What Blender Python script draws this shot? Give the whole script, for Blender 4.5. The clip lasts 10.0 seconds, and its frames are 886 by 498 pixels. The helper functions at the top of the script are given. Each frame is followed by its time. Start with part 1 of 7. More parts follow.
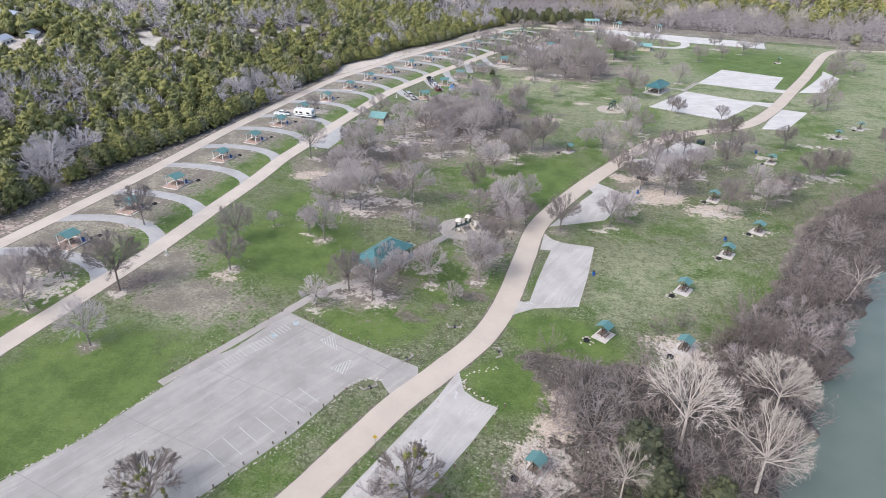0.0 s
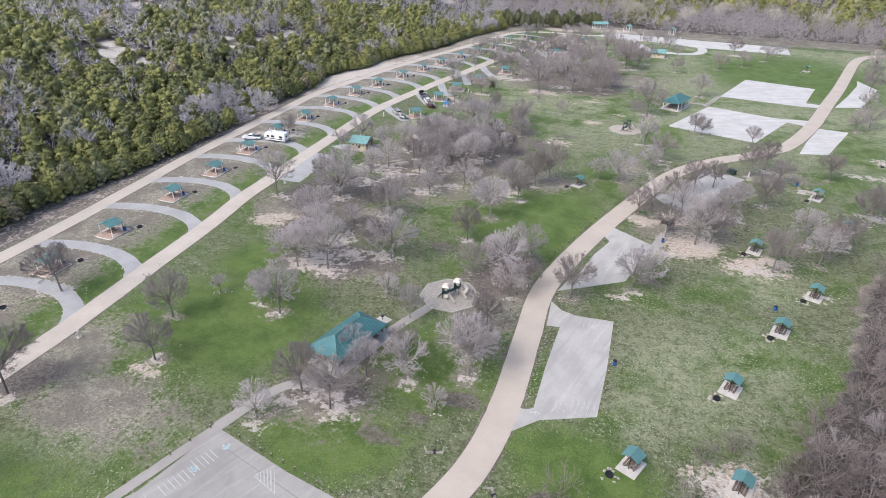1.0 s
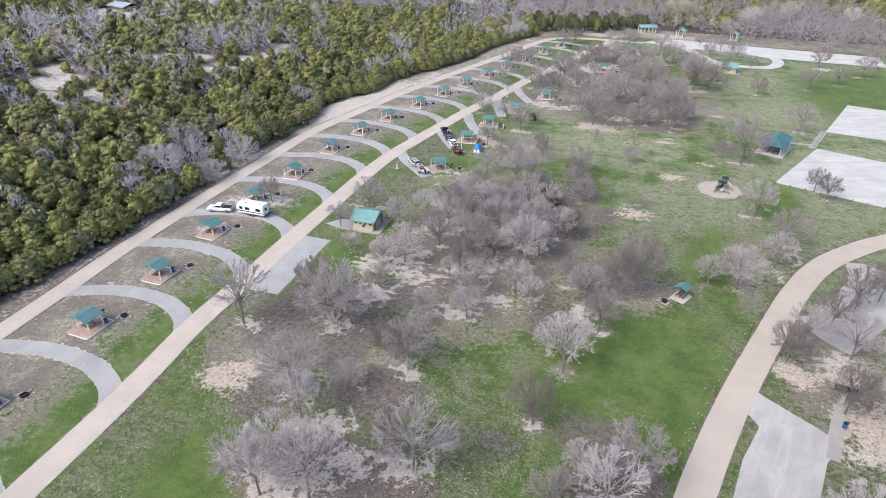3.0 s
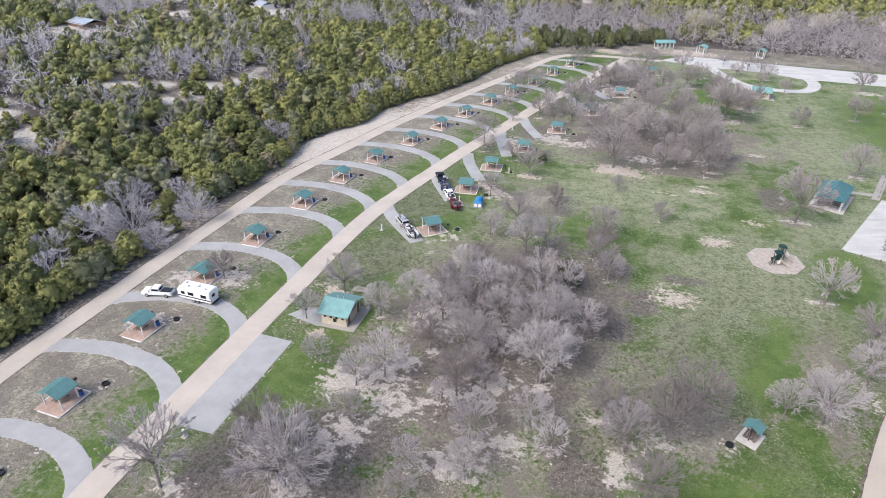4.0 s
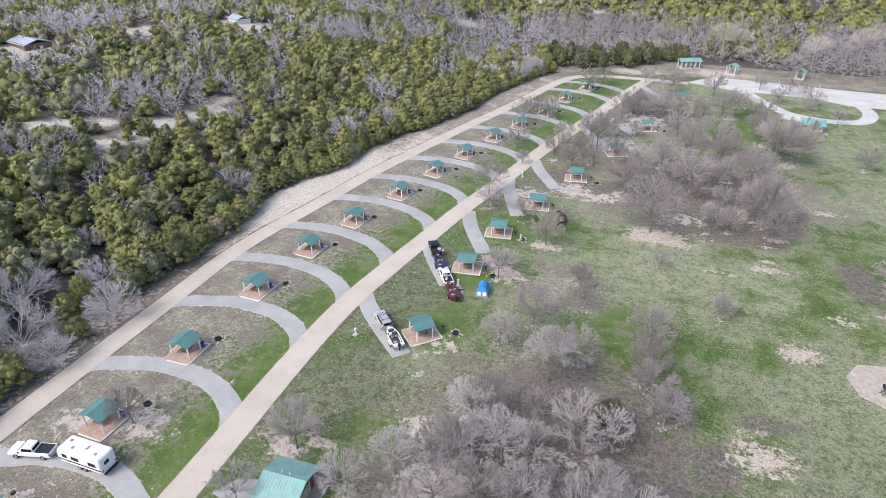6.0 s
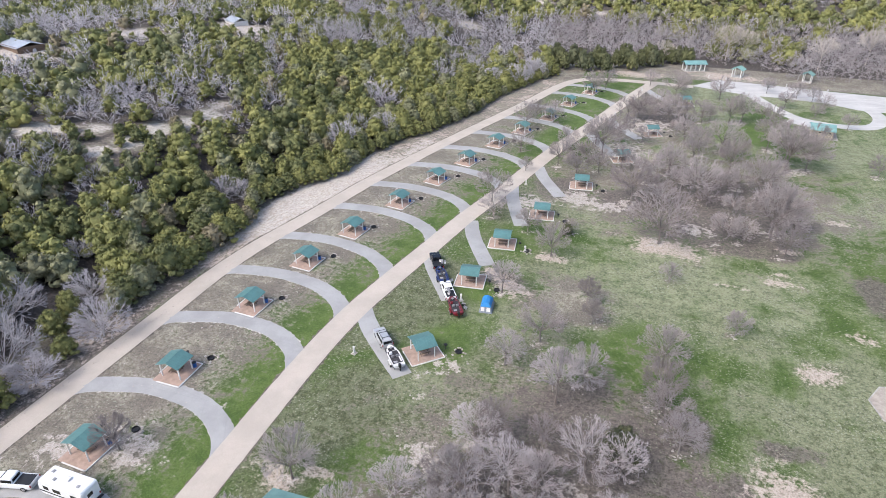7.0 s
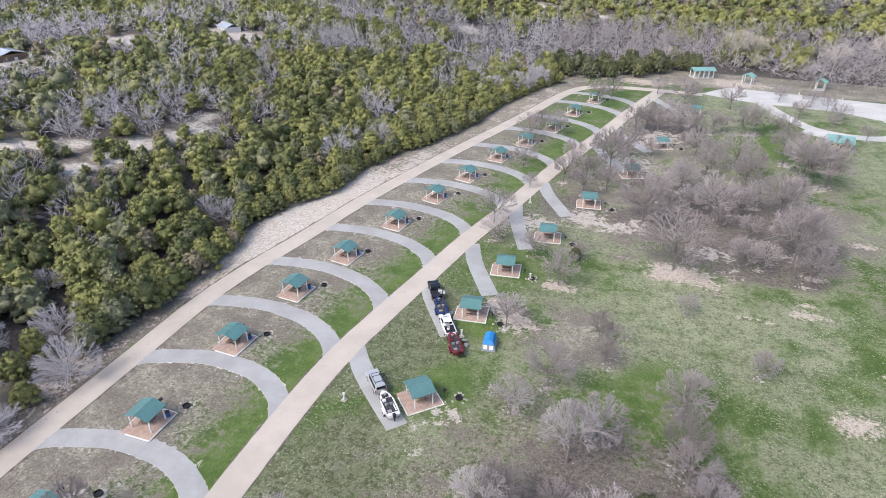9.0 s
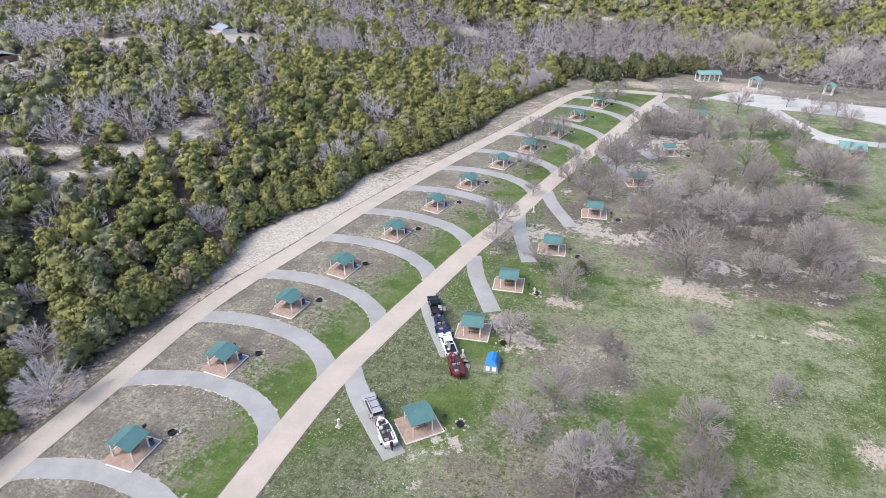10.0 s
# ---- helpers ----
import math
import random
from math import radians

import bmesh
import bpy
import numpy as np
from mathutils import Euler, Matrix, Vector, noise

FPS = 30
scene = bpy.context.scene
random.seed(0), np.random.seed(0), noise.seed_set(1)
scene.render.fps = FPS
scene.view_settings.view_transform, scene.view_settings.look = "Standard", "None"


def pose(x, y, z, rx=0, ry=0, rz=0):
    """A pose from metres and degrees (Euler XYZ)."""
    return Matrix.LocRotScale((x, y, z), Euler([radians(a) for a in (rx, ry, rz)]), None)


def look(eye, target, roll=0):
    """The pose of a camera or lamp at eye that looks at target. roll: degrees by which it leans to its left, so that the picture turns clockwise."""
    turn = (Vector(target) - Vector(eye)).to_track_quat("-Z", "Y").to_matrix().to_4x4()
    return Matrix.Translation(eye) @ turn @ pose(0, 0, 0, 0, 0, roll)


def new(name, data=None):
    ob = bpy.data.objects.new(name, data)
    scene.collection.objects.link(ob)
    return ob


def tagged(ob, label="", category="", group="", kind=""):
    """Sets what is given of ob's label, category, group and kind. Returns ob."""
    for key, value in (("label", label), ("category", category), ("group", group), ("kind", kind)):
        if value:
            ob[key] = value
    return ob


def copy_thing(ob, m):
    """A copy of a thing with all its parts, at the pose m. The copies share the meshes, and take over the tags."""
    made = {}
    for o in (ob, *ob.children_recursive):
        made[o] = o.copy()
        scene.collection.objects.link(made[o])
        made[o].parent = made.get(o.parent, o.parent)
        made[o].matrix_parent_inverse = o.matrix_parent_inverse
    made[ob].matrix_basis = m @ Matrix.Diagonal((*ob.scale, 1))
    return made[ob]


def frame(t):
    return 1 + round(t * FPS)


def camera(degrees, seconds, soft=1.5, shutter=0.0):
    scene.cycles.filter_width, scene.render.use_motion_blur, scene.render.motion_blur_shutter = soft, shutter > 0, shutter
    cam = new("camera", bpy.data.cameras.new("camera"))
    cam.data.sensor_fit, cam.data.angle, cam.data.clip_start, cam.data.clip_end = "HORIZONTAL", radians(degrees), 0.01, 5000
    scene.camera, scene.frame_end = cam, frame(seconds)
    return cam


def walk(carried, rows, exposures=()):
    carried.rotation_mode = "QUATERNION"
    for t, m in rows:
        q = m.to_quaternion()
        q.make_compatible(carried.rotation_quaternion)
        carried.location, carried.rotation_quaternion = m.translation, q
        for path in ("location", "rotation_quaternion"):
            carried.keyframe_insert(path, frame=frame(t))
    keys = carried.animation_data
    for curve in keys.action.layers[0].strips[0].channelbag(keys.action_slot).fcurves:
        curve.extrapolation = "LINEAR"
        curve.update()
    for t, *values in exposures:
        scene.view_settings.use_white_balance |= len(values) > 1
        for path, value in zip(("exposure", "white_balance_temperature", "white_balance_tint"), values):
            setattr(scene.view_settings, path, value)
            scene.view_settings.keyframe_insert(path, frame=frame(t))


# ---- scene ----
cam = camera(71.7, 10.0, 0.45)
PATH = [
    (0, (-0.647, 5.019, 64.956), (-1.202, 6.68, 63.991), 1.2),
    (0.5, (-3.292, 20.473, 64.855), (-3.851, 22.13, 63.885), 1.1),
    (1, (-6.798, 34.576, 64.471), (-7.364, 36.229, 63.498), 0.9),
    (1.5, (-13.217, 46.826, 64.428), (-13.786, 48.47, 63.442), 0.7),
    (2, (-18.163, 60.68, 64.327), (-18.736, 62.318, 63.332), 0.7),
    (2.2, (-22.035, 64.55, 64.284), (-22.617, 66.185, 63.289), 0.6),
    (3.3, (-33.49, 96.405, 64.728), (-34.083, 98.027, 63.72), 0.2),
    (3.5, (-35.38, 102.008, 65.299), (-35.973, 103.63, 64.291), 0.2),
    (4, (-41.143, 118.769, 65.073), (-41.74, 120.394, 64.071), 0.1),
    (4.5, (-46.944, 136.588, 64.73), (-47.542, 138.214, 63.729), 0.1),
    (4.8, (-50.39, 146.6, 64.43), (-50.987, 148.227, 63.431), 0.1),
    (4.9, (-51.2, 148.87, 64.37), (-51.797, 150.497, 63.372), 0.1),
    (5, (-51.448, 149.485, 64.347), (-52.045, 151.112, 63.349), 0.1),
    (5.5, (-52.207, 152.123, 64.248), (-52.806, 153.751, 63.252), 0.0),
    (7, (-55.273, 159.356, 64.254), (-55.872, 160.984, 63.258), -0.0),
    (7.5, (-56.128, 161.743, 64.267), (-56.729, 163.372, 63.274), -0.1),
    (8, (-57.073, 164.221, 64.18), (-57.672, 165.85, 63.186), -0.0),
    (8.5, (-57.813, 166.631, 64.282), (-58.414, 168.26, 63.289), -0.1),
    (9, (-58.639, 169.13, 64.263), (-59.239, 170.759, 63.27), -0.1),
    (9.5, (-59.756, 171.85, 63.991), (-60.355, 173.48, 62.999), -0.0),
    (10, (-60.607, 174.211, 63.979), (-61.207, 175.841, 62.987), -0.0),
]
walk(cam, [(t, look(eye, target, roll)) for t, eye, target, roll in PATH], [(0, 0.77, 6020, 10.4), (1.5, 0.71, 6020, 10.4), (3.5, 0.78, 6020, 10.4), (10, 0.79, 6020, 10.4)])

# ---- light: high thin overcast, a soft veiled sun ----
world = bpy.data.worlds.new("sky")
scene.world = world
world.use_nodes = True
wn = world.node_tree.nodes
sky = wn.new("ShaderNodeTexSky")
sky.sky_type, sky.sun_disc = "NISHITA", False
sky.sun_elevation, sky.sun_rotation = radians(48), radians(215)
sky.air_density, sky.dust_density, sky.ozone_density = 1.0, 4.0, 0.6
world.node_tree.links.new(sky.outputs[0], wn["Background"].inputs[0])
wn["Background"].inputs[1].default_value = 0.15
sun = new("sun", bpy.data.lights.new("sun", "SUN"))
sun.data.energy, sun.data.angle, sun.data.color = 1.1, radians(20), (1.0, 0.97, 0.93)
sun.matrix_world = pose(0, 0, 100, 42, 0, 180 - 215)


# ---- materials ----
class Mat:
    """A node material with short calls for its nodes."""

    def __init__(self, name, rough=0.9, metal=0.0):
        self.m = bpy.data.materials.new(name)
        self.m.use_nodes = True
        self.t = self.m.node_tree
        self.b = self.t.nodes["Principled BSDF"]
        self.b.inputs["Roughness"].default_value = rough
        self.b.inputs["Metallic"].default_value = metal
        self.pos = self.t.nodes.new("ShaderNodeTexCoord").outputs["Object"]

    def put(self, sock, v):
        if isinstance(v, bpy.types.NodeSocket):
            self.t.links.new(v, sock)
        elif isinstance(v, tuple) and len(v) == 3 and sock.type == "RGBA":
            sock.default_value = (*v, 1)
        else:
            sock.default_value = v

    def noise(self, scale, detail=4.0, rough=0.6, vec=None, out="Fac"):
        n = self.t.nodes.new("ShaderNodeTexNoise")
        self.put(n.inputs["Vector"], vec or self.pos)
        n.inputs["Scale"].default_value, n.inputs["Detail"].default_value, n.inputs["Roughness"].default_value = scale, detail, rough
        return n.outputs[out]

    def ramp(self, v, lo, hi, a=0.0, b=1.0):
        n = self.t.nodes.new("ShaderNodeMapRange")
        n.interpolation_type = "SMOOTHSTEP"
        for k, x in zip(("Value", "From Min", "From Max", "To Min", "To Max"), (v, lo, hi, a, b)):
            self.put(n.inputs[k], x)
        return n.outputs[0]

    def math(self, op, a, b=0.0):
        n = self.t.nodes.new("ShaderNodeMath")
        n.operation = op
        self.put(n.inputs[0], a), self.put(n.inputs[1], b)
        return n.outputs[0]

    def mix(self, f, a, b, kind="MIX"):
        n = self.t.nodes.new("ShaderNodeMix")
        n.data_type, n.blend_type = "RGBA", kind
        self.put(n.inputs[0], f), self.put(n.inputs[6], a), self.put(n.inputs[7], b)
        return n.outputs[2]

    def color(self, c):
        self.put(self.b.inputs["Base Color"], c)
        return self

    def bump(self, h, strength=0.4, dist=0.05):
        n = self.t.nodes.new("ShaderNodeBump")
        n.inputs["Strength"].default_value, n.inputs["Distance"].default_value = strength, dist
        self.put(n.inputs["Height"], h)
        self.t.links.new(n.outputs[0], self.b.inputs["Normal"])
        return self

    def rand(self):
        return self.t.nodes.new("ShaderNodeObjectInfo").outputs["Random"]

    def island(self):
        return self.t.nodes.new("ShaderNodeNewGeometry").outputs["Random Per Island"]

    def attr(self, name):
        n = self.t.nodes.new("ShaderNodeAttribute")
        n.attribute_name = name
        s = self.t.nodes.new("ShaderNodeSeparateColor")
        self.t.links.new(n.outputs["Color"], s.inputs[0])
        return s.outputs


def simple(name, c, rough=0.8, metal=0.0, vary=0.18, scale=3.0, grain=0.0):
    """A surface of one paint or stuff, with soft stains, a finer grain and small differences from thing to thing."""
    m = Mat(name, rough, metal)
    dark = tuple(v * (1 - vary) for v in c)
    light = tuple(min(1, v * (1 + vary)) for v in c)
    a = m.mix(m.ramp(m.noise(scale, 5), 0.3, 0.7), dark, light)
    b = m.mix(m.math("MULTIPLY", m.rand(), 0.3), a, dark)
    m.color(m.mix(m.ramp(m.noise(scale * 9, 3), 0.55, 0.8, 0, 0.35), b, tuple(v * 0.6 for v in c)))
    if grain:
        m.bump(m.noise(scale * 14, 3), grain, 0.02)
    return m.m


def ground_material():
    m = Mat("meadow", 0.95)
    dry, bare, rock = m.attr("cover")[:3]
    big, mid, fine, tiny = m.noise(0.03, 6, 0.62), m.noise(0.17, 8, 0.72), m.noise(1.1, 6, 0.72), m.noise(4.5, 4, 0.75)
    turf = m.attr("turf")[0]
    litter_shade = m.attr("turf")[1]
    lush = m.mix(m.ramp(mid, 0.36, 0.62), (0.058, 0.100, 0.014), (0.104, 0.152, 0.031))
    patch = m.noise(0.45, 6, 0.7)
    dull = m.mix(m.ramp(m.math("ADD", m.math("MULTIPLY", patch, 0.6), m.math("MULTIPLY", fine, 0.4)), 0.42, 0.57), (0.070, 0.083, 0.032), (0.142, 0.152, 0.080))
    dull = m.mix(m.ramp(fine, 0.40, 0.75, 0.0, 0.5), dull, (0.218, 0.216, 0.130))
    field = m.attr("turf")[2]
    dull = m.mix(m.math("MULTIPLY", field, m.ramp(m.math("ADD", m.math("MULTIPLY", patch, 0.5), m.math("MULTIPLY", fine, 0.5)), 0.38, 0.58, 0.25, 0.9)), dull, (0.275, 0.290, 0.168))
    g = m.mix(m.ramp(m.math("ADD", m.math("MULTIPLY", big, 0.55), m.math("MULTIPLY", mid, 0.45)), 0.40, 0.53), lush, dull)
    g = m.mix(m.ramp(m.math("ADD", turf, m.math("MULTIPLY", m.math("SUBTRACT", mid, 0.5), 1.6)), 0.2, 0.65, 0, 0.95), g, lush)
    edge = m.math("MULTIPLY", m.math("SUBTRACT", m.math("ADD", m.math("MULTIPLY", mid, 0.6), m.math("MULTIPLY", fine, 0.4)), 0.5), 3.0)
    straw = m.mix(m.ramp(fine, 0.38, 0.64), (0.232, 0.204, 0.152), (0.372, 0.338, 0.268))
    leaf = m.mix(m.ramp(mid, 0.36, 0.60), straw, (0.178, 0.148, 0.122))
    g = m.mix(m.ramp(m.math("ADD", dry, edge), 0.34, 0.72, 0, 0.92), g, leaf)
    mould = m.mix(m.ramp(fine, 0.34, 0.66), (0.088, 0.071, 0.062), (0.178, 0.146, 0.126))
    g = m.mix(m.ramp(m.math("ADD", litter_shade, m.math("MULTIPLY", edge, 0.7)), 0.34, 0.66, 0, 0.85), g, mould)
    # thickets and deep woods: litter taken near-black, the shade of their gaps painted in
    g = m.mix(m.ramp(litter_shade, 0.77, 0.84, 0, 0.75), g, m.mix(m.ramp(fine, 0.34, 0.66), (0.040, 0.033, 0.029), (0.092, 0.076, 0.066)))
    soil = m.mix(m.ramp(fine, 0.3, 0.7), (0.415, 0.330, 0.266), (0.535, 0.450, 0.380))
    g = m.mix(m.ramp(m.math("ADD", bare, edge), 0.45, 0.72, 0, 0.92), g, soil)
    stone = m.mix(m.ramp(tiny, 0.35, 0.65), (0.40, 0.335, 0.29), (0.60, 0.54, 0.485))
    chips = m.math("MULTIPLY", m.math("SUBTRACT", m.noise(0.6, 6, 0.72), 0.5), 2.8)
    g = m.mix(m.ramp(m.math("ADD", rock, chips), 0.5, 0.72, 0, 0.88), g, stone)
    where = m.ramp(m.noise(0.09, 5, 0.65), 0.42, 0.60, 0.12, 0.95)
    pale = m.attr("caliche")[0]
    g = m.mix(m.ramp(m.math("ADD", pale, m.math("MULTIPLY", edge, 0.55)), 0.3, 0.75, 0, 0.92), g, m.mix(m.ramp(fine, 0.34, 0.66), (0.430, 0.378, 0.315), (0.640, 0.590, 0.520)))
    fleck = m.ramp(m.noise(2.1, 5, 0.75), 0.55, 0.62, 0, 0.75)
    where = m.math("MULTIPLY", where, m.ramp(turf, 0.2, 0.8, 1.0, 0.1))
    where = m.math("MULTIPLY", where, m.ramp(litter_shade, 0.2, 0.6, 1.0, 0.3))
    g = m.mix(m.math("MULTIPLY", fleck, where), g, (0.36, 0.35, 0.27))
    pit = m.ramp(m.noise(2.2, 6, 0.78), 0.36, 0.52, 0.55, 0.0)
    pit = m.math("MULTIPLY", pit, m.ramp(turf, 0.2, 0.8, 1.0, 0.3))
    g = m.mix(pit, g, m.mix(1.0, g, (0.35, 0.38, 0.32), "MULTIPLY"))
    speck = m.ramp(m.noise(4.2, 5, 0.8), 0.36, 0.64, 0.0, 1.0)
    g = m.mix(0.45, g, m.mix(speck, (0.50, 0.50, 0.48), (1.42, 1.42, 1.44)), "MULTIPLY")
    m.color(g).bump(m.math("ADD", m.math("MULTIPLY", fine, 0.8), m.math("MULTIPLY", tiny, 0.5)), 0.7, 0.2)
    return m.m


def paving_material(name, c, crack=0.25, stain=0.2, turn=None):
    m = Mat(name, 0.92)
    lo, hi = tuple(v * (1 - stain) for v in c), tuple(v * (1 + stain * 0.6) for v in c)
    base = m.mix(m.ramp(m.noise(0.16, 5, 0.65), 0.32, 0.68), lo, hi)
    base = m.mix(m.ramp(m.noise(1.6, 4, 0.7), 0.5, 0.85, 0, 0.35), base, tuple(v * 0.8 for v in c))
    if turn is not None:
        n = m.t.nodes.new("ShaderNodeMapping")
        n.vector_type = "TEXTURE"
        n.inputs["Rotation"].default_value = (0, 0, radians(turn))
        n.inputs["Scale"].default_value = (9, 1, 1)
        m.put(n.inputs["Vector"], m.pos)
        streak = m.noise(0.55, 6, 0.7, n.outputs[0])
        base = m.mix(m.ramp(streak, 0.50, 0.70, 0, 0.75), base, tuple(v * 1.28 for v in c))
        base = m.mix(m.ramp(streak, 0.34, 0.46, 0.6, 0.0), base, tuple(v * 0.76 for v in c))
    v = m.t.nodes.new("ShaderNodeTexVoronoi")
    v.feature = "DISTANCE_TO_EDGE"
    v.inputs["Scale"].default_value = 0.11
    m.put(v.inputs["Vector"], m.mix(0.12, m.pos, m.noise(0.5, 3, out="Color")))
    base = m.mix(m.ramp(v.outputs["Distance"], 0.0, 0.012, crack, 0.0), base, tuple(x * 0.5 for x in c))
    m.color(m.mix(m.ramp(m.noise(9, 3), 0.3, 0.75, 0, 0.3), base, tuple(x * 0.66 for x in c)))
    return m.bump(m.noise(14, 3), 0.25, 0.02).m


def foliage_material(name, colors):
    """Leaves: each tree has its own green out of four, each clump its own shade, with a fine grain."""
    m = Mat(name, 0.8)
    own = m.math("FRACT", m.math("ADD", m.attr("tint")[0], m.rand()))
    c = m.mix(m.ramp(own, 0.0, 0.45), colors[0], colors[1])
    c = m.mix(m.ramp(own, 0.76, 0.84), c, colors[2])
    c = m.mix(m.ramp(own, 0.95, 0.97), c, colors[3])
    shade = m.island()
    c = m.mix(m.ramp(shade, 0.0, 0.5, 0.45, 0.0), c, m.mix(1.0, c, (0.55, 0.6, 0.6), "MULTIPLY"))
    c = m.mix(m.ramp(shade, 0.6, 1.0, 0.0, 0.4), c, m.mix(1.0, c, (1.35, 1.3, 1.15), "MULTIPLY"))
    grain = m.noise(4.5, 5, 0.8)
    c = m.mix(m.ramp(grain, 0.34, 0.5, 0.6, 0.0), c, m.mix(1.0, c, (0.42, 0.46, 0.5), "MULTIPLY"))
    c = m.mix(m.ramp(grain, 0.5, 0.66, 0.0, 0.6), c, m.mix(1.0, c, (1.45, 1.4, 1.25), "MULTIPLY"))
    m.color(c).bump(grain, 0.5, 0.25)
    return m.m


def bark_material(name, a, b, spread=0.5):
    m = Mat(name, 0.9)
    c = m.mix(m.ramp(m.noise(0.09, 3), 0.35, 0.65), a, b)
    c = m.mix(m.math("MULTIPLY", m.island(), spread), c, tuple(v * 0.55 for v in a))
    c = m.mix(m.ramp(m.rand(), 0.0, 0.45, 0.5, 0.0), c, tuple(v * 0.6 for v in a))
    m.color(m.mix(m.ramp(m.rand(), 0.5, 1.0, 0.0, 0.45), c, tuple(v * 1.18 for v in b)))
    return m.m


GROUND = ground_material()
TAN = paving_material("tan_gravel_road", (0.462, 0.398, 0.328), 0.05, 0.07)
PALE_TAN = paving_material("pale_chip_seal", (0.488, 0.426, 0.358), 0.05, 0.1)
GREY = paving_material("grey_concrete_drive", (0.362, 0.354, 0.342), 0.1, 0.14)
LOT = paving_material("pale_parking_concrete", (0.322, 0.302, 0.276), 0.14, 0.16, 68)
BAY = paving_material("parking_bay_concrete", (0.405, 0.382, 0.352), 0.12, 0.14, 75)
PALE_LOT = paving_material("bright_parking_concrete", (0.50, 0.48, 0.452), 0.1, 0.12, 22)
PATHWAY = paving_material("worn_concrete_path", (0.34, 0.31, 0.28), 0.1, 0.15)
KERB = simple("kerb_concrete", (0.40, 0.375, 0.34), 0.9, 0, 0.3, 1.2)
CULVERT = simple("stained_concrete", (0.27, 0.245, 0.215), 0.92, 0, 0.4, 1.2)
JUNIPER = foliage_material("juniper_green", ((0.122, 0.132, 0.048), (0.220, 0.220, 0.070), (0.214, 0.214, 0.118), (0.238, 0.202, 0.126)))
TWIG = bark_material("grey_twigs", (0.378, 0.333, 0.327), (0.500, 0.452, 0.446), 0.45)
SILVER = bark_material("silver_grey_twigs", (0.440, 0.412, 0.422), (0.560, 0.530, 0.545), 0.25)
BROWN_TWIG = bark_material("brown_twigs", (0.300, 0.256, 0.247), (0.410, 0.364, 0.354), 0.45)
LILAC = bark_material("lilac_grey_twigs", (0.450, 0.418, 0.430), (0.580, 0.545, 0.560), 0.3)
# darker copy of juniper_green for the far row, with shading mixed into the colour
ROW_GREEN = foliage_material("shaded_juniper_green", ((0.085, 0.094, 0.042), (0.125, 0.130, 0.054), (0.110, 0.118, 0.062), (0.100, 0.104, 0.052)))
VALLEY_TWIG = bark_material("valley_twigs", (0.290, 0.256, 0.256), (0.400, 0.362, 0.364), 0.4)
# the juniper greens darkened; the crowns' shade is put into the leaf colour
SHADE_GREEN = foliage_material("shaded_evergreen_leaves", ((0.055, 0.063, 0.030), (0.080, 0.085, 0.038), (0.068, 0.076, 0.042), (0.055, 0.062, 0.032)))
DUSK_TWIG = bark_material("dark_twigs", (0.190, 0.160, 0.150), (0.285, 0.247, 0.235), 0.45)
BARK = bark_material("grey_bark", (0.185, 0.155, 0.14), (0.27, 0.235, 0.215))
BRUSH = bark_material("brown_brush", (0.148, 0.117, 0.104), (0.252, 0.210, 0.194))
PALE = bark_material("white_sycamore_bark", (0.46, 0.40, 0.345), (0.56, 0.51, 0.455), 0.3)
ROOF = simple("teal_metal_roof", (0.112, 0.228, 0.218), 0.42, 0.15, 0.12, 0.8)
ROOF_BLUE = simple("blue_teal_metal_roof", (0.050, 0.150, 0.158), 0.4, 0.15, 0.12, 0.8)
ROOF_PALE = simple("faded_teal_roof", (0.200, 0.355, 0.330), 0.45, 0.1, 0.14, 0.7)
WHITE = simple("white_paint", (0.66, 0.64, 0.61), 0.6, 0, 0.1, 2.0)
PAD = simple("pink_paver_pad", (0.40, 0.285, 0.225), 0.95, 0, 0.2, 1.1, 0.3)
SLAB = simple("pale_slab", (0.50, 0.46, 0.42), 0.95, 0, 0.15, 0.8, 0.2)
WOOD = simple("weathered_wood", (0.17, 0.12, 0.085), 0.9, 0, 0.3, 3.0, 0.3)
DARK = simple("dark_steel", (0.03, 0.03, 0.032), 0.5, 0.4)
BLUE = simple("blue_plastic", (0.02, 0.09, 0.30), 0.45)
ROCK = simple("limestone", (0.42, 0.375, 0.33), 0.95, 0, 0.3, 1.5, 0.4)
EDGE_STRIP = simple("dark_edge_strip", (0.150, 0.128, 0.102), 0.95, 0, 0.5, 1.4, 0.4)
EDGE_GRAVEL = simple("pale_edge_gravel", (0.43, 0.40, 0.36), 0.95, 0, 0.35, 1.6, 0.4)
BLOCK = simple("cream_block_wall", (0.50, 0.44, 0.34), 0.95, 0, 0.1, 2.0)
PAINT = simple("worn_road_paint", (0.45, 0.44, 0.42), 0.85, 0, 0.3, 2.5)


# ---- building helpers ----
def part(name, bm, material, parent=None, label=""):
    """Links a bmesh as one mesh object, under a thing or a part."""
    me = bpy.data.meshes.new(name)
    bm.to_mesh(me)
    bm.free()
    me.materials.append(material)
    ob = new(name, me)
    if parent:
        ob.parent = parent
    return tagged(ob, label)


def thing(name, label, category, group="", m=None):
    ob = tagged(new(name), label, category, group)
    if m:
        ob.matrix_basis = m
    return ob


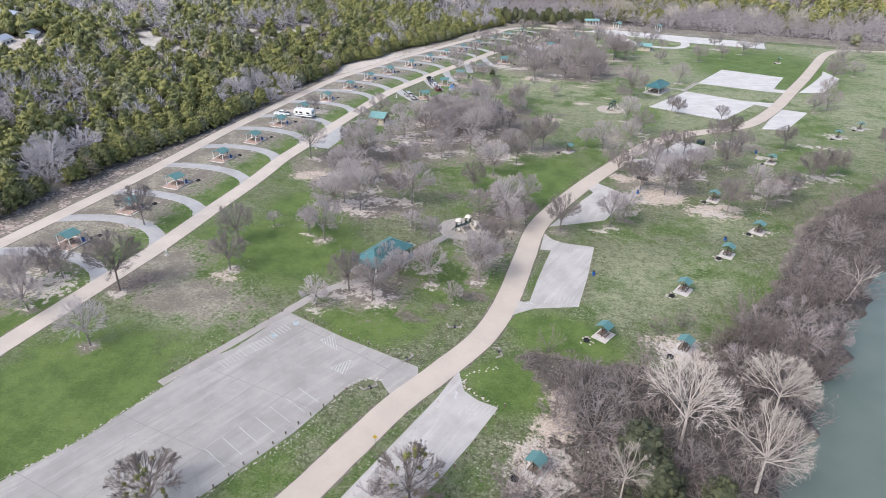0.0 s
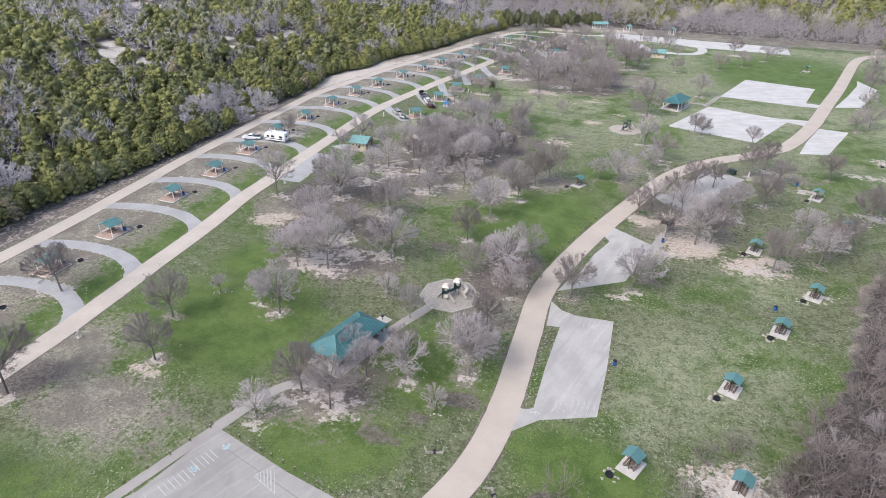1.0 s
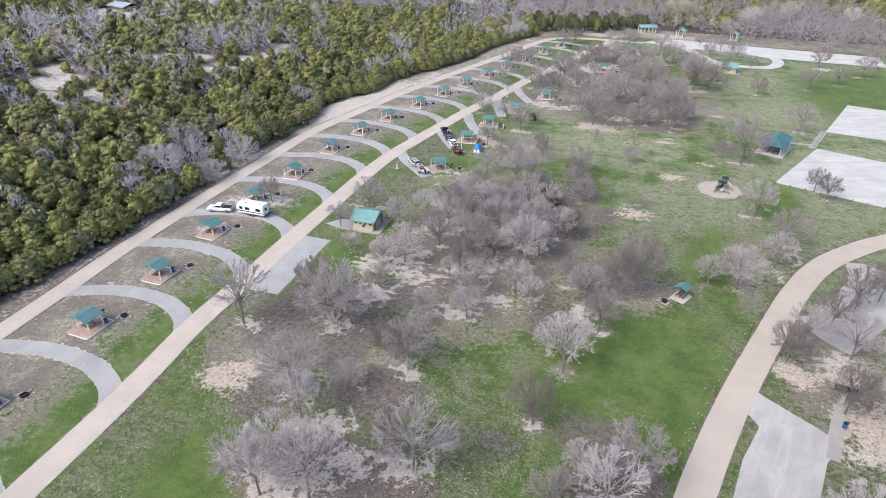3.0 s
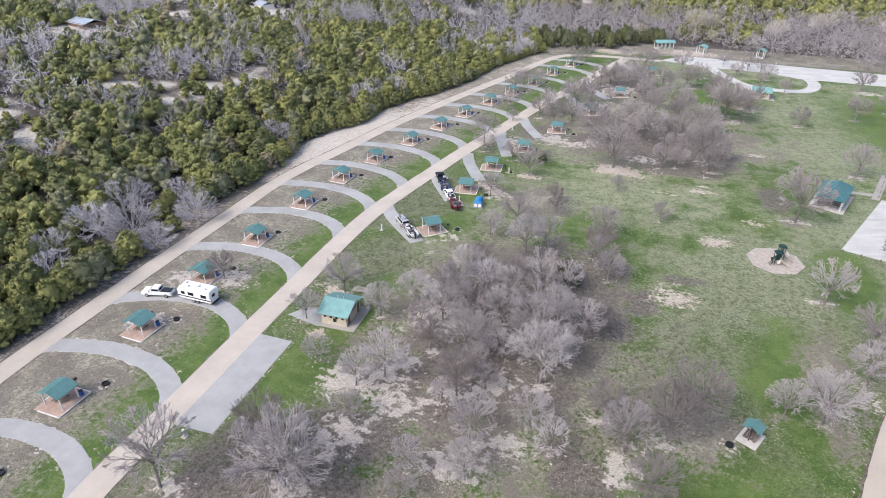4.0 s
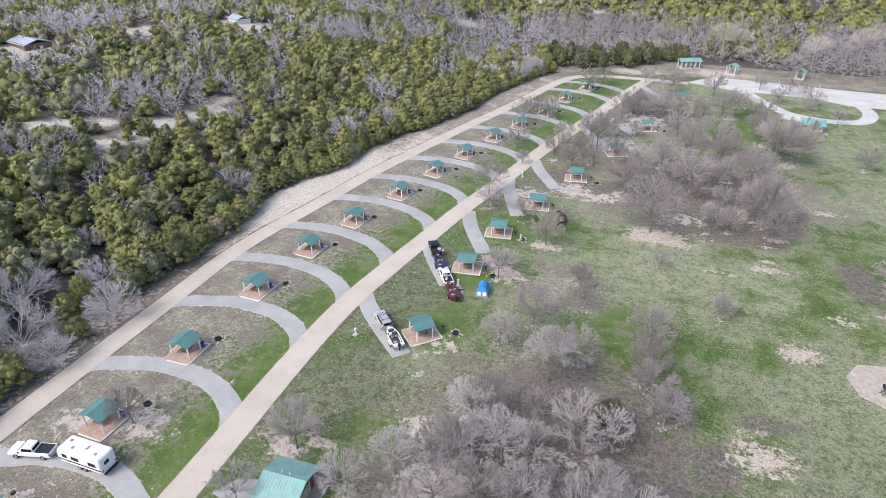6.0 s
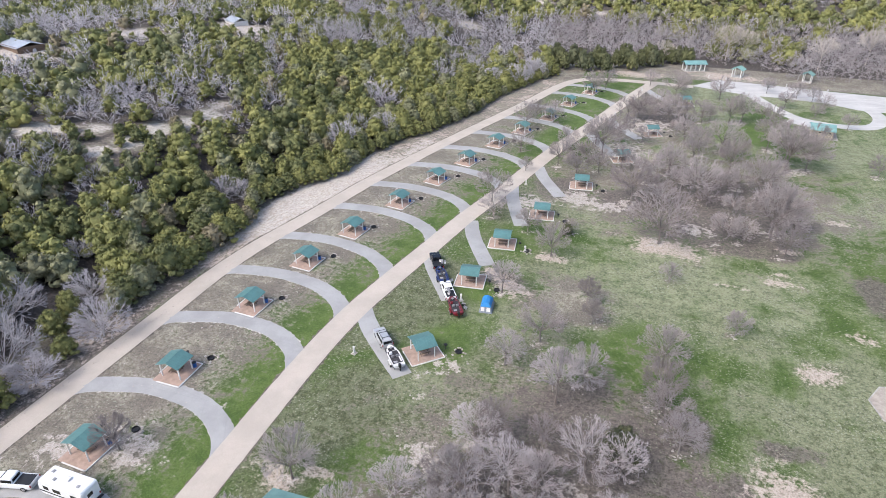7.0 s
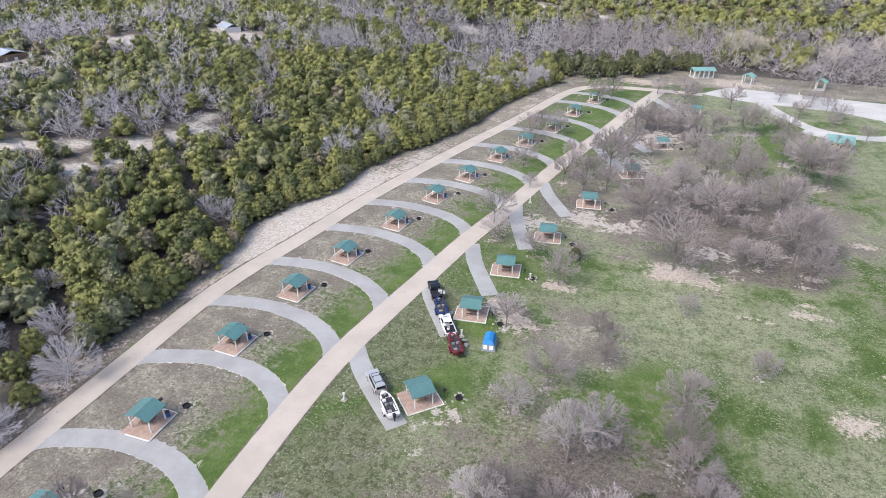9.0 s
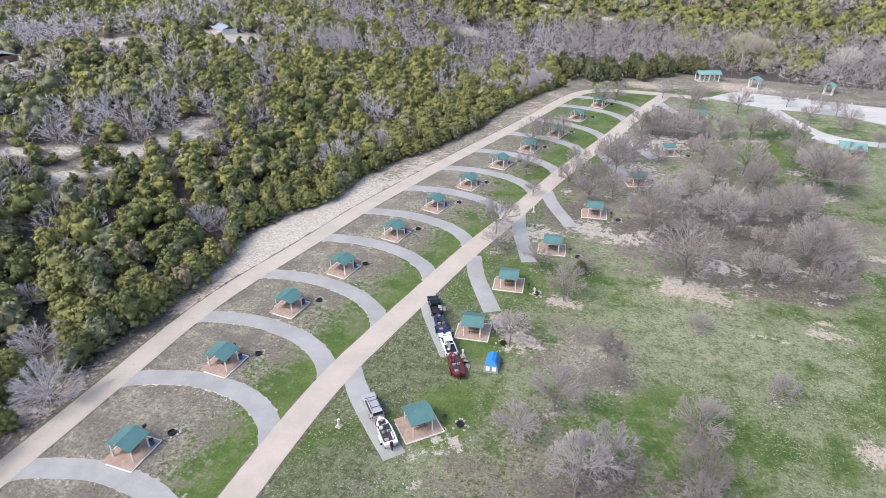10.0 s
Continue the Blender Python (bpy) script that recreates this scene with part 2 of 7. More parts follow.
def tri_object(name, verts, tris, material, parent=None):
    """A mesh object from numpy triangles."""
    me = bpy.data.meshes.new(name)
    me.vertices.add(len(verts))
    me.vertices.foreach_set("co", np.ascontiguousarray(verts, np.float32).ravel())
    me.loops.add(3 * len(tris))
    me.loops.foreach_set("vertex_index", np.ascontiguousarray(tris, np.int32).ravel())
    me.polygons.add(len(tris))
    me.polygons.foreach_set("loop_start", np.arange(0, 3 * len(tris), 3, dtype=np.int32))
    me.update(calc_edges=True)
    me.materials.append(material)
    ob = new(name, me)
    if parent:
        ob.parent = parent
    return ob


def box(bm, x, y, z, sx, sy, sz, rz=0.0, rx=0.0, ry=0.0, bevel=0.0):
    """A box centred at x, y with its foot at z (turned about its middle)."""
    m = pose(x, y, z + sz / 2, rx, ry, rz) @ Matrix.Diagonal((sx, sy, sz, 1))
    vs = bmesh.ops.create_cube(bm, size=1, matrix=m)["verts"]
    if bevel:
        es = list({e for v in vs for e in v.link_edges})
        bmesh.ops.bevel(bm, geom=es, offset=bevel, segments=1, affect="EDGES")
    return bm


def rod(bm, a, b, r, n=8, r2=None):
    a, b = Vector(a), Vector(b)
    d = b - a
    m = Matrix.Translation((a + b) / 2) @ d.to_track_quat("Z", "Y").to_matrix().to_4x4()
    bmesh.ops.create_cone(bm, cap_ends=True, segments=n, radius1=r, radius2=r if r2 is None else r2, depth=d.length, matrix=m)
    return bm


def prism(bm, pts, z0, z1):
    """A flat slab with an outline of any shape."""
    lo = [bm.verts.new((x, y, z0)) for x, y in pts]
    hi = [bm.verts.new((x, y, z1)) for x, y in pts]
    bm.faces.new(hi)
    for i in range(len(pts)):
        j = (i + 1) % len(pts)
        bm.faces.new((lo[i], lo[j], hi[j], hi[i]))
    bmesh.ops.recalc_face_normals(bm, faces=bm.faces[:])
    bmesh.ops.triangulate(bm, faces=[f for f in bm.faces if len(f.verts) > 4])
    return bm


def curve_points(pts, step=1.5, closed=False):
    """A smooth line through a few points (Catmull-Rom), cut into even steps."""
    p = [np.array(q, float) for q in pts]
    p = [p[-1], *p, p[0], p[1]] if closed else [2 * p[0] - p[1], *p, 2 * p[-1] - p[-2]]
    out = []
    for a, b, c, d in zip(p, p[1:], p[2:], p[3:]):
        n = max(2, int(np.linalg.norm(c - b) / step))
        for i in range(n):
            t = i / n
            out.append(0.5 * (2 * b + (c - a) * t + (2 * a - 5 * b + 4 * c - d) * t * t + (3 * b - a - 3 * c + d) * t**3))
    return np.array(out if closed else out + [p[-2]])


def ribbon(name, pts, width, z, material, label, wobble=0.06, step=1.5, seed=0, parent=None):
    """A road along a smooth line, with slightly broken edges."""
    c = curve_points(pts, step)
    d = np.gradient(c, axis=0)
    d /= np.linalg.norm(d, axis=1)[:, None]
    n = np.stack([-d[:, 1], d[:, 0]], 1)
    rng = np.random.default_rng(seed + 7)
    bm = bmesh.new()
    rows = []
    for i, (p, q) in enumerate(zip(c, n)):
        w1, w2 = width / 2 + rng.uniform(-1, 1) ** 3 * wobble, width / 2 + rng.uniform(-1, 1) ** 3 * wobble
        line = [(p + q * (w1 + 0.05), -0.06), (p + q * w1, z - 0.012), (p, z), (p - q * w2, z - 0.012), (p - q * (w2 + 0.05), -0.06)]
        rows.append([bm.verts.new((v[0], v[1], h)) for v, h in line])
    for a, b in zip(rows, rows[1:]):
        for i in range(4):
            bm.faces.new((a[i], a[i + 1], b[i + 1], b[i]))
    bmesh.ops.recalc_face_normals(bm, faces=bm.faces[:])
    return tagged(part(name, bm, material, parent), label, "road", kind="structure")


PAVED = []


def slab(name, pts, z, material, label, category="parking lot"):
    PAVED.append(list(pts))
    bm = prism(bmesh.new(), pts, -0.06, z)
    return tagged(part(name, bm, material), label, category, kind="structure")


def inside(x, y, pts):
    """Whether points lie in an outline (numpy)."""
    hit = np.zeros(np.shape(x), bool)
    for (x1, y1), (x2, y2) in zip(pts, pts[1:] + pts[:1]):
        cross = ((y1 > y) != (y2 > y)) & (x < (x2 - x1) * (y - y1) / (y2 - y1 + 1e-9) + x1)
        hit ^= cross
    return hit


# ---- the plan ----
MAIN_ROAD = [(-92.4, -67.3), (-94.9, -17.3), (-95.8, 33), (-96, 57), (-96, 80), (-95.9, 93), (-96.6, 105), (-97.5, 118), (-98.2, 131), (-99, 140), (-100.4, 152), (-100.7, 166), (-101.3, 186), (-101.6, 203), (-101.9, 221), (-101.3, 236), (-99.1, 251), (-96.8, 264), (-94, 280), (-90.1, 297), (-86.9, 313), (-83.5, 329), (-79.5, 345), (-75.3, 361), (-70.7, 381), (-65.8, 401), (-62.5, 412.5), (-61.1, 417.5)]
WEST_ROAD = [(-126.4, -67.3), (-127.4, -12.3), (-128, 42), (-128.6, 84), (-128.6, 100), (-128.9, 125), (-129.8, 140), (-130.6, 153), (-131.7, 167), (-132, 180), (-132.4, 198), (-132.5, 224), (-132.6, 240), (-131.3, 253), (-127.9, 270), (-124.3, 290), (-120.2, 307), (-116.4, 322), (-112, 338), (-107.1, 355), (-102.4, 372), (-97.6, 392), (-93, 406.5), (-88, 413.5), (-80, 417), (-70, 418), (-61.1, 418), (-46.1, 417.4)]
EAST_ROAD = [(-82.4, -67.3), (-61.1, -17.1), (-47, 12), (-35.7, 43.2), (-31.4, 58.8), (-28.8, 68.6), (-25.3, 77.4), (-21.2, 89.2), (-19.9, 101.9), (-20.4, 119.5), (-20.8, 134.2), (-18.3, 148), (-13.7, 164.8), (-8.1, 181.7), (-1.7, 199.6), (4.6, 212.2), (13.9, 223.4),
             (26.6, 234.8), (35.9, 246.5), (46.2, 271.5), (56.8, 305.1), (65.5, 332.7), (75.2, 366.1), (83.9, 395.4), (92.7, 412.4), (107.5, 421.2), (147.2, 426.5)]
ARCS = [(-128.5, 79.8, -96, 79.8, 6), (-128.6, 97, -96.1, 95.6, 7), (-128.8, 114.1, -97.1, 111.6, 5.5), (-129.5, 134.3, -98.3, 131.8, 5.5), (-130.5, 150.6, -100.1, 149.4, 6.4), (-131.8, 170.1, -100.7, 166.6, 6), (-132.1, 184, -101.2, 184, 7), (-132.4, 205, -101.6, 202.2, 6.5), (-132.5, 223.2, -101.9, 220.7, 6.8), (-132.5, 241, -101.3, 235, 6), (-130.5, 257, -99.3, 249.5, 6), (-127.2, 274, -96.4, 266.3, 6), (-124.5, 289, -93.6, 281.8, 5.8), (-120.8, 304.5, -89.9, 298.2, 5.6), (-116.8, 320.5, -86.9, 313.2, 5.6), (-112.4, 336.5, -83.8, 327.4, 5.4), (-107.2, 354.5, -79.7, 344.2, 5.4), (-102.7, 371, -75.8, 359, 5.2), (-98.1, 390, -71, 379.5, 5.2), (-94.1, 403, -67.6, 393.5, 5)]
SLIPS = [(-100.6, 240, -86.2, 225.2), (-97.4, 264.8, -86.2, 247.2), (-92.4, 278.8, -83.2, 261.2), (-88.6, 301.7, -81, 280.3), (-85, 316, -75.6, 298.6), (-76.6, 350.7, -66.4, 331.6), (-72.2, 365.8, -60.9, 348.4), (-63.9, 408.5, -52.1, 389.7)]
RIVER = [(-19.7, -57), (8, 20), (21.9, 59.9), (27.9, 74.7), (32.9, 90.6), (39.9, 106.7), (45.8, 122.8), (53.7, 142), (65.5, 169.4), (87.3, 214.9), (110.9, 267.3), (138.3, 335.3), (177.5, 420.9), (224.6, 548.7), (300, 760), (420, 1100)]

rx_, ry_ = np.array(RIVER, float).T


def bank_x(y):
    """Where the river's near edge runs."""
    return np.interp(y, ry_, rx_) + 1.3 * np.sin(np.asarray(y) * 0.31) + 0.8 * np.sin(np.asarray(y) * 0.83)


def height(x, y):
    """The lie of the land: a flat park, wooded slopes to the west and north, and a river cut into its east side."""
    x, y = np.asarray(x, float), np.asarray(y, float)
    d = np.clip(-x - 141 + 6 * np.sin(y * 0.02), 0, None)
    w = 19 * (1 - np.exp(-d * d / (d + 12) / 42))
    n = np.clip(y - 520, 0, None)
    h = w + np.minimum(0.16 * n * n / (n + 60), 70 + 0 * n)
    h += np.where((d > 0) | (n > 0), 1.2 * np.sin(x * 0.045) * np.sin(y * 0.038), 0) * np.clip((d + n) / 40, 0, 1)
    off = x - bank_x(y)
    cut = np.clip((off + 5) / 7, 0, 1)
    far = np.clip((off - 42) / 9, 0, 1)
    return h - 3.6 * cut * cut * (3 - 2 * cut) * (1 - far)


# ---- trees: places by area, as (x, y, height) ----
TREES_SOUTH = [(-109.2, 74.2, 7), (-108.8, 79.4, 6), (-104.2, 78.6, 7), (-101, 68.1, 7), (-108.3, 71.3, 6), (-90.6, 79, 11), (-82.3, 63.9, 8), (-75.7, 93, 8), (-81.1, 103.6, 8.5), (-43.9, 92.8, 8),
               (-49.8, 94.9, 7.8), (-52.8, 87.6, 5.5), (-35.9, 102.5, 7.8), (-27, 107.1, 9.6), (-29.5, 97.8, 4), (-41.9, 101, 6.2), (-106.4, 103, 9), (-22.8, 49.3, 7)]
TREES_MIDDLE = [(-92.7, 155.4, 10.6), (-78, 160.9, 11.8), (-61.4, 154.3, 8.6), (-64.3, 156, 7), (-38.7, 162, 9.4), (-34.9, 174.2, 7.3), (-57.7, 176.8, 7.9), (-35.3, 136.2, 6.3),
                (-29.2, 138.7, 9.2), (-26.4, 131.1, 6.6), (-27.8, 120.7, 5.7), (-27.6, 111, 8), (-38.2, 107, 5.7), (-53.2, 100.2, 3.8), (-45.9, 104.7, 5.8), (-48.1, 123.1, 4.3), (-41.4, 118, 5.8),
                (-40.6, 150, 7.6), (-70.6, 115.3, 4.7), (-64, 111.2, 9.6), (-68.6, 112.7, 5.3), (-78.2, 113.1, 3.6), (-69.6, 126.8, 8.2), (-63.5, 128.2, 10.3), (-69.1, 130.7, 8), (-53.1, 136.4, 10.2),
                (-56.9, 137.6, 6.4), (-73.7, 129, 6.3), (-71.5, 139.6, 7.7), (-23.6, 135.4, 5.6), (-26.5, 145.1, 7.9), (-32.6, 142.8, 5.3)]
TREES_EAST = [(-15.4, 134.5, 8.5), (-4.6, 141.5, 8), (-1.3, 146.3, 7), (0.9, 167.3, 7.5), (7.2, 165.9, 9.5), (10.5, 167.7, 9), (22.1, 159, 9), (31.4, 164.5, 8), (9, 174.6, 8), (13, 178.7, 8.5),
              (4.1, 181.2, 8), (-2.7, 182.9, 7), (-5.7, 176.9, 7), (2.2, 189, 7), (7.1, 196.1, 8), (12, 201.3, 7), (16.9, 187.7, 7), (23.8, 193, 8), (29.7, 173.5, 8), (21.8, 213.5, 8), (26.7, 220.6, 8)]
TREES_EAST += [(28.7, 209.9, 7), (42.5, 218.4, 7), (37.6, 174.9, 7.5), (34.7, 170.8, 7), (45.5, 191.1, 8), (49.5, 196.2, 8), (54.4, 200.4, 7), (59, 270.2, 7), (65, 277.4, 8), (76.5, 331.5, 8), (82.3, 353.1, 8), (88.3, 346.7, 7), (68.8, 301.9, 7),
                (73.3, 228.9, 8), (79.2, 236.1, 7), (9.7, 245.9, 6), (7.7, 250, 6), (24.6, 241.1, 6), (90, 384.4, 8), (102.8, 398.7, 8)]
TREES_WEST = [(-29.9, 189.1, 10.5), (-32.8, 185.6, 9), (-12.3, 196.4, 8.5), (-4.7, 207.6, 7), (-2.1, 218.2, 7.5), (-7.3, 229.7, 8.5)]
TREES_FIELD = [(-8.4, 263.7, 12.5), (10, 298.4, 8.5), (0.7, 339.1, 6), (-37.5, 253.7, 4.5), (-60.6, 248.8, 4.5), (-77.9, 252.8, 6), (-72, 269.2, 7), (-62.4, 254.8, 5), (-68.1, 240.8, 7), (-48.7, 241.1, 7),
               (-115.9, 198.7, 5.5)]
TREES_NORTH = [(-20.3, 416.5, 6), (-10.6, 412.6, 6), (-5.7, 410.8, 5), (-4.3, 398.3, 6), (-62.1, 412.6, 6), (-77.9, 402.7, 7), (-81.6, 393.5, 8), (-92.5, 325.5, 6), (-88.6, 354.7, 7), (-96.3, 348.6, 7),
               (-90.7, 289.8, 8), (-79, 278, 5.5), (18.8, 351.2, 8), (30.5, 364.3, 7), (42.2, 380.3, 8), (49.9, 397.9, 7), (28.1, 392.1, 8), (-49.9, 411.7, 5), (-25.1, 351.9, 9.5), (-38, 344.9, 9.4)]
TREES_NORTH += [(-66, 365.6, 7.4), (-62.9, 369.5, 8.4), (-59.5, 368, 7.4), (-56.5, 377.8, 7.7), (-53.6, 367.5, 8.2), (-50.5, 371.4, 8.3), (-48.3, 349.7, 8.2), (-50.7, 355.8, 5.1), (-45, 351, 4.9),
                 (-43.1, 371.5, 7.2), (-34.7, 374.6, 8.1), (-40.6, 375.2, 5.5), (-31, 376.1, 9), (-24.3, 381.3, 5.5), (-21.6, 376.9, 6.2), (-59.9, 345.5, 5), (-7.4, 390.4, 4.6), (-15.8, 399.3, 5.8),
                 (0.4, 380, 5), (-37.1, 401, 8.2), (-52.1, 402.3, 8.4)]
COPSE_SOUTH = [(-91.6, 202.6, 7.4), (-82, 198.1, 6.1), (-77.7, 203.4, 6.3), (-74.6, 183.9, 7.5), (-78, 180.7, 6.1), (-75.6, 173.9, 4.8), (-77.9, 162.2, 8.7), (-84.4, 165.6, 8.1),
               (-70.3, 206.1, 8.3), (-71.1, 200.3, 7), (-69.3, 217.2, 6.8), (-65.2, 209.9, 7.4), (-61.4, 202.1, 7.4), (-62.7, 196.4, 5.7), (-64.5, 192.7, 7.8), (-62.8, 183.8, 7.6), (-59.2, 186.7, 4.7),
               (-64.4, 181.6, 4.2), (-54.6, 199, 10.3)]
COPSE_SOUTH += [(-56.9, 214.6, 8.5), (-52.6, 216.6, 6.4), (-47.1, 203.9, 6.7), (-44.7, 205.9, 5.8), (-51.7, 190.8, 9.5), (-49.8, 195.6, 7.2), (-62.9, 219.1, 4.5), (-62.8, 227.3, 8.9),
                 (-59.4, 232.3, 7.3), (-72, 233, 5.7), (-48.5, 232.5, 7.1), (-45.7, 223.8, 5.5), (-51.1, 180.9, 6.3), (-47.4, 178, 5.6), (-56.9, 169.8, 5.4), (-64.3, 168.4, 4.7), (-38.2, 181.6, 7.1),
                 (-63.9, 165, 3.8), (-86.1, 183.5, 4.6)]
COPSE_NORTH = [(-59, 301.3, 10.9), (-53.2, 303.5, 6.4), (-51.5, 282.3, 12.2), (-44.5, 308.2, 10.3), (-46.8, 314.8, 5.4), (-38.5, 311.9, 7.2), (-34.6, 317.8, 6.7), (-36.2, 330.4, 8.7),
               (-37, 301.7, 5.5), (-38.9, 287.1, 7.2), (-34.7, 288.6, 5.5), (-29.7, 315.2, 10.4), (-29.2, 291.8, 12.2), (-27, 284.7, 7.3), (-24.3, 295.9, 6.7), (-21.9, 335.7, 12.9),
               (-16.7, 337.7, 10), (-43.8, 340.7, 7.8), (-51.3, 322.9, 7.2), (-49.2, 312.4, 6), (-42.3, 304.8, 5), (-69.8, 331, 11), (-26.5, 322.4, 6.7)]
COPSE_SOUTH += [(-72.4, 206.3, 7.3), (-66.6, 202, 7), (-59.6, 203.7, 6.9), (-70.3, 192.4, 5.6), (-56.8, 198.9, 5.7), (-61.7, 189.7, 5.3), (-61.8, 210.2, 6.8), (-71, 215, 6.7), (-52.7, 206.2, 6.9), (-74, 197.5, 5.4), (-58.4, 193.8, 5.4)]
TREES_NORTH += [(-80.2, 318.8, 6.9), (-74.2, 312.1, 7.1), (-73, 323.3, 6.4), (-80.3, 332.6, 6.3), (-72.9, 339.7, 7.5), (-66.3, 342.2, 8.8), (-56.1, 315.5, 7.7), (-13, 352, 8.5), (-27.4, 296.3, 10.8), (-21.3, 342.3, 11),
                (-94.8, 356.5, 6.3), (-51.2, 327.6, 6.9), (-88, 282.1, 5.4), (-87.6, 312.1, 3.7), (-70.1, 280.8, 3.3), (-48.7, 267.3, 3.9), (-78, 325.5, 6), (-69, 317.5, 6.5), (-63.5, 322, 6.5), (-45.5, 334, 7), (-34.5, 338, 8)]
TREES_MIDDLE += [(-94, 192.8, 5.2), (-41.5, 186.2, 6.6), (-17.5, 195.5, 5.9), (-30.5, 124.8, 4.2), (-75.4, 144.2, 9), (-67.4, 147.2, 5), (-47.9, 228.6, 6.3)]
BANK_TREES = [(21.9, 99.3, 8.5), (30.4, 97.5, 7.5), (20.6, 91, 7.5), (-2.5, 79.5, 8), (0, 70.9, 10.5), (-4.3, 75.6, 9), (3.8, 79.7, 8.4), (25.2, 97.5, 9.2), (19.9, 92.9, 7.3), (31.2, 102.5, 7.7), (19, 99.3, 6), (28.8, 115.9, 7.6), (35.9, 120.5, 7.7), (13.1, 70, 5.5), (28.4, 88.8, 6.1), (11.7, 104.2, 4.1),
              (7.5, 101.1, 3.6), (33.7, 99.3, 6.6), (23.5, 105.6, 6.3), (38.3, 112.9, 6.4), (18.4, 86.2, 6.2), (9.6, 83, 5.4), (32.8, 128.2, 7), (39.7, 134.4, 7), (45.7, 149.6, 7.5), (51.6, 163.7, 7), (59.5, 178.9, 7), (22.3, 102.1, 6.5), (30.8, 110.8, 6.5), (35.3, 126.3, 7), (26.4, 91.9, 6), (16.4, 95.5, 5.5), (26.8, 103.7, 6), (36.9, 107.6, 5.5), (41.8, 125.6, 6), (47.6, 155.6, 7), (56.5, 171.9, 7)]
PALE_LAWN = [(-65, 81, 6, 2.5), (-72.6, 76.6, 8, 4), (-79, 83, 7, 3.5), (-84.5, 53.3, 7, 4), (-80, 70, 5, 3), (5.9, 119.3, 10, 12), (15.8, 126.5, 7, 9), (-1.1, 110.2, 4, 8), (19.8, 152.4, 8, 6), (-82.5, 228.7, 5, 8), (-74.7, 244.4, 8, 7)]
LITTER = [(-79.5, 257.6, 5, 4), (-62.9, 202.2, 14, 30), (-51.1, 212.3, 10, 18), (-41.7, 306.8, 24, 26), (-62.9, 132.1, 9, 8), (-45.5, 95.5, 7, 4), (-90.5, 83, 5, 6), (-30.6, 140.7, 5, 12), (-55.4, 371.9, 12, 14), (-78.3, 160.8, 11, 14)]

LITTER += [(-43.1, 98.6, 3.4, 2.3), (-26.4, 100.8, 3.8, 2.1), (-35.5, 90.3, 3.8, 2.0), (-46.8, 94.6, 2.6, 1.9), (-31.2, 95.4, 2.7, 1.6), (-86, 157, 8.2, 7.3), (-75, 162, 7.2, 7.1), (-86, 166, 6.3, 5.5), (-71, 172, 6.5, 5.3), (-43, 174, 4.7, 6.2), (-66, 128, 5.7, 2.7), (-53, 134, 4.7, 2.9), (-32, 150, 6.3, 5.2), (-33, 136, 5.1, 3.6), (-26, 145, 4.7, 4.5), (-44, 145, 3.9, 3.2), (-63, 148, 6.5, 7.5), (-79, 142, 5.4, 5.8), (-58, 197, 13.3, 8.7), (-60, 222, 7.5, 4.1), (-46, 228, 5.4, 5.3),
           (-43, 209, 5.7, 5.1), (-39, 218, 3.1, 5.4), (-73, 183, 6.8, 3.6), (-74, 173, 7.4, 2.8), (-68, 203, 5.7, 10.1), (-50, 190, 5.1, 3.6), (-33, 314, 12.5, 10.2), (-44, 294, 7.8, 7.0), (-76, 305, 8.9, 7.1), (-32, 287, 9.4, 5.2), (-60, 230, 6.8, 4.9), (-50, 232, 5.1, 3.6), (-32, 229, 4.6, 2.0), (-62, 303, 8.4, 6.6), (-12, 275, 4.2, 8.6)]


def scatter(outline, gap, seed, jitter=0.42):
    """Even but irregular places inside an outline."""
    rng = np.random.default_rng(seed)
    q = np.array(outline, float)
    xs, ys = np.meshgrid(np.arange(q[:, 0].min(), q[:, 0].max(), gap), np.arange(q[:, 1].min(), q[:, 1].max(), gap))
    xs, ys = xs.ravel() + rng.uniform(-jitter, jitter, xs.size) * gap, ys.ravel() + rng.uniform(-jitter, jitter, xs.size) * gap
    keep = inside(xs, ys, list(outline))
    return np.stack([xs[keep], ys[keep]], 1)


PARK_TREES = TREES_SOUTH + TREES_MIDDLE + TREES_EAST + TREES_WEST + TREES_FIELD + TREES_NORTH + COPSE_SOUTH + COPSE_NORTH


def arc_line(x0, y0, x1, y1, lift, step=0):
    """The middle line of a pull-through drive from the outer to the inner road."""
    a, b = np.array((x0, y0)), np.array((x1, y1))
    d = b - a
    n = np.array((-d[1], d[0])) / np.linalg.norm(d)
    shape = [(0, -0.1), (0.06, 0.31), (0.19, 0.63), (0.34, 0.9), (0.49, 1.0), (0.64, 0.99), (0.76, 0.84), (0.87, 0.57), (0.94, 0.26), (1, -0.15)]
    pts = [tuple(a + d * s + n * lift * v) for s, v in shape]
    return curve_points(pts, step) if step else pts


BANK = [(-11, 53.4), (-7.5, 69), (-7, 78.8), (-16, 85.9), (-13, 88.4), (-4.1, 88.6), (2.9, 90.7), (13.9, 93), (19.8, 106.9), (27.8, 122), (33.7, 141.1), (41.6, 163.2), (53.5, 181.6), (65.4, 196), (83.3, 226.5), (99, 260.7), (107.9, 263.2), (87.3, 217.9), (64.5, 170.3), (52.7, 143), (44.8, 122.8), (38.9, 107.6),
        (31.9, 91.6), (26.9, 75.7), (19.9, 59.8), (8, 30.3), (-11.9, 30)]

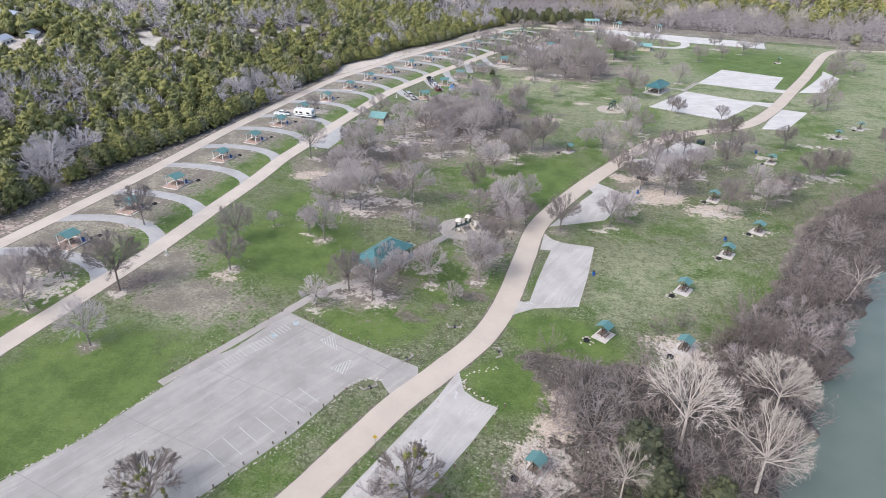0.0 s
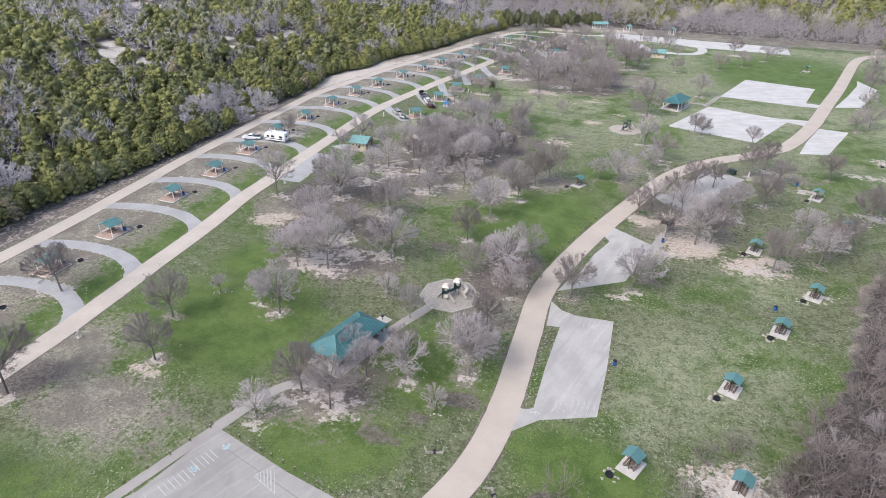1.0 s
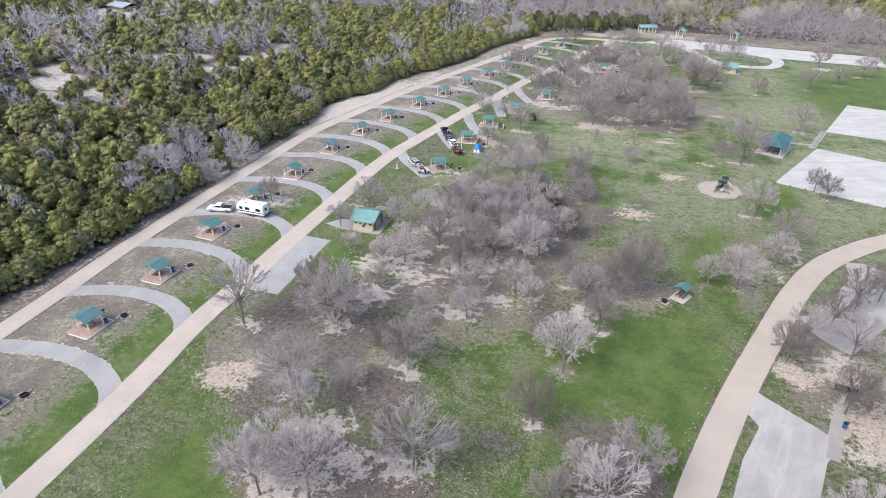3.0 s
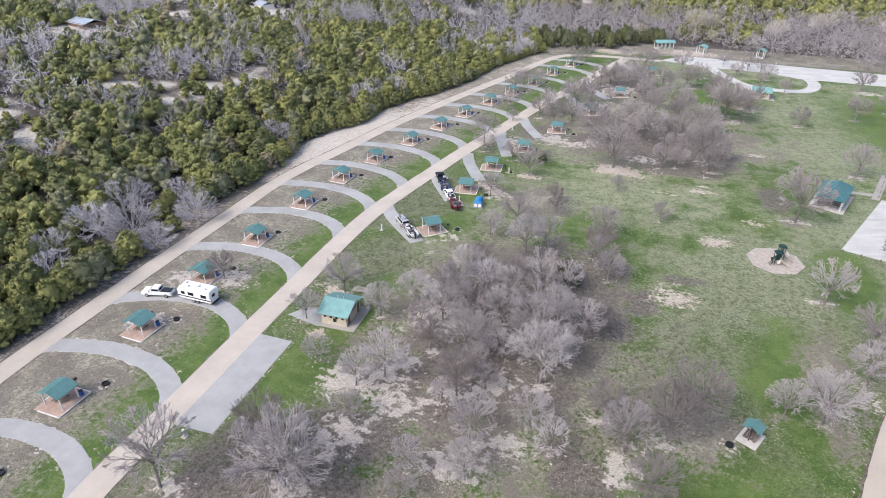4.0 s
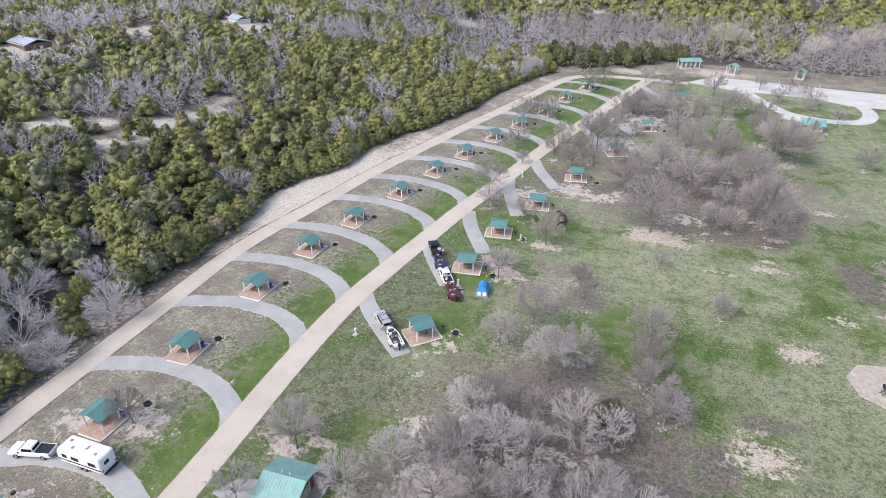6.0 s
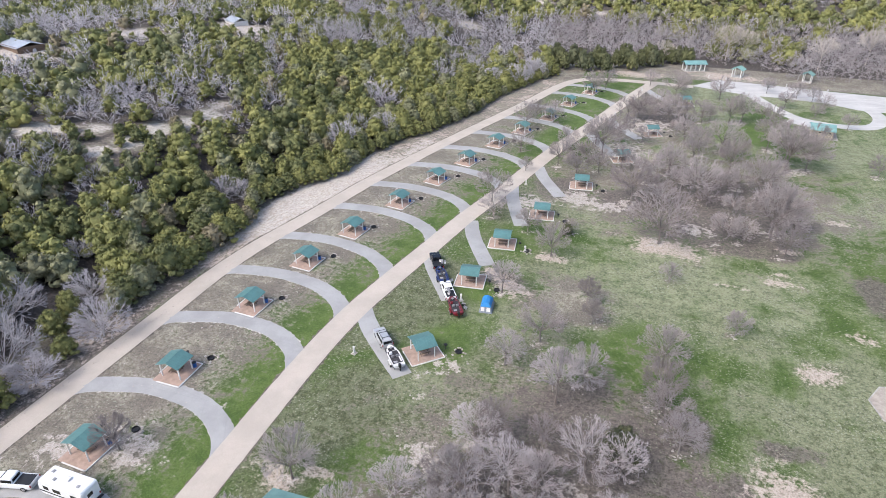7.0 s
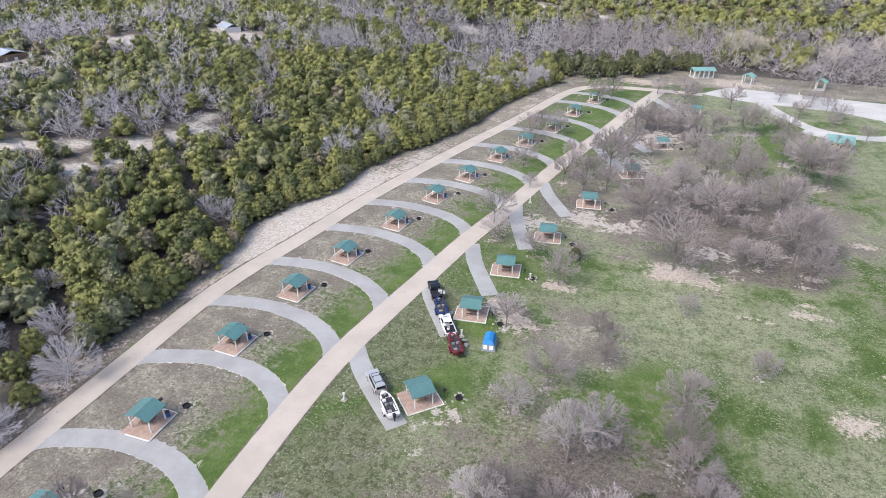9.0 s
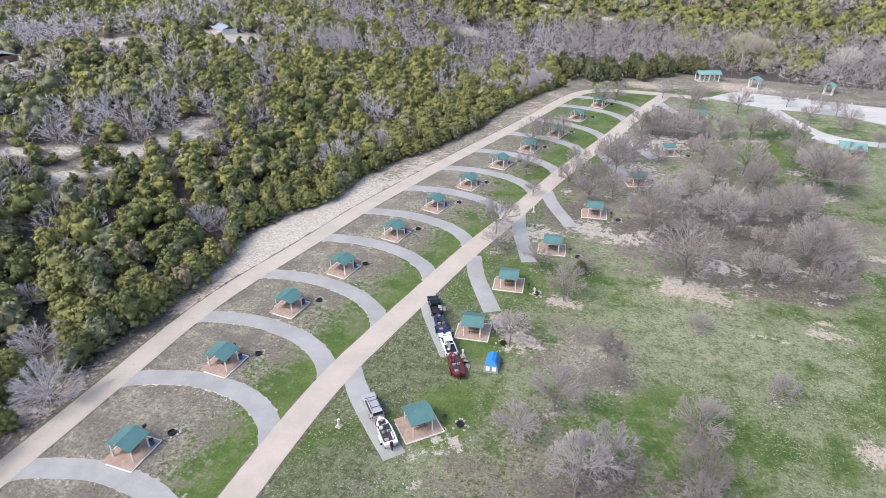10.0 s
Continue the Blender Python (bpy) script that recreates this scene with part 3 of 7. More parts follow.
# ---- ground: one sheet from the park to the horizon ----
BARE = [(-94, 202, 3.5, 2.2), (-89.5, 204, 3, 2), (-90.5, 189.5, 1.5, 2), (9, 163.5, 6, 4), (4.5, 164, 4, 5), (-77.6, 254.8, 4, 3), (-81.4, 258.4, 3, 2.5), (-71.7, 268.4, 3.5, 2), (6.9, 166.6, 6, 6), (3, 160.5, 5, 3.5), (-4.5, 174, 4, 3), (18.8, 159.2, 6, 4), (22.8, 163.4, 3.5, 3), (-6.5, 138.2, 3.5, 1.2), (14.4, 183.2, 4, 2.5), (2.2, 176.2, 4, 3), (11.9, 97.8, 6, 4), (-6, 64.2, 5, 6), (-5.1, 73.9, 3, 7),
        (-86.9, 142.1, 5, 3), (-84.5, 146, 4, 2), (-76, 90.6, 4, 1.6), (-28.7, 274.3, 2.5, 1.8), (-25.4, 288.3, 3, 1.2),
        (-25.5, 247.4, 3.5, 2.2), (-32.8, 222.8, 4, 5), (-28.2, 277.6, 2, 1.5), (-37.5, 270, 2.5, 1), (-49.4, 280.8, 9, 4), (-17.7, 260.3, 3, 2), (-13.2, 306.6, 4, 1.4), (-33.9, 438.1, 16, 7), (-68.5, 428.9, 16, 5)]
ROCKY = [(-82.3, 221.8, 1.6, 1), (-84.5, 226.5, 1.4, 0.9), (-75.4, 209.1, 2.5, 2), (-70, 202, 4, 6), (-77.6, 212, 3, 3), (-58.7, 188, 4, 4), (-75, 182.6, 5, 4), (-80.7, 180.6, 4, 4), (-73, 188, 3, 3), (-51, 198.5, 3, 4), (-74.7, 200.5, 3, 5), (-67.7, 131, 5, 4), (-61, 135, 4, 3), (-67, 140, 4, 3), (-68.7, 129, 4, 3), (-63.4, 127.7, 5, 3), (-55.1, 136.2, 4, 2.5), (-48.4, 96.4, 4, 3), (-43.5, 94.1, 4.5, 2.5), (-50.9, 92, 3, 2), (-52.3, 86.1, 2.5, 1.5), (2.8, 159.1, 5, 1.2), (2.2, 179.2, 4, 3), (19.2, 158.3, 5, 3),
         (29.7, 151.8, 3, 2), (-6.8, 137.6, 3, 1), (15.9, 182.8, 3, 3), (11.9, 96.9, 6, 4), (-6, 64.2, 5, 5), (-106.5, 75.2, 8, 6)]
ROCKY += [(-75.5, 171.5, 4, 4), (-70.6, 178.5, 5, 3), (-58.9, 171.1, 5, 3), (-53, 177.1, 3, 3), (-64.8, 183.6, 3, 3), (-38.2, 178.5, 3, 4), (-91.7, 155.5, 3, 2), (-76.9, 160.8, 3, 2), (-119.9, 182.6, 4, 3), (-116.1, 199.4, 6, 3.5), (-122.9, 196.1, 4, 3), (-108.3, 103, 5, 3),
          (-80.5, 229.8, 3, 2), (-82.6, 293.1, 6, 4), (-71.6, 299.3, 5, 5), (-64.9, 335.8, 7, 9), (-59.2, 360.8, 7, 9), (-64.9, 296.9, 7, 3), (-44.5, 291.5, 5, 3)]
ROCKY += [(-136.3, 279.8, 5, 12), (-133.5, 291.9, 6, 9), (-127.2, 300.7, 4, 8), (-120.7, 317.6, 4, 12), (-0.8, 213.4, 1.2, 6), (-4.7, 204.4, 1, 5), (35.6, 207.3, 4, 2.5), (40.6, 186.9, 4, 2.5), (53.3, 224.9, 7, 2), (61.2, 240, 5, 3), (49.5, 195.2, 7, 3), (71.1, 253.3, 4, 3), (30.2, 389.5, 6, 3)]
ring = np.random.default_rng(5)
ROCKY += [(tx + ring.uniform(-1, 1), ty + ring.uniform(-1.5, 0.5), th * ring.uniform(0.14, 0.34), th * ring.uniform(0.12, 0.26)) for tx, ty, th in PARK_TREES if ring.uniform() < 0.6]
LUSH = [(-88, 178, 5, 13), (-83, 207, 5, 5), (-86, 197, 3, 8), (-78.3, 47.6, 16, 22), (-85.9, 97.7, 8, 12), (-70.6, 106.7, 16, 12), (-75.4, 126.9, 10, 8), (-41.6, 87.8, 9, 7), (-32.7, 107.5, 8, 10), (-12, 80.6, 7, 6), (-8.1, 94.4, 9, 5), (-27.5, 154.5, 9, 18), (-39.3, 162.9, 7, 10), (-26.4, 172.1, 10, 14), (-50.1, 166.5, 6, 6),
        (-53.2, 242.4, 5, 8), (-81.4, 253.7, 4, 5), (-82.5, 234.5, 4, 6), (-13.5, 206, 7, 12), (-1.9, 239.7, 5, 12), (50.5, 348.9, 30, 40), (-24.6, 363.6, 14, 9)]
DRY = [(-84, 152, 11, 11), (-68.7, 151.3, 10, 8), (-60.9, 198.3, 22, 38), (-44.6, 312.2, 36, 28), (-59.2, 372.5, 14, 36), (5.1, 176.4, 12, 16), (-89.7, 88.9, 9, 12), (-76.4, 81.4, 14, 7), (-28.7, 129.1, 6, 22), (-46.4, 95.5, 9, 7),
       (-62.9, 131.1, 12, 7), (-65, 254.4, 8, 8), (15.9, 95, 8, 6), (-9.6, 205.2, 4, 14), (-30.3, 188.6, 8, 7), (29.6, 216.8, 8, 8)]
CLEARINGS = [(-205, 266, 2.8, 3.2), (-199, 268, 2.8, 2.8), (-193, 273, 2.8, 2.8), (-184, 264, 3.2, 2.8), (-182, 272, 2.8, 3.7), (-182, 281, 2.8, 3.7), (-179, 289, 2.8, 3.7), (-178, 298, 2.4, 3.7), (-180, 305, 2.4, 3.7), (-208, 222, 5.6, 4.2), (-200, 215, 4.6, 3.7), (-192, 223, 3.7, 2.8),
             (-107.4, 560, 11, 6), (-143.1, 580, 8, 5), (-226, 380, 13, 9), (-266, 312, 12, 11), (-286, 222, 12, 9), (-236, 186, 9, 12), (-255, 352, 10, 7), (-161.5, 488.9, 5, 9)]
CLEARINGS += [(-216.3, 232.5, 4.2, 4.2), (-208.4, 229.4, 3.5, 3.5), (-195.7, 226.2, 2.8, 2.8), (-206.9, 221.6, 2.8, 2.8), (-205.2, 262.6, 2.8, 2.8), (-208.6, 262.5, 2.1, 2.1), (-204.2, 266.6, 2.1, 2.1), (-193.9, 273.8, 1.8, 1.8), (-180.6, 290.5, 2.1, 2.1), (-181.4, 281.7, 2.1, 2.1), (-181.3, 272.2, 2.1, 2.1)]


def blot(x, y, spots, soft=1.0):
    """How far each place lies under soft-edged spots."""
    out = np.zeros(x.shape)
    for cx, cy, a, b in spots:
        d = ((x - cx) / a) ** 2 + ((y - cy) / b) ** 2
        out = np.maximum(out, np.exp(-0.6 * d**soft))
    return out


def build_ground():
    xs = np.r_[-2600:-800:200, -800:-320:40, -320:-152:4, -152:112:2.0, 112:260:4, 260:700:40, 700:2601:200]
    ys = np.r_[-1600:-200:200, -200:20:10, 20:470:2.0, 470:760:5, 760:1200:40, 1200:3201:200]
    gx, gy = np.meshgrid(xs, ys)
    x, y = gx.ravel(), gy.ravel()
    z = height(x, y)
    rng = np.random.default_rng(5)
    flat = (np.abs(z) < 1e-6)
    z = z + np.where(flat, -0.015 - 0.03 * rng.random(x.size), 0.12 * rng.random(x.size))
    ny, nx = gx.shape
    i = (np.arange(ny - 1)[:, None] * nx + np.arange(nx - 1)).ravel()
    tris = np.concatenate([np.stack([i, i + 1, i + nx + 1], 1), np.stack([i, i + nx + 1, i + nx], 1)])
    ob = tri_object("ground", np.stack([x, y, z], 1), tris, GROUND)
    main = np.interp(y, [p[1] for p in MAIN_ROAD], [p[0] for p in MAIN_ROAD])
    west = np.interp(y, [p[1] for p in WEST_ROAD[:24]], [p[0] for p in WEST_ROAD[:24]])
    u = np.clip((x - west) / (main - west), -1, 2)
    camp = (u > 0) & (u < 1) & (y < 416)
    dry = blot(x, y, DRY) * 0.9
    dry = np.where(camp, np.maximum(dry, np.clip(1.05 - 1.0 * np.abs(u) ** 1.8, 0, 1) * np.clip(1.15 - (y - 280) / 150, 0.25, 1)), dry)
    woods = (x < west - 1.5) | (y > 429) | (x > bank_x(y) - 16 - 6 * np.sin(y * 0.05)) & (y < 260)
    dry = np.where(woods, 0.95, dry)
    trees = np.zeros(x.shape)
    near = np.zeros(x.shape)
    for tx, ty, h in PARK_TREES:
        a, b = np.searchsorted(ys, (ty - 9, ty + 9))
        c, d = np.searchsorted(xs, (tx - 9, tx + 9))
        idx = (np.arange(a, b)[:, None] * nx + np.arange(c, d)).ravel()
        r2 = (x[idx] - tx) ** 2 + (y[idx] - ty) ** 2
        trees[idx] = np.maximum(trees[idx], 0.85 * np.exp(-r2 / (0.32 * h) ** 2))
        near[idx] = np.maximum(near[idx], 0.72 * np.exp(-r2 / (0.13 * h) ** 2))
    dry = np.maximum(dry, trees)
    bare = blot(x, y, BARE, 0.9) * 0.85
    verge = (x < west - 1.5) & (x > west - 13) & (y < 412)
    bare = np.maximum(bare, np.where(verge, 0.5 + 0.45 * np.clip((y - 240) / 20, 0, 1) * np.clip((318 - y) / 30, 0, 1), 0))
    clear = np.maximum(blot(x, y, CLEARINGS, 2), 0)
    rock = np.maximum(np.maximum(blot(x, y, ROCKY, 1.3) * 0.8, near), clear)
    for ax, ay, bx, by, lift in ARCS:
        for px, py in arc_line(ax, ay, bx, by, lift, 1.5):
            a, b = np.searchsorted(ys, (py - 4, py + 4))
            c, d = np.searchsorted(xs, (px - 4, px + 4))
            idx = (np.arange(a, b)[:, None] * nx + np.arange(c, d)).ravel()
            r2 = (x[idx] - px) ** 2 + (y[idx] - py) ** 2
            rock[idx] = np.maximum(rock[idx], 0.52 * np.exp(-r2 / 2.5**2))
    loops = camp & (u < 0.6)
    rock = np.maximum(rock, np.where(loops, 0.2, 0))
    rock = np.maximum(rock, np.where(verge, 0.62 * np.clip((y - 244) / 15, 0, 1) * np.clip((330 - y) / 40, 0, 1), 0))
    cover = np.stack([dry, np.maximum(bare, clear * 0.6), rock, np.ones(x.size)], 1).astype(np.float32)
    layer = ob.data.color_attributes.new("cover", "FLOAT_COLOR", "POINT")
    layer.data.foreach_set("color", cover.ravel())
    turf = np.where(camp, np.clip((u - 0.5) / 0.35, 0, 0.8) + 0.5 * (y > 356), blot(x, y, LUSH))
    # bank thicket and deep woods pass 0.77, where the painted shade sets in
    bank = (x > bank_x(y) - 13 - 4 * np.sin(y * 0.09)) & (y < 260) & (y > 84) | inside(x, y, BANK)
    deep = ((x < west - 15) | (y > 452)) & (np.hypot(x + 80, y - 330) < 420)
    litter_shade = np.maximum(np.where(bank, 0.85, np.where(deep, np.clip(0.9 - 1.5 * clear, 0, 1), 0.0)), blot(x, y, LITTER, 2) * 0.75)
    litter_shade = np.maximum(litter_shade, np.where(verge, 0.62 * np.clip((252 - y) / 14, 0, 1), 0))
    field = (0.75 + 0.25 * (y > 258)) * np.clip((y - 190) / 50, 0, 1) * np.clip((x + 88) / 25, 0, 1) * (y < 422)
    field = np.maximum(field, 0.85 * blot(x, y, PALE_LAWN, 1.5))
    pale = np.maximum(blot(x, y, [(a, b, c * 1.2, d * 1.2) for a, b, c, d in CLEARINGS if b < 300 and a > -225], 2) * 0.72, np.where(verge, (0.14 + 0.42 * np.clip((y - 244) / 14, 0, 1) * np.clip((322 - y) / 18, 0, 1)) * np.clip((y - 240) / 10, 0, 1), 0))
    layer = ob.data.color_attributes.new("caliche", "FLOAT_COLOR", "POINT")
    layer.data.foreach_set("color", np.repeat(pale[:, None], 4, 1).astype(np.float32).ravel())
    layer = ob.data.color_attributes.new("turf", "FLOAT_COLOR", "POINT")
    layer.data.foreach_set("color", np.stack([turf, litter_shade, field, turf], 1).astype(np.float32).ravel())
    tagged(ob, "patchy green and dormant grass with bare soil and limestone chips", "ground", kind="structure")


build_ground()
bm = bmesh.new()
ys = np.r_[-200:320:4.0, 320:1100:40]
rows = [[bm.verts.new((float(bank_x(y)) + o, float(y), -1.55)) for o in (-8, 10, 48)] for y in ys]
for a, b in zip(rows, rows[1:]):
    for i in range(2):
        bm.faces.new((a[i], a[i + 1], b[i + 1], b[i]))
water = Mat("river_water", 0.1)
water.color(water.mix(water.ramp(water.noise(0.05, 3), 0.3, 0.7), (0.100, 0.126, 0.098), (0.130, 0.152, 0.124))).bump(water.noise(0.9, 3), 0.05, 0.1)
tagged(part("water", bm, water.m), "still grey-green river along the wooded bank", "river", kind="structure")

# ---- roads, drives and parking lots ----
ribbon("road", WEST_ROAD, 4.15, 0.034, PALE_TAN, "tan chip-sealed road along the edge of the woods", seed=1)
ribbon("road", MAIN_ROAD, 4.4, 0.040, PALE_TAN, "tan chip-sealed road through the campground", seed=2)
ribbon("road", EAST_ROAD, 4.55, 0.036, TAN, "tan winding park road past the parking lots", seed=3)
# a slightly wider dark strip under each road shows along both edges
for k, (line, w) in enumerate(((WEST_ROAD, 4.75), (MAIN_ROAD, 4.8), (EAST_ROAD, 5.0))):
    ribbon("road_edge", line, w, 0.008, EDGE_STRIP, "thin ragged dark strip along the edge of the road", 0.4, 0.6, 110 + k)
for k, arc in enumerate(ARCS):
    ribbon("drive_edge", arc_line(*arc), 3.25, 0.004, EDGE_GRAVEL, "pale broken limestone along the edge of the drive", 0.32, 0.45, 130 + k)
    ribbon("camp_drive", arc_line(*arc), 3.2, 0.024, GREY, "grey concrete pull-through drive curving between two roads", 0.06, 1.0, 20 + k)
for k, (x0, y0, x1, y1) in enumerate(SLIPS):
    ribbon("camp_spur", [(x0, y0), (x0 * 0.6 + x1 * 0.4 - 0.5, y0 * 0.6 + y1 * 0.4 - 0.5), (x1, y1)], 3.2, 0.024, GREY, "grey concrete back-in camping spur", 0.06, 1.0, 60 + k)

slab("parking_lot", [(-56.5, 84), (-43.5, 80.6), (-28.8, 77.8), (-26.8, 72.5), (-30.8, 70.5), (-33.1, 72.6), (-35.7, 72.3), (-37.6, 68.9), (-40.2, 58.2), (-45.9, 44), (-58, 12), (-84, 12), (-71.1, 37.5), (-66.8, 47.7), (-64.1, 58.7), (-62.1, 67.6),
                     (-59.5, 71.5)], 0.022, LOT, "large pale concrete parking lot with worn white markings")
slab("parking_lot", [(-23.5, 72.1), (-22.4, 79.4), (-20.1, 75), (-17.5, 73.7), (-14.2, 73.2), (-16.1, 64.9), (-18.3, 57.1), (-23.8, 43.4), (-31.2, 43.3), (-28.9, 50.7)], 0.018, BAY, "pale concrete parking bay beside the park road")
slab("parking_lot", [(-18.5, 132.3), (-16.2, 130), (-13.4, 129.1), (-6.8, 129.7), (-6.5, 116), (-6.7, 104.6), (-14.5, 101.1), (-17.8, 97.6), (-18, 102.5), (-16.8, 102.6), (-15.8, 103.2), (-15.9, 112.8), (-15.6, 124.7), (-17.9, 124.3)], 0.020, BAY,
     "pale concrete parking bay with a white arrow")
slab("parking_lot", [(-11.1, 168.3), (-8.9, 166.7), (-0.2, 161), (-2.8, 156.6), (-6, 144.5), (-10.7, 141.2), (-15.3, 138.1), (-18.1, 136.2), (-16.8, 140.7), (-15.4, 142.7), (-13.2, 153.4), (-10.7, 160.4), (-12.3, 162.9)], 0.020, BAY,
     "pale concrete parking bay under bare trees")
slab("parking_lot", [(9, 214.8), (12.2, 215.3), (20.4, 210.7), (13.9, 196.5), (4.5, 182.2), (0.8, 185), (-3.1, 190.5), (0.7, 192.9), (8.1, 207)], 0.020, BAY, "pale concrete parking bay behind a grass island")
slab("parking_lot", [(-0.7, 253.4), (13.1, 284.4), (35.3, 277.2), (46.1, 278.3), (44.2, 271.3), (38.7, 273.5), (26, 245.3)], 0.021, PALE_LOT, "wide pale concrete parking lot")
slab("parking_lot", [(17.9, 301.7), (29.7, 336), (56.1, 329.6), (48.9, 303.6), (54.9, 303), (53.4, 298.1), (46.5, 297.7)], 0.021, PALE_LOT, "wide pale concrete parking lot")
slab("parking_lot", [(38.1, 239.3), (42.3, 253.7), (46.3, 264.4), (48.1, 269.6), (57, 268.5), (46.4, 241.6)], 0.019, PALE_LOT, "pale concrete parking bay")
slab("parking_lot", [(58.6, 301.3), (66.6, 321.2), (74.4, 342.9), (76.3, 352.7), (80.9, 337.7), (68.4, 304.8)], 0.019, PALE_LOT, "pale concrete parking bay")
slab("parking_lot", [(-99.3, 186.3), (-93.0, 186.4), (-92.2, 164.9), (-98.5, 164.5)], 0.021, GREY, "grey concrete parking strip beside the campground road")
slab("parking_lot", [(-46.5, 418.8), (-41.6, 425.6), (-36.3, 431.6), (-19.4, 430.2), (12.4, 427), (57, 424), (56, 403), (8.1, 405), (-1, 410.2), (-16.2, 412), (-27.3, 412.2), (-38.2, 415.8)], 0.020, PALE_LOT, "long pale concrete boat-ramp parking lot")
ribbon("loop_drive", [(-25.6, 412.5), (-22.2, 404), (-17.6, 394.4), (-13, 387.6), (-6.3, 384.2), (1, 383.4), (8.3, 385.7), (12.6, 394), (12.6, 403), (9.5, 411)], 4.6, 0.022, PALE_LOT, "pale concrete loop round a grass island", 0.05, 1.2, 90)
slab("forecourt", [(-17.2, 382.4), (-14.2, 388.2), (-5.3, 383), (-8, 377.8)], 0.019, PALE_LOT, "pale concrete forecourt of the washroom")
for pts, w in (([(-57.1, 84.2), (-53.9, 92.9), (-49, 99.3), (-44.9, 107.2), (-42.7, 114.5), (-40.2, 120.6), (-39.2, 123.2)], 1.9), ([(-64.9, 60.3), (-61.6, 70), (-56.9, 84.4)], 1.6), ([(5.9, 287.1), (12.6, 287)], 1.5), ([(11.6, 284), (17.6, 302.2)], 1.7), ([(-2.1, 157.4), (-0.4, 164.3), (1.7, 170.8)], 1.8)):
    ribbon("footpath", pts, w, 0.030, PATHWAY, "narrow worn concrete footpath", 0.05, 1.0)


# ---- trees ----
def tubes(segs, sides):
    """Tapered tubes (p0, p1, r0, r1) as numpy triangles; a tip with no width is a point."""
    s = np.array(segs, float)
    p0, p1, r0, r1 = s[:, :3], s[:, 3:6], s[:, 6], s[:, 7]
    d = p1 - p0
    d /= np.linalg.norm(d, axis=1)[:, None] + 1e-9
    side = np.cross(d, np.where(np.abs(d[:, 2:]) > 0.9, (1.0, 0, 0), (0, 0, 1.0)))
    side /= np.linalg.norm(side, axis=1)[:, None]
    up = np.cross(d, side)
    ang = 2 * np.pi * np.arange(sides) / sides
    ring = side[:, None] * np.cos(ang)[None, :, None] + up[:, None] * np.sin(ang)[None, :, None]
    n, k = len(s), np.arange(sides)
    if (r1 < 1e-6).all():
        v = np.concatenate([p0[:, None] + ring * r0[:, None, None], p1[:, None]], 1)
        t = np.stack([k, (k + 1) % sides, np.full(sides, sides)], 1)
    else:
        v = np.concatenate([p0[:, None] + ring * r0[:, None, None], p1[:, None] + ring * r1[:, None, None]], 1)
        t = np.concatenate([np.stack([k, (k + 1) % sides, sides + (k + 1) % sides], 1), np.stack([k, sides + (k + 1) % sides, sides + k], 1)])
    t = (t[None] + (np.arange(n) * v.shape[1])[:, None, None]).reshape(-1, 3)
    return v.reshape(-1, 3), t


def merge(parts):
    vs, ts, n = [], [], 0
    for v, t in parts:
        vs.append(v), ts.append(t + n)
        n += len(v)
    return np.concatenate(vs), np.concatenate(ts)


def chain(points, radii, sides):
    """One connected tapered tube through a few points."""
    p = np.array(points, float)
    d = np.gradient(p, axis=0)
    d /= np.linalg.norm(d, axis=1)[:, None] + 1e-9
    side = np.cross(d, np.where(np.abs(d[:, 2:]) > 0.93, (1.0, 0, 0), (0, 0, 1.0)))
    side /= np.linalg.norm(side, axis=1)[:, None]
    for i in range(1, len(p)):
        side[i] = side[i - 1] - d[i] * (side[i - 1] @ d[i])
        side[i] /= np.linalg.norm(side[i])
    up = np.cross(d, side)
    ang = 2 * np.pi * np.arange(sides) / sides
    v = p[:, None] + (side[:, None] * np.cos(ang)[None, :, None] + up[:, None] * np.sin(ang)[None, :, None]) * np.array(radii)[:, None, None]
    k = np.arange(sides)
    ring = np.concatenate([np.stack([k, (k + 1) % sides, sides + (k + 1) % sides], 1), np.stack([k, sides + (k + 1) % sides, sides + k], 1)])
    return v.reshape(-1, 3), np.concatenate([ring + i * sides for i in range(len(p) - 1)])


def blades(segs, seed):
    """Finest twigs: slim pointed blades."""
    s = np.array(segs, float)
    rng = np.random.default_rng(seed)
    d = s[:, 3:6] - s[:, :3]
    side = np.cross(d, rng.normal(0, 1, (len(s), 3)))
    side *= (s[:, 6] / (np.linalg.norm(side, axis=1) + 1e-9))[:, None]
    v = np.stack([s[:, :3] + side, s[:, :3] - side, s[:, 3:6]], 1)
    return v.reshape(-1, 3), np.arange(3 * len(s)).reshape(-1, 3)


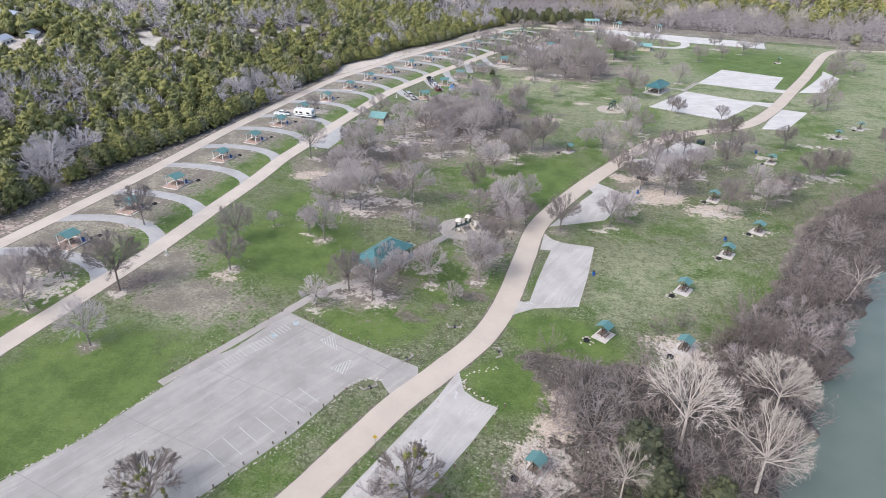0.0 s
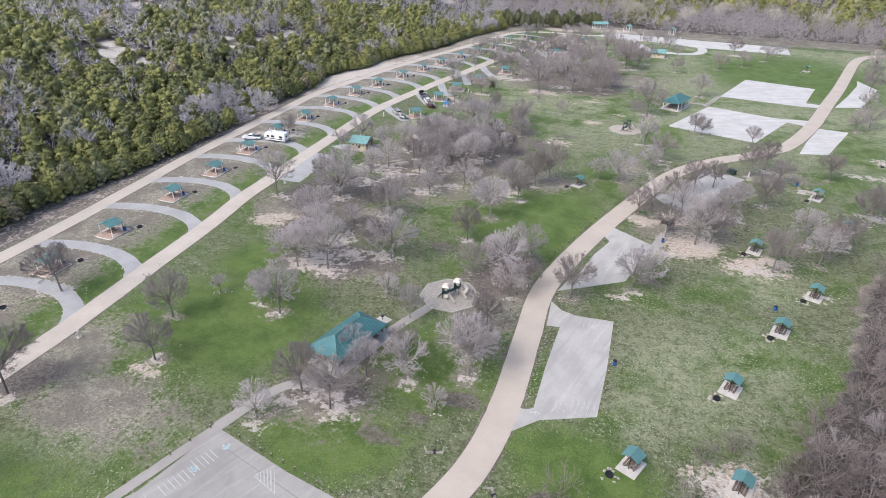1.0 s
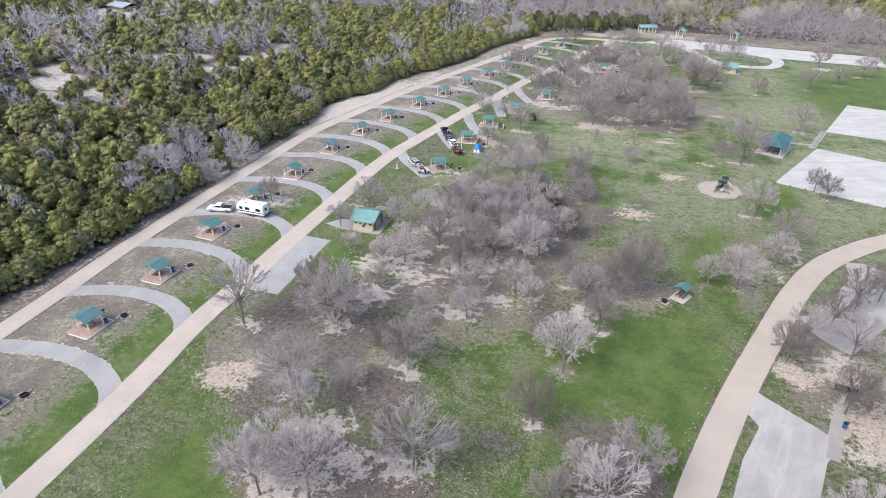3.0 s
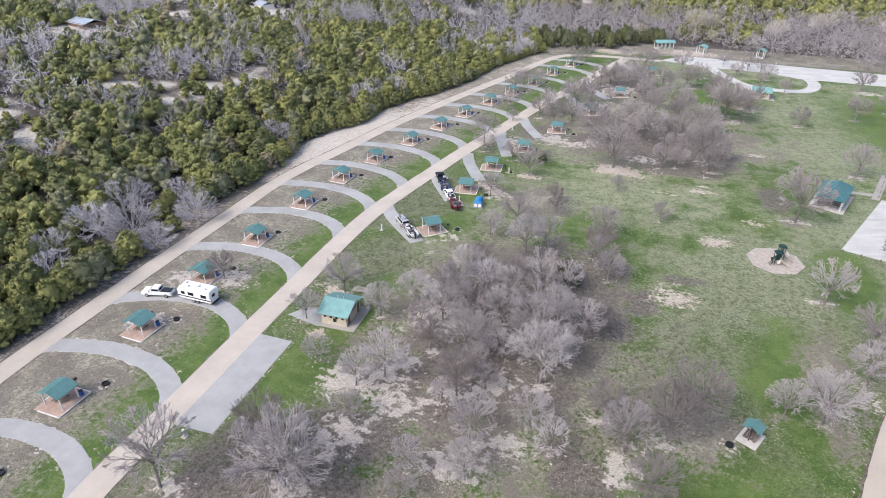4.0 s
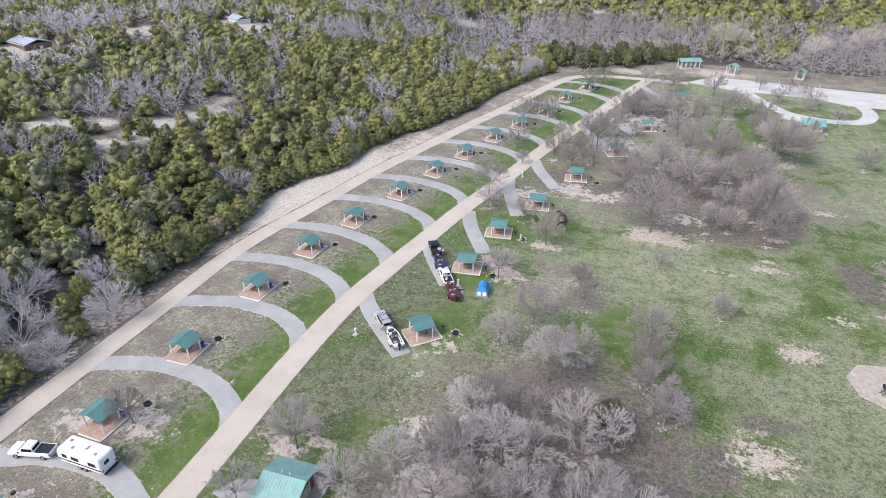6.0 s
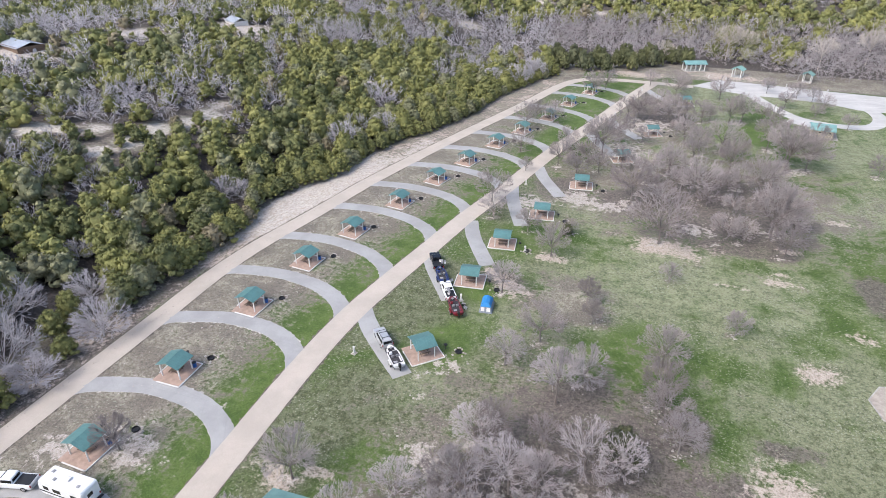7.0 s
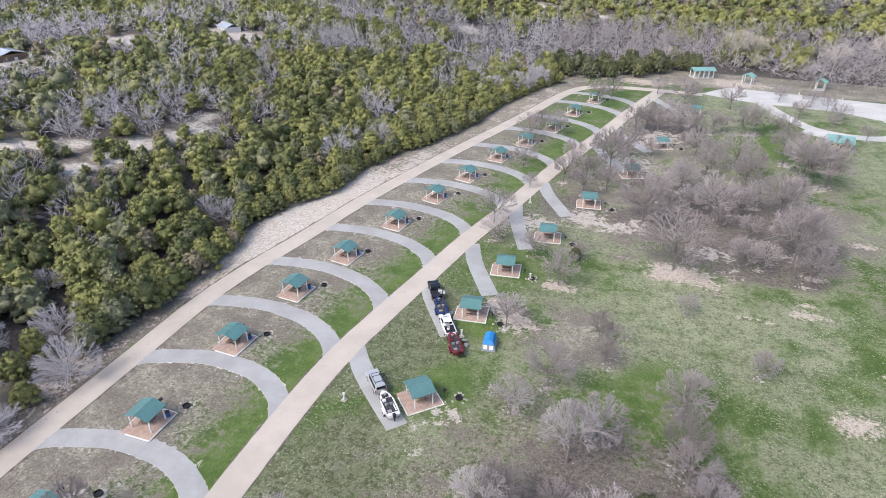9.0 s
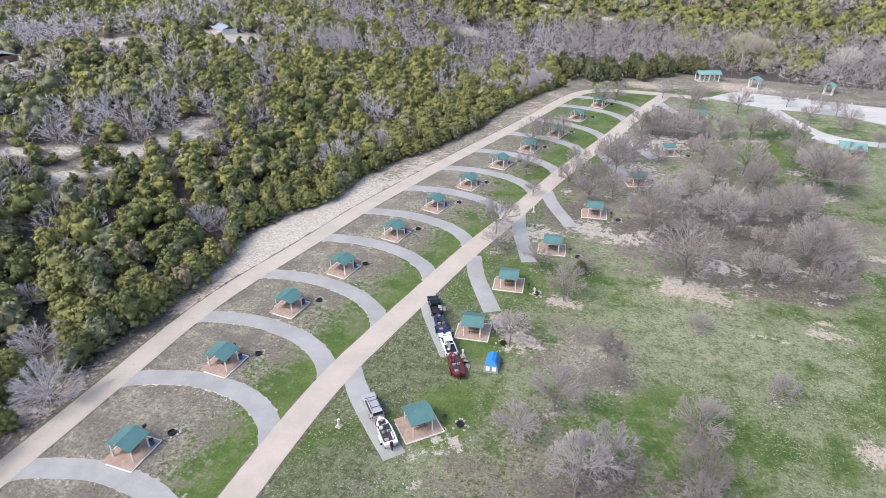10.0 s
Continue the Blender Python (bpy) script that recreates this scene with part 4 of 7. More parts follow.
def bare_tree(seed, h=8.0, w=7.4, limbs=8, subs=5, forks=4, tips=4, twig=0.02, trunk=0.2, sides=5, long=1.0, stout=1.0, spread=1.12):
    """A leafless tree: limbs fan out of a low fork, branches and twigs run on outwards to a domed, uneven crown. Wood and twigs, as triangles."""
    rng = np.random.default_rng(seed)
    unit = lambda v: v / (np.linalg.norm(v) + 1e-9)
    up = np.array((0, 0, 1.0))
    wood, thin, fine = [], [], []
    wave, spread = rng.uniform(0, 6.28, 3), spread * rng.uniform(0.92, 1.15)
    foot = max(0.0, trunk - 0.07)
    c, rad = np.array((rng.normal(0, 0.05) * w, rng.normal(0, 0.05) * w, (0.5 + foot / 2) * h)), np.array((w / 2, w / 2, (0.5 - foot / 2) * h))

    def reach(p, v):
        """How far the crown's outline lies from p along v."""
        a, b = (p - c) / rad, v / rad
        q = (a @ b) ** 2 - (b @ b) * (a @ a - 1)
        az = math.atan2(v[1], v[0])
        lobe = 1 + 0.15 * math.sin(3 * az + wave[0]) + 0.11 * math.sin(7 * az + 5 * v[2] + wave[1]) + 0.09 * math.sin(9 * v[2] + wave[2])
        return lobe * max(0.02 * h, (-(a @ b) + math.sqrt(q)) / (b @ b)) if q > 0 else 0.05 * h * lobe

    fork = np.array((c[0] * 0.3, c[1] * 0.3, max(trunk, 0.02) * h))
    r = 0.017 * h * stout
    wood.append(chain([(0, 0, -0.3), fork * 0.5, fork], [r * 1.35, r, r * 0.8], sides))
    low = fork + up * 0.06 * h
    lead = fork + up * 0.3 * h + rng.normal(0, 0.03 * h, 3)
    wood.append(chain([fork, fork + (lead - fork) * 0.55, lead], [r * 0.75, r * 0.5, r * 0.2], sides))
    for i in range(limbs):
        th = 0.08 + spread * math.sqrt((i + 0.4) / limbs)
        az = 2.4 * i + rng.uniform(-0.35, 0.35)
        u = np.array((math.sin(th) * math.cos(az), math.sin(th) * math.sin(az), math.cos(th)))
        root = fork + (lead - fork) * rng.uniform(0, 1) * (1 - 0.55 * th)
        far = reach(root, u) * rng.uniform(0.8, 0.98)
        mid = root + u * far * 0.45 + up * far * 0.1 * th + rng.normal(0, 0.035 * h, 3)
        end = root + u * far + rng.normal(0, 0.02 * h, 3)
        wood.append(chain([root, mid, end], [r * 0.46, r * 0.28, r * 0.1], sides))
        for j in range(subs):
            f = 0.22 + 0.74 * (j + rng.random()) / subs
            p = root + (mid - root) * f / 0.45 if f < 0.45 else mid + (end - mid) * (f - 0.45) / 0.55
            v = unit(0.9 * unit(p - low) + 0.25 * unit(p - c) + 0.3 * up + rng.normal(0, 0.5, 3))
            n = min(reach(p, v), 0.45 * h) * rng.uniform(0.7, 1.06)
            bend = p + v * n * 0.5 + rng.normal(0, 0.05, 3) * n
            tip = p + v * n
            thin.append((*p, *bend, r * 0.12 + twig * 0.5, r * 0.07 + twig * 0.4))
            thin.append((*bend, *tip, r * 0.07 + twig * 0.4, twig * 0.4))
            for k in range(forks):
                f2 = ((k + rng.random()) / forks) ** 0.75
                q = p + (bend - p) * f2 * 2 if f2 < 0.5 else bend + (tip - bend) * (f2 * 2 - 1)
                d = unit(v + 0.3 * unit(q - c) + rng.normal(0, 0.48, 3))
                m = min(h * long * rng.uniform(0.09, 0.2), reach(q, d) * 1.05)
                fine.append((*q, *(q + d * m), twig))
                for _ in range(tips):
                    p2 = q + d * m * rng.uniform(0.1, 0.9)
                    g = unit(d + rng.normal(0, 0.45, 3))
                    fine.append((*p2, *(p2 + g * min(h * long * rng.uniform(0.05, 0.1), reach(p2, g) * 1.1)), twig * 0.75))
    v, t = merge(wood)
    first = np.cumsum([0] + [len(w[0]) for w in wood[:-1]])
    joins = np.array([(len(v), f, f + 1) for f in first])
    sprigs = blades([q[:7] for q in thin], seed + 1) if long > 1 else tubes(thin, 3)
    return (np.concatenate([v, fork[None]]), np.concatenate([t, joins])), merge([sprigs, blades(fine, seed)])


ico = bmesh.new()
bmesh.ops.create_icosphere(ico, subdivisions=1, radius=1)
ICO_V = np.array([v.co[:] for v in ico.verts])
ICO_T = np.array([[v.index for v in f.verts] for f in ico.faces])
ico.free()


def juniper(seed, clumps, tufts, size, h=6.0, w=3.0):
    """An evergreen crown: a dome of rounded clumps round a solid heart, roughened all over by small tufts."""
    rng = np.random.default_rng(seed)
    heart = ICO_V * (w * 0.58, w * 0.58, h * 0.40) + (0, 0, h * 0.48)
    parts, at, out = [(heart, ICO_T)], [], []
    r0 = 0.9 * math.sqrt((0.36 * w * w + 0.74 * w * h) / clumps)
    for i in range(clumps):
        f = (i + 0.5) / clumps
        az, rad = 2.4 * i + rng.uniform(-0.4, 0.4), w * 0.68 * math.sqrt(1 - f**1.7) * rng.uniform(0.78, 1.08)
        c = np.array((math.cos(az) * rad, math.sin(az) * rad, h * (0.13 + 0.76 * f + rng.uniform(-0.04, 0.04))))
        r = r0 * rng.uniform(0.75, 1.2) * (1.08 - 0.28 * f)
        parts.append((c + ICO_V * (1, 1, 0.85) * r * rng.uniform(0.6, 1.05, (12, 1)), ICO_T))
        n = rng.normal(0, 1, (max(1, tufts // clumps), 3))
        n[:, 2] = np.abs(n[:, 2]) * 0.9 - 0.25
        n += 0.5 * np.array((math.cos(az), math.sin(az), 0.3))
        n /= np.linalg.norm(n, axis=1)[:, None]
        at.append(c + n * r * rng.uniform(0.7, 1.3, (len(n), 1)))
        out.append(n)
    p, n = np.concatenate(at), np.concatenate(out)
    k = len(p)
    s = rng.uniform(0.55, 1.2, (k, 1)) * size
    tilt = n + rng.normal(0, 0.4, (k, 3))
    a = np.cross(tilt, rng.normal(0, 1, (k, 3)))
    a /= np.linalg.norm(a, axis=1)[:, None]
    b = np.cross(tilt / np.linalg.norm(tilt, axis=1)[:, None], a)
    v = np.stack([p + a * s, p - a * s * 0.6 + b * s * 0.8, p - a * s * 0.5 - b * s * 0.8], 1).reshape(-1, 3)
    return merge(parts + [(v, np.arange(3 * k).reshape(-1, 3))])


def strew(templates, places, seed, sink=0.1, squash=(0.85, 1.15)):
    """Copies of templates joined into one array; places are (x, y, scale)."""
    return strewn(templates, places, seed, sink, squash)[:2]


def strewn(templates, places, seed, sink=0.1, squash=(0.85, 1.15)):
    """The same, with a random number for each copy on its points."""
    rng = np.random.default_rng(seed)
    places = np.asarray(places, float)
    z = height(places[:, 0], places[:, 1]) - sink
    out, tint = [], []
    pick = rng.integers(0, len(templates), len(places))
    for k, (v, t) in enumerate(templates):
        sel = np.where(pick == k)[0]
        if not len(sel):
            continue
        a, s = rng.uniform(0, 6.28, len(sel)), places[sel, 2]
        sq = rng.uniform(*squash, len(sel))
        c, d = np.cos(a)[:, None], np.sin(a)[:, None]
        x = (v[None, :, 0] * c - v[None, :, 1] * d) * s[:, None] + places[sel, 0][:, None]
        y = (v[None, :, 0] * d + v[None, :, 1] * c) * s[:, None] + places[sel, 1][:, None]
        zz = v[None, :, 2] * (s * sq)[:, None] + z[sel][:, None]
        vv = np.stack([x, y, zz], 2).reshape(-1, 3)
        tt = (t[None] + (np.arange(len(sel)) * len(v))[:, None, None]).reshape(-1, 3)
        out.append((vv, tt))
        tint.append(np.repeat(rng.random(len(sel)), len(v)))
    return (*merge(out), np.concatenate(tint))


def tinted(ob, tint):
    layer = ob.data.color_attributes.new("tint", "FLOAT_COLOR", "POINT")
    layer.data.foreach_set("color", np.repeat(tint[:, None], 4, 1).astype(np.float32).ravel())
    return ob


def tree_prototype(name, wood, twigs, bark, skin, label, group):
    ob = thing(name, label, "tree", group)
    tri_object("trunk", *wood, bark, ob)
    tri_object("crown", *twigs, skin, ob)
    return ob


protos = []
for s in range(7):
    w, tw = bare_tree(100 + s, 8.0, (7.4, 8.2, 6.6, 7.6, 8.2, 7.0, 7.4)[s], 14 + s % 3, 7, 6, (5, 5, 6, 5, 9, 6, 5)[s], (0.031, 0.030, 0.026, 0.031, 0.022, 0.026, 0.031)[s], (0.3, 0.25, 0.27, 0.22, 0.28, 0.3, 0.25)[s])
    protos.append(tree_prototype("bare_tree", w, tw, BARK, (TWIG, BROWN_TWIG, DUSK_TWIG, TWIG, TWIG, DUSK_TWIG, TWIG)[s], "leafless grey park tree with a fine twiggy crown on grass", "park trees"))
far_protos = []
for s in range(4):
    w, tw = bare_tree(180 + s, 8.0, (7.6, 8.4, 7.0, 8.0)[s], 14, 6, 5, 5, 0.04, (0.24, 0.2, 0.26, 0.18)[s], 4, 1.0, 0.9, 1.2)
    far_protos.append(tree_prototype("bare_tree", w, tw, BARK, BROWN_TWIG, "leafless grey park tree with a fine twiggy crown on grass", "park trees"))
rng = np.random.default_rng(11)
far_used = 0
for i, (x, y, h) in enumerate(PARK_TREES):
    s = h / 7.2
    m = pose(x, y, 0, 0, 0, rng.uniform(0, 360))
    k = int(rng.integers(0, 7))
    if (x, y, h) in TREES_EAST and k % 3:
        k = (1, 2, 5)[k % 3]
    if y > 262:
        far_used += 1
        c = far_protos[far_used - 1] if far_used < 5 else copy_thing(far_protos[k % 4], m)
        c.matrix_basis, c.scale = m, (s * rng.uniform(0.95, 1.15), s * rng.uniform(0.95, 1.15), s)
    elif i < 7:
        protos[i].matrix_basis, protos[i].scale = m, (s, s, s)
    else:
        c = copy_thing(protos[k], m)
        c.scale = (s * rng.uniform(0.9, 1.1), s * rng.uniform(0.9, 1.1), s)

# dense dark trees dotted with mistletoe
w, tw = bare_tree(210, 8.0, 9.0, 16, 8, 6, 8, 0.03)
oak = tree_prototype("mistletoe_tree", w, tw, BARK, BRUSH, "dense dark leafless tree dotted with green mistletoe", "mistletoe trees")
rng = np.random.default_rng(19)
for i in range(16):
    u = rng.normal(0, 1, 3)
    u = u / np.linalg.norm(u) * (3.4, 3.4, 2.9)
    mv, mt = juniper(500 + i, 6, 60, 0.1, 0.9, 0.34)
    tri_object("mistletoe", mv + u * 0.9 + (0, 0, 4.4), mt, JUNIPER, oak)
oak.matrix_basis, oak.scale = pose(-49.8, 41.5, 0), (1.05, 1.05, 0.95)
c = copy_thing(oak, pose(-20.4, 53.2, 0, 0, 0, 140))
c.scale = (1.1, 1.1, 1.0)

# pale sycamores and brush on the river bank
syc = []
for i, (x, y, h) in enumerate([(11.6, 74.2, 14.5), (21, 69.8, 12.5), (24.6, 84.6, 11.5), (4.5, 62.9, 7.5), (-33.2, 469.5, 17), (-25.7, 473, 16), (3.2, 463.5, 13), (24.3, 481.1, 17), (56.1, 488.3, 15), (80.7, 474, 14), (-59.3, 454.2, 11)]):
    if i < 3:
        w, tw = bare_tree(40 + i, h, h * 0.95, 14, 7, 6, 5, 0.026, 0.38, 6, 1.0, 0.85, 0.95)
        syc.append(tree_prototype("sycamore", w, tw, PALE, PALE, "tall leafless sycamore with white bark on the wooded bank", "sycamores"))
        syc[-1].matrix_basis = pose(x, y, float(height(x, y)))
    else:
        c = copy_thing(syc[i % 3], pose(x, y, float(height(x, y)), 0, 0, 77 * i))
        c.scale = (h / 14,) * 3
for i, (x, y, h, tilt) in enumerate(((42.3, 125.6, 9, 12), (47.3, 123.4, 7, 68))):
    w, tw = bare_tree(300 + i, h, h * 1.2, 5, 2, 1, 1, 0.05, 0.35)
    ob = tree_prototype("dead_snag", w, tw, PALE, PALE, "bleached dead tree leaning over the river bank", "dead snags")
    ob.matrix_basis = pose(x, y, float(height(x, y)) + 0.2, 0, tilt, -10)
bank_pool = []
rng = np.random.default_rng(27)
for i, (x, y, h) in enumerate(BANK_TREES):
    m = pose(x, y, float(height(x, y)) - 0.1, 0, 0, 67 * i)
    if i < 5:
        w, tw = bare_tree(80 + i, 8.0, 8.2, 11, 6, 5, 4, 0.03, 0.12)
        bank_pool.append(tree_prototype("bank_tree", w, tw, BARK, BRUSH if i < 3 else BROWN_TWIG, "leafless brown tree in the thicket on the river bank", "bank trees"))
        ob = bank_pool[-1]
        ob.matrix_basis = m
    else:
        ob = copy_thing(bank_pool[i % 5], m)
    k = h / 7.6
    ob.scale = (k, k, k * rng.uniform(0.85, 1.1))
brush = [merge(bare_tree(70 + s, 5.6, 6.0, 9, 4, 4, 3, 0.034, 0.0, 3)) for s in range(5)]
pts = scatter(BANK, 4.9, 22)
wild = np.c_[pts, rng.uniform(0.5, 1.35, len(pts))]
ob = tri_object("bank_brush", *strew(brush, wild, 23), BRUSH)
tagged(ob, "tangle of leafless brown brush and saplings on the river bank", "brush", kind="stuff")

# ---- woods ----
WEST_EDGE = [(40, -138), (92, -138.6), (104, -138.6), (126, -139.5), (134.5, -138.6), (147, -137.6), (160, -137), (173, -136), (184, -136.4), (197, -136.8), (214.6, -137), (226, -138.3), (232, -139), (246.6, -137.2), (260, -138), (270, -141.8), (280.5, -137.8), (293.7, -131.5), (306, -131.5), (321, -128), (331, -122.5), (352, -115.5), (378, -112.5), (403.5, -104.5), (419, -97)]
ey, ex = np.array(WEST_EDGE, float).T


def wood_places(gap, x0, x1, y0, y1, seed):
    rng = np.random.default_rng(seed)
    xs, ys = np.meshgrid(np.arange(x0, x1, gap), np.arange(y0, y1, gap))
    x, y = xs.ravel() + rng.uniform(-0.45, 0.45, xs.size) * gap, ys.ravel() + rng.uniform(-0.45, 0.45, xs.size) * gap
    keep = (blot(x, y, CLEARINGS, 2) < rng.uniform(0.4, 1.0, x.size))
    return x[keep], y[keep], rng


def patches(x, y, size, seed):
    """Slow pseudo-random variation over the land, about -1 to 1."""
    return (np.sin(x / size + seed) + np.sin(y / size * 0.8 + seed * 2) + np.sin((x + y) / size * 0.7 + seed * 3) + np.sin((x - y) / size * 1.3 + seed)) / 2.4


JN = [juniper(s, 34, 680, 0.28, 6.6, 3.3) for s in range(6)]
JM = [juniper(20 + s, 12, 250, 0.39, 6.2, 3.4) for s in range(6)]
JF = [juniper(40 + s, 6, 105, 0.55, 5.8, 3.4) for s in range(5)]
BM = [merge(bare_tree(120 + s, 7.0, 6.8, 8, 4, 4, 5, 0.053, 0.1, 3, 1.0, 0.4, 1.3)) for s in range(5)]
BF = [merge(bare_tree(140 + s, 7.2, 7.4, 7, 3, 3, 5, 0.085, 0.1, 3, 1.1, 0.4, 1.3)) for s in range(4)]

GREY_STANDS = [(-161.1, 163.5, 8, 4), (-207, 448, 20, 14), (-150, 471, 26, 20), (-116, 446, 14, 12), (-178, 440, 16, 10), (-157.4, 481.2, 26, 22), (-123.3, 482.5, 20, 16), (-284.7, 353.5, 22, 18), (-188.9, 494.2, 22, 14)]
GREY_STANDS += [(-198, 439, 12, 12), (-195, 470, 12, 12), (-172, 490, 12, 12), (-152, 509, 12, 12), (-127, 507, 12, 12), (-167, 432, 12, 12), (-152, 434, 9, 9), (-136, 433, 9, 9), (-122, 450, 9, 9), (-103, 445, 9, 9), (-188, 398, 12, 12), (-138, 409, 9, 9),
                (-151.8, 226.8, 2.6, 3.4), (-136.6, 246.2, 2.5, 3.2), (-174.9, 197.5, 3.5, 4.5), (-180.4, 206.6, 2.5, 3.2), (-190.7, 245.2, 3, 3.9), (-197.3, 234.8, 2.5, 3.2), (-172.7, 247.9, 3, 3.9), (-237.3, 295.5, 7, 9.1), (-241.1, 311.9, 6, 7.8), (-232.5, 282.1, 6, 7.8), (-221.1, 308.2, 5, 6.5), (-210.1, 288.5, 4, 5.2),
                (-202.7, 319.6, 5, 6.5), (-139.3, 389.4, 6, 7.8), (-148.9, 345.1, 4, 5.2), (-166.7, 184.3, 2.5, 3.2), (-271.5, 345.4, 8, 10.4), (-296.8, 346, 8, 10.4), (-242.3, 303.2, 7, 9.1), (-234.4, 304.3, 6, 7.8), (-220.2, 275.4, 4, 5.2), (-208.5, 284.1, 4, 5.2), (-241.7, 339.6, 6, 7.8), (-270, 380.4, 7, 9.1),
                (-218.2, 343.9, 4, 5.2), (-208.9, 363.9, 5, 6.5), (-198, 358.6, 5, 6.5), (-196, 342.3, 5, 6.5), (-184, 342.4, 4, 5.2), (-201.9, 388.3, 5, 6.5), (-177.7, 327.9, 3.5, 4.5), (-197.8, 321.2, 5, 6.5), (-193.7, 308.4, 3.5, 4.5), (-143.8, 347.9, 5, 6.5), (-139.9, 386.4, 6, 7.8), (-174.6, 471.8, 8, 10.4),
                (-170.3, 425.1, 6, 7.8), (-172.4, 395, 5, 6.5), (-181.1, 244.6, 4, 5.2), (-193.3, 294.2, 3.5, 4.5), (-176.3, 305.8, 3.5, 4.5), (-177, 256.4, 2.5, 3.2), (-162.7, 243.7, 2, 2.6), (-149.5, 267.3, 2.5, 3.2), (-233.5, 350.3, 5, 6.5), (-242.4, 295.6, 7, 9.1)]

# the first rows along the road, tree by tree
x, y, rng = wood_places(4.5, -170, -92, 88, 424, 31)
edge = np.interp(y, ey, ex)
front = (x < edge - 2.3) & (x > edge - 16)
x, y = x[front], y[front]
BIG_GREY = [(-150.8, 203, 1.3), (-143.7, 204.3, 1.42), (-137.6, 204.2, 0.94), (-152.3, 210.9, 1.42), (-154.8, 202.3, 0.94), (-147.5, 224, 1), (-137.4, 217, 1.06), (-158.3, 231.7, 0.71), (-162.9, 214.9, 0.94), (-151.8, 191.4, 0.89), (-143, 110.5, 1.59), (-149.5, 118, 1.42), (-150, 130, 1.3), (-155, 156, 1.06)]
free = np.min([np.hypot(x - gx, y - gy) / s for gx, gy, s in BIG_GREY], axis=0) > 4.6
x, y = x[free], y[free]
grey = (patches(x, y, 13, 4) + rng.normal(0, 0.35, len(x)) > 0.95) | (blot(x, y, GREY_STANDS, 2) > 0.5)
jp = []
for k, (v, t) in enumerate(JN):
    ob = thing("juniper_tree", "dense dark green juniper at the edge of the woods", "tree", "junipers at the edge of the woods")
    tri_object("trunk", *tubes([(0, 0, -0.3, 0, 0, 2.5, 0.16, 0.1)], 5), BARK, ob)
    tri_object("crown", v, t, JUNIPER, ob)
    jp.append(ob)
gp = []
for s in range(3):
    w, tw = bare_tree(160 + s, 6.6, 9.4, 19, 8, 6, 5, 0.037, 0.1, 4, 1.0, 0.8, 1.3)
    gp.append(tree_prototype("grey_tree", w, tw, SILVER, SILVER, "wide leafless silver-grey tree among the junipers", "grey trees of the woods"))
used = set()
places = [(px, py, g, rng.uniform(0.75, 1.25)) for px, py, g in zip(x, y, grey)] + [(gx, gy, True, gs) for gx, gy, gs in BIG_GREY]
for px, py, g, s in places:
    pool = gp if g else jp
    k = int(rng.integers(0, len(pool)))
    m = pose(px, py, float(height(px, py)) - 0.1, 0, 0, rng.uniform(0, 360))
    if (g, k) not in used:
        used.add((g, k))
        ob = pool[k]
        ob.matrix_basis = m
    else:
        ob = copy_thing(pool[k], m)
    ob.scale = (s, s, s * rng.uniform(0.85, 1.15))

# low junipers that close the edge of the woods
for py in np.arange(90, 418, 3.1):
    px = float(np.interp(py, ey, ex)) - rng.uniform(1.2, 2.6)
    if min(math.hypot(px - gx, py - gy) for gx, gy, _ in BIG_GREY) > 4:
        s = rng.uniform(0.55, 0.95) + 0.22 * (py < 252)
        copy_thing(jp[int(rng.integers(0, 6))], pose(px, py, float(height(px, py)) - 0.1, 0, 0, rng.uniform(0, 360))).scale = (s, s, s * rng.uniform(0.8, 1.1))

# the woods behind them
def wood(name, label, green, grey, keep, gap, box_, seed, share, big=1.0, twigs=LILAC):
    x, y, rng = wood_places(gap, *box_, seed)
    ok = keep(x, y)
    x, y = x[ok], y[ok]
    s = rng.uniform(0.72, 1.3, len(x)) * big * (1 - 0.5 * blot(x, y, [(a + 4, b - 4, c + 3.5, d + 3.5) for a, b, c, d in CLEARINGS], 2))
    isgrey = (patches(x, y, 17, seed) + rng.normal(0, 0.45, len(x)) > share) | (blot(x, y, GREY_STANDS, 2) > rng.uniform(0.4, 0.8, len(x)))
    for kind, trees, skin, label_, grow in ((~isgrey, green, JUNIPER, label[0], 1.0), (isgrey, grey, twigs, label[1], 1.1)):
        if kind.any():
            v, t, tint = strewn(trees, np.c_[x, y, s * grow][kind], seed + (skin is twigs))
            ob = tinted(tri_object(name + ("_bare" if skin is twigs else ""), v, t, skin), tint)
            tagged(ob, label_, "woodland", kind="stuff")


W_LABEL = ("hillside of dense dark green junipers", "leafless grey trees scattered among the junipers")
wood("near_woods", W_LABEL, JM, BM, lambda x, y: (x < np.interp(y, ey, ex) - 15.5) & (x > -205), 4.7, (-205, -95, 70, 432), 51, 0.78)
wood("hill_woods", W_LABEL, JF, BF, lambda x, y: x > -345, 5.8, (-345, -205, 110, 450), 61, 0.62)
wood("north_hill_woods", W_LABEL, JF, BF, lambda x, y: (y > 540) | (x < -105 - (y - 432) * 0.15), 7.9, (-300, 190, 432, 690), 71, 0.55, 1.15)
N_LABEL = ("dark green junipers along the edge of the bare wood", "wood of leafless lilac-grey trees beyond the parking lot")
wood("valley_woods", N_LABEL, JM, BF, lambda x, y: (y > 449 - 11 * (x > -14) - 4 * (x > 30) + 3 * np.sin(x * 0.1)) & (y < 542) & (x > -105 - (y - 432) * 0.15) & ~((x > -60) & (x < -20) & (y < 454)), 6.7, (-125, 230, 424, 542), 81, -0.75, 1.2, VALLEY_TWIG)
dark = []
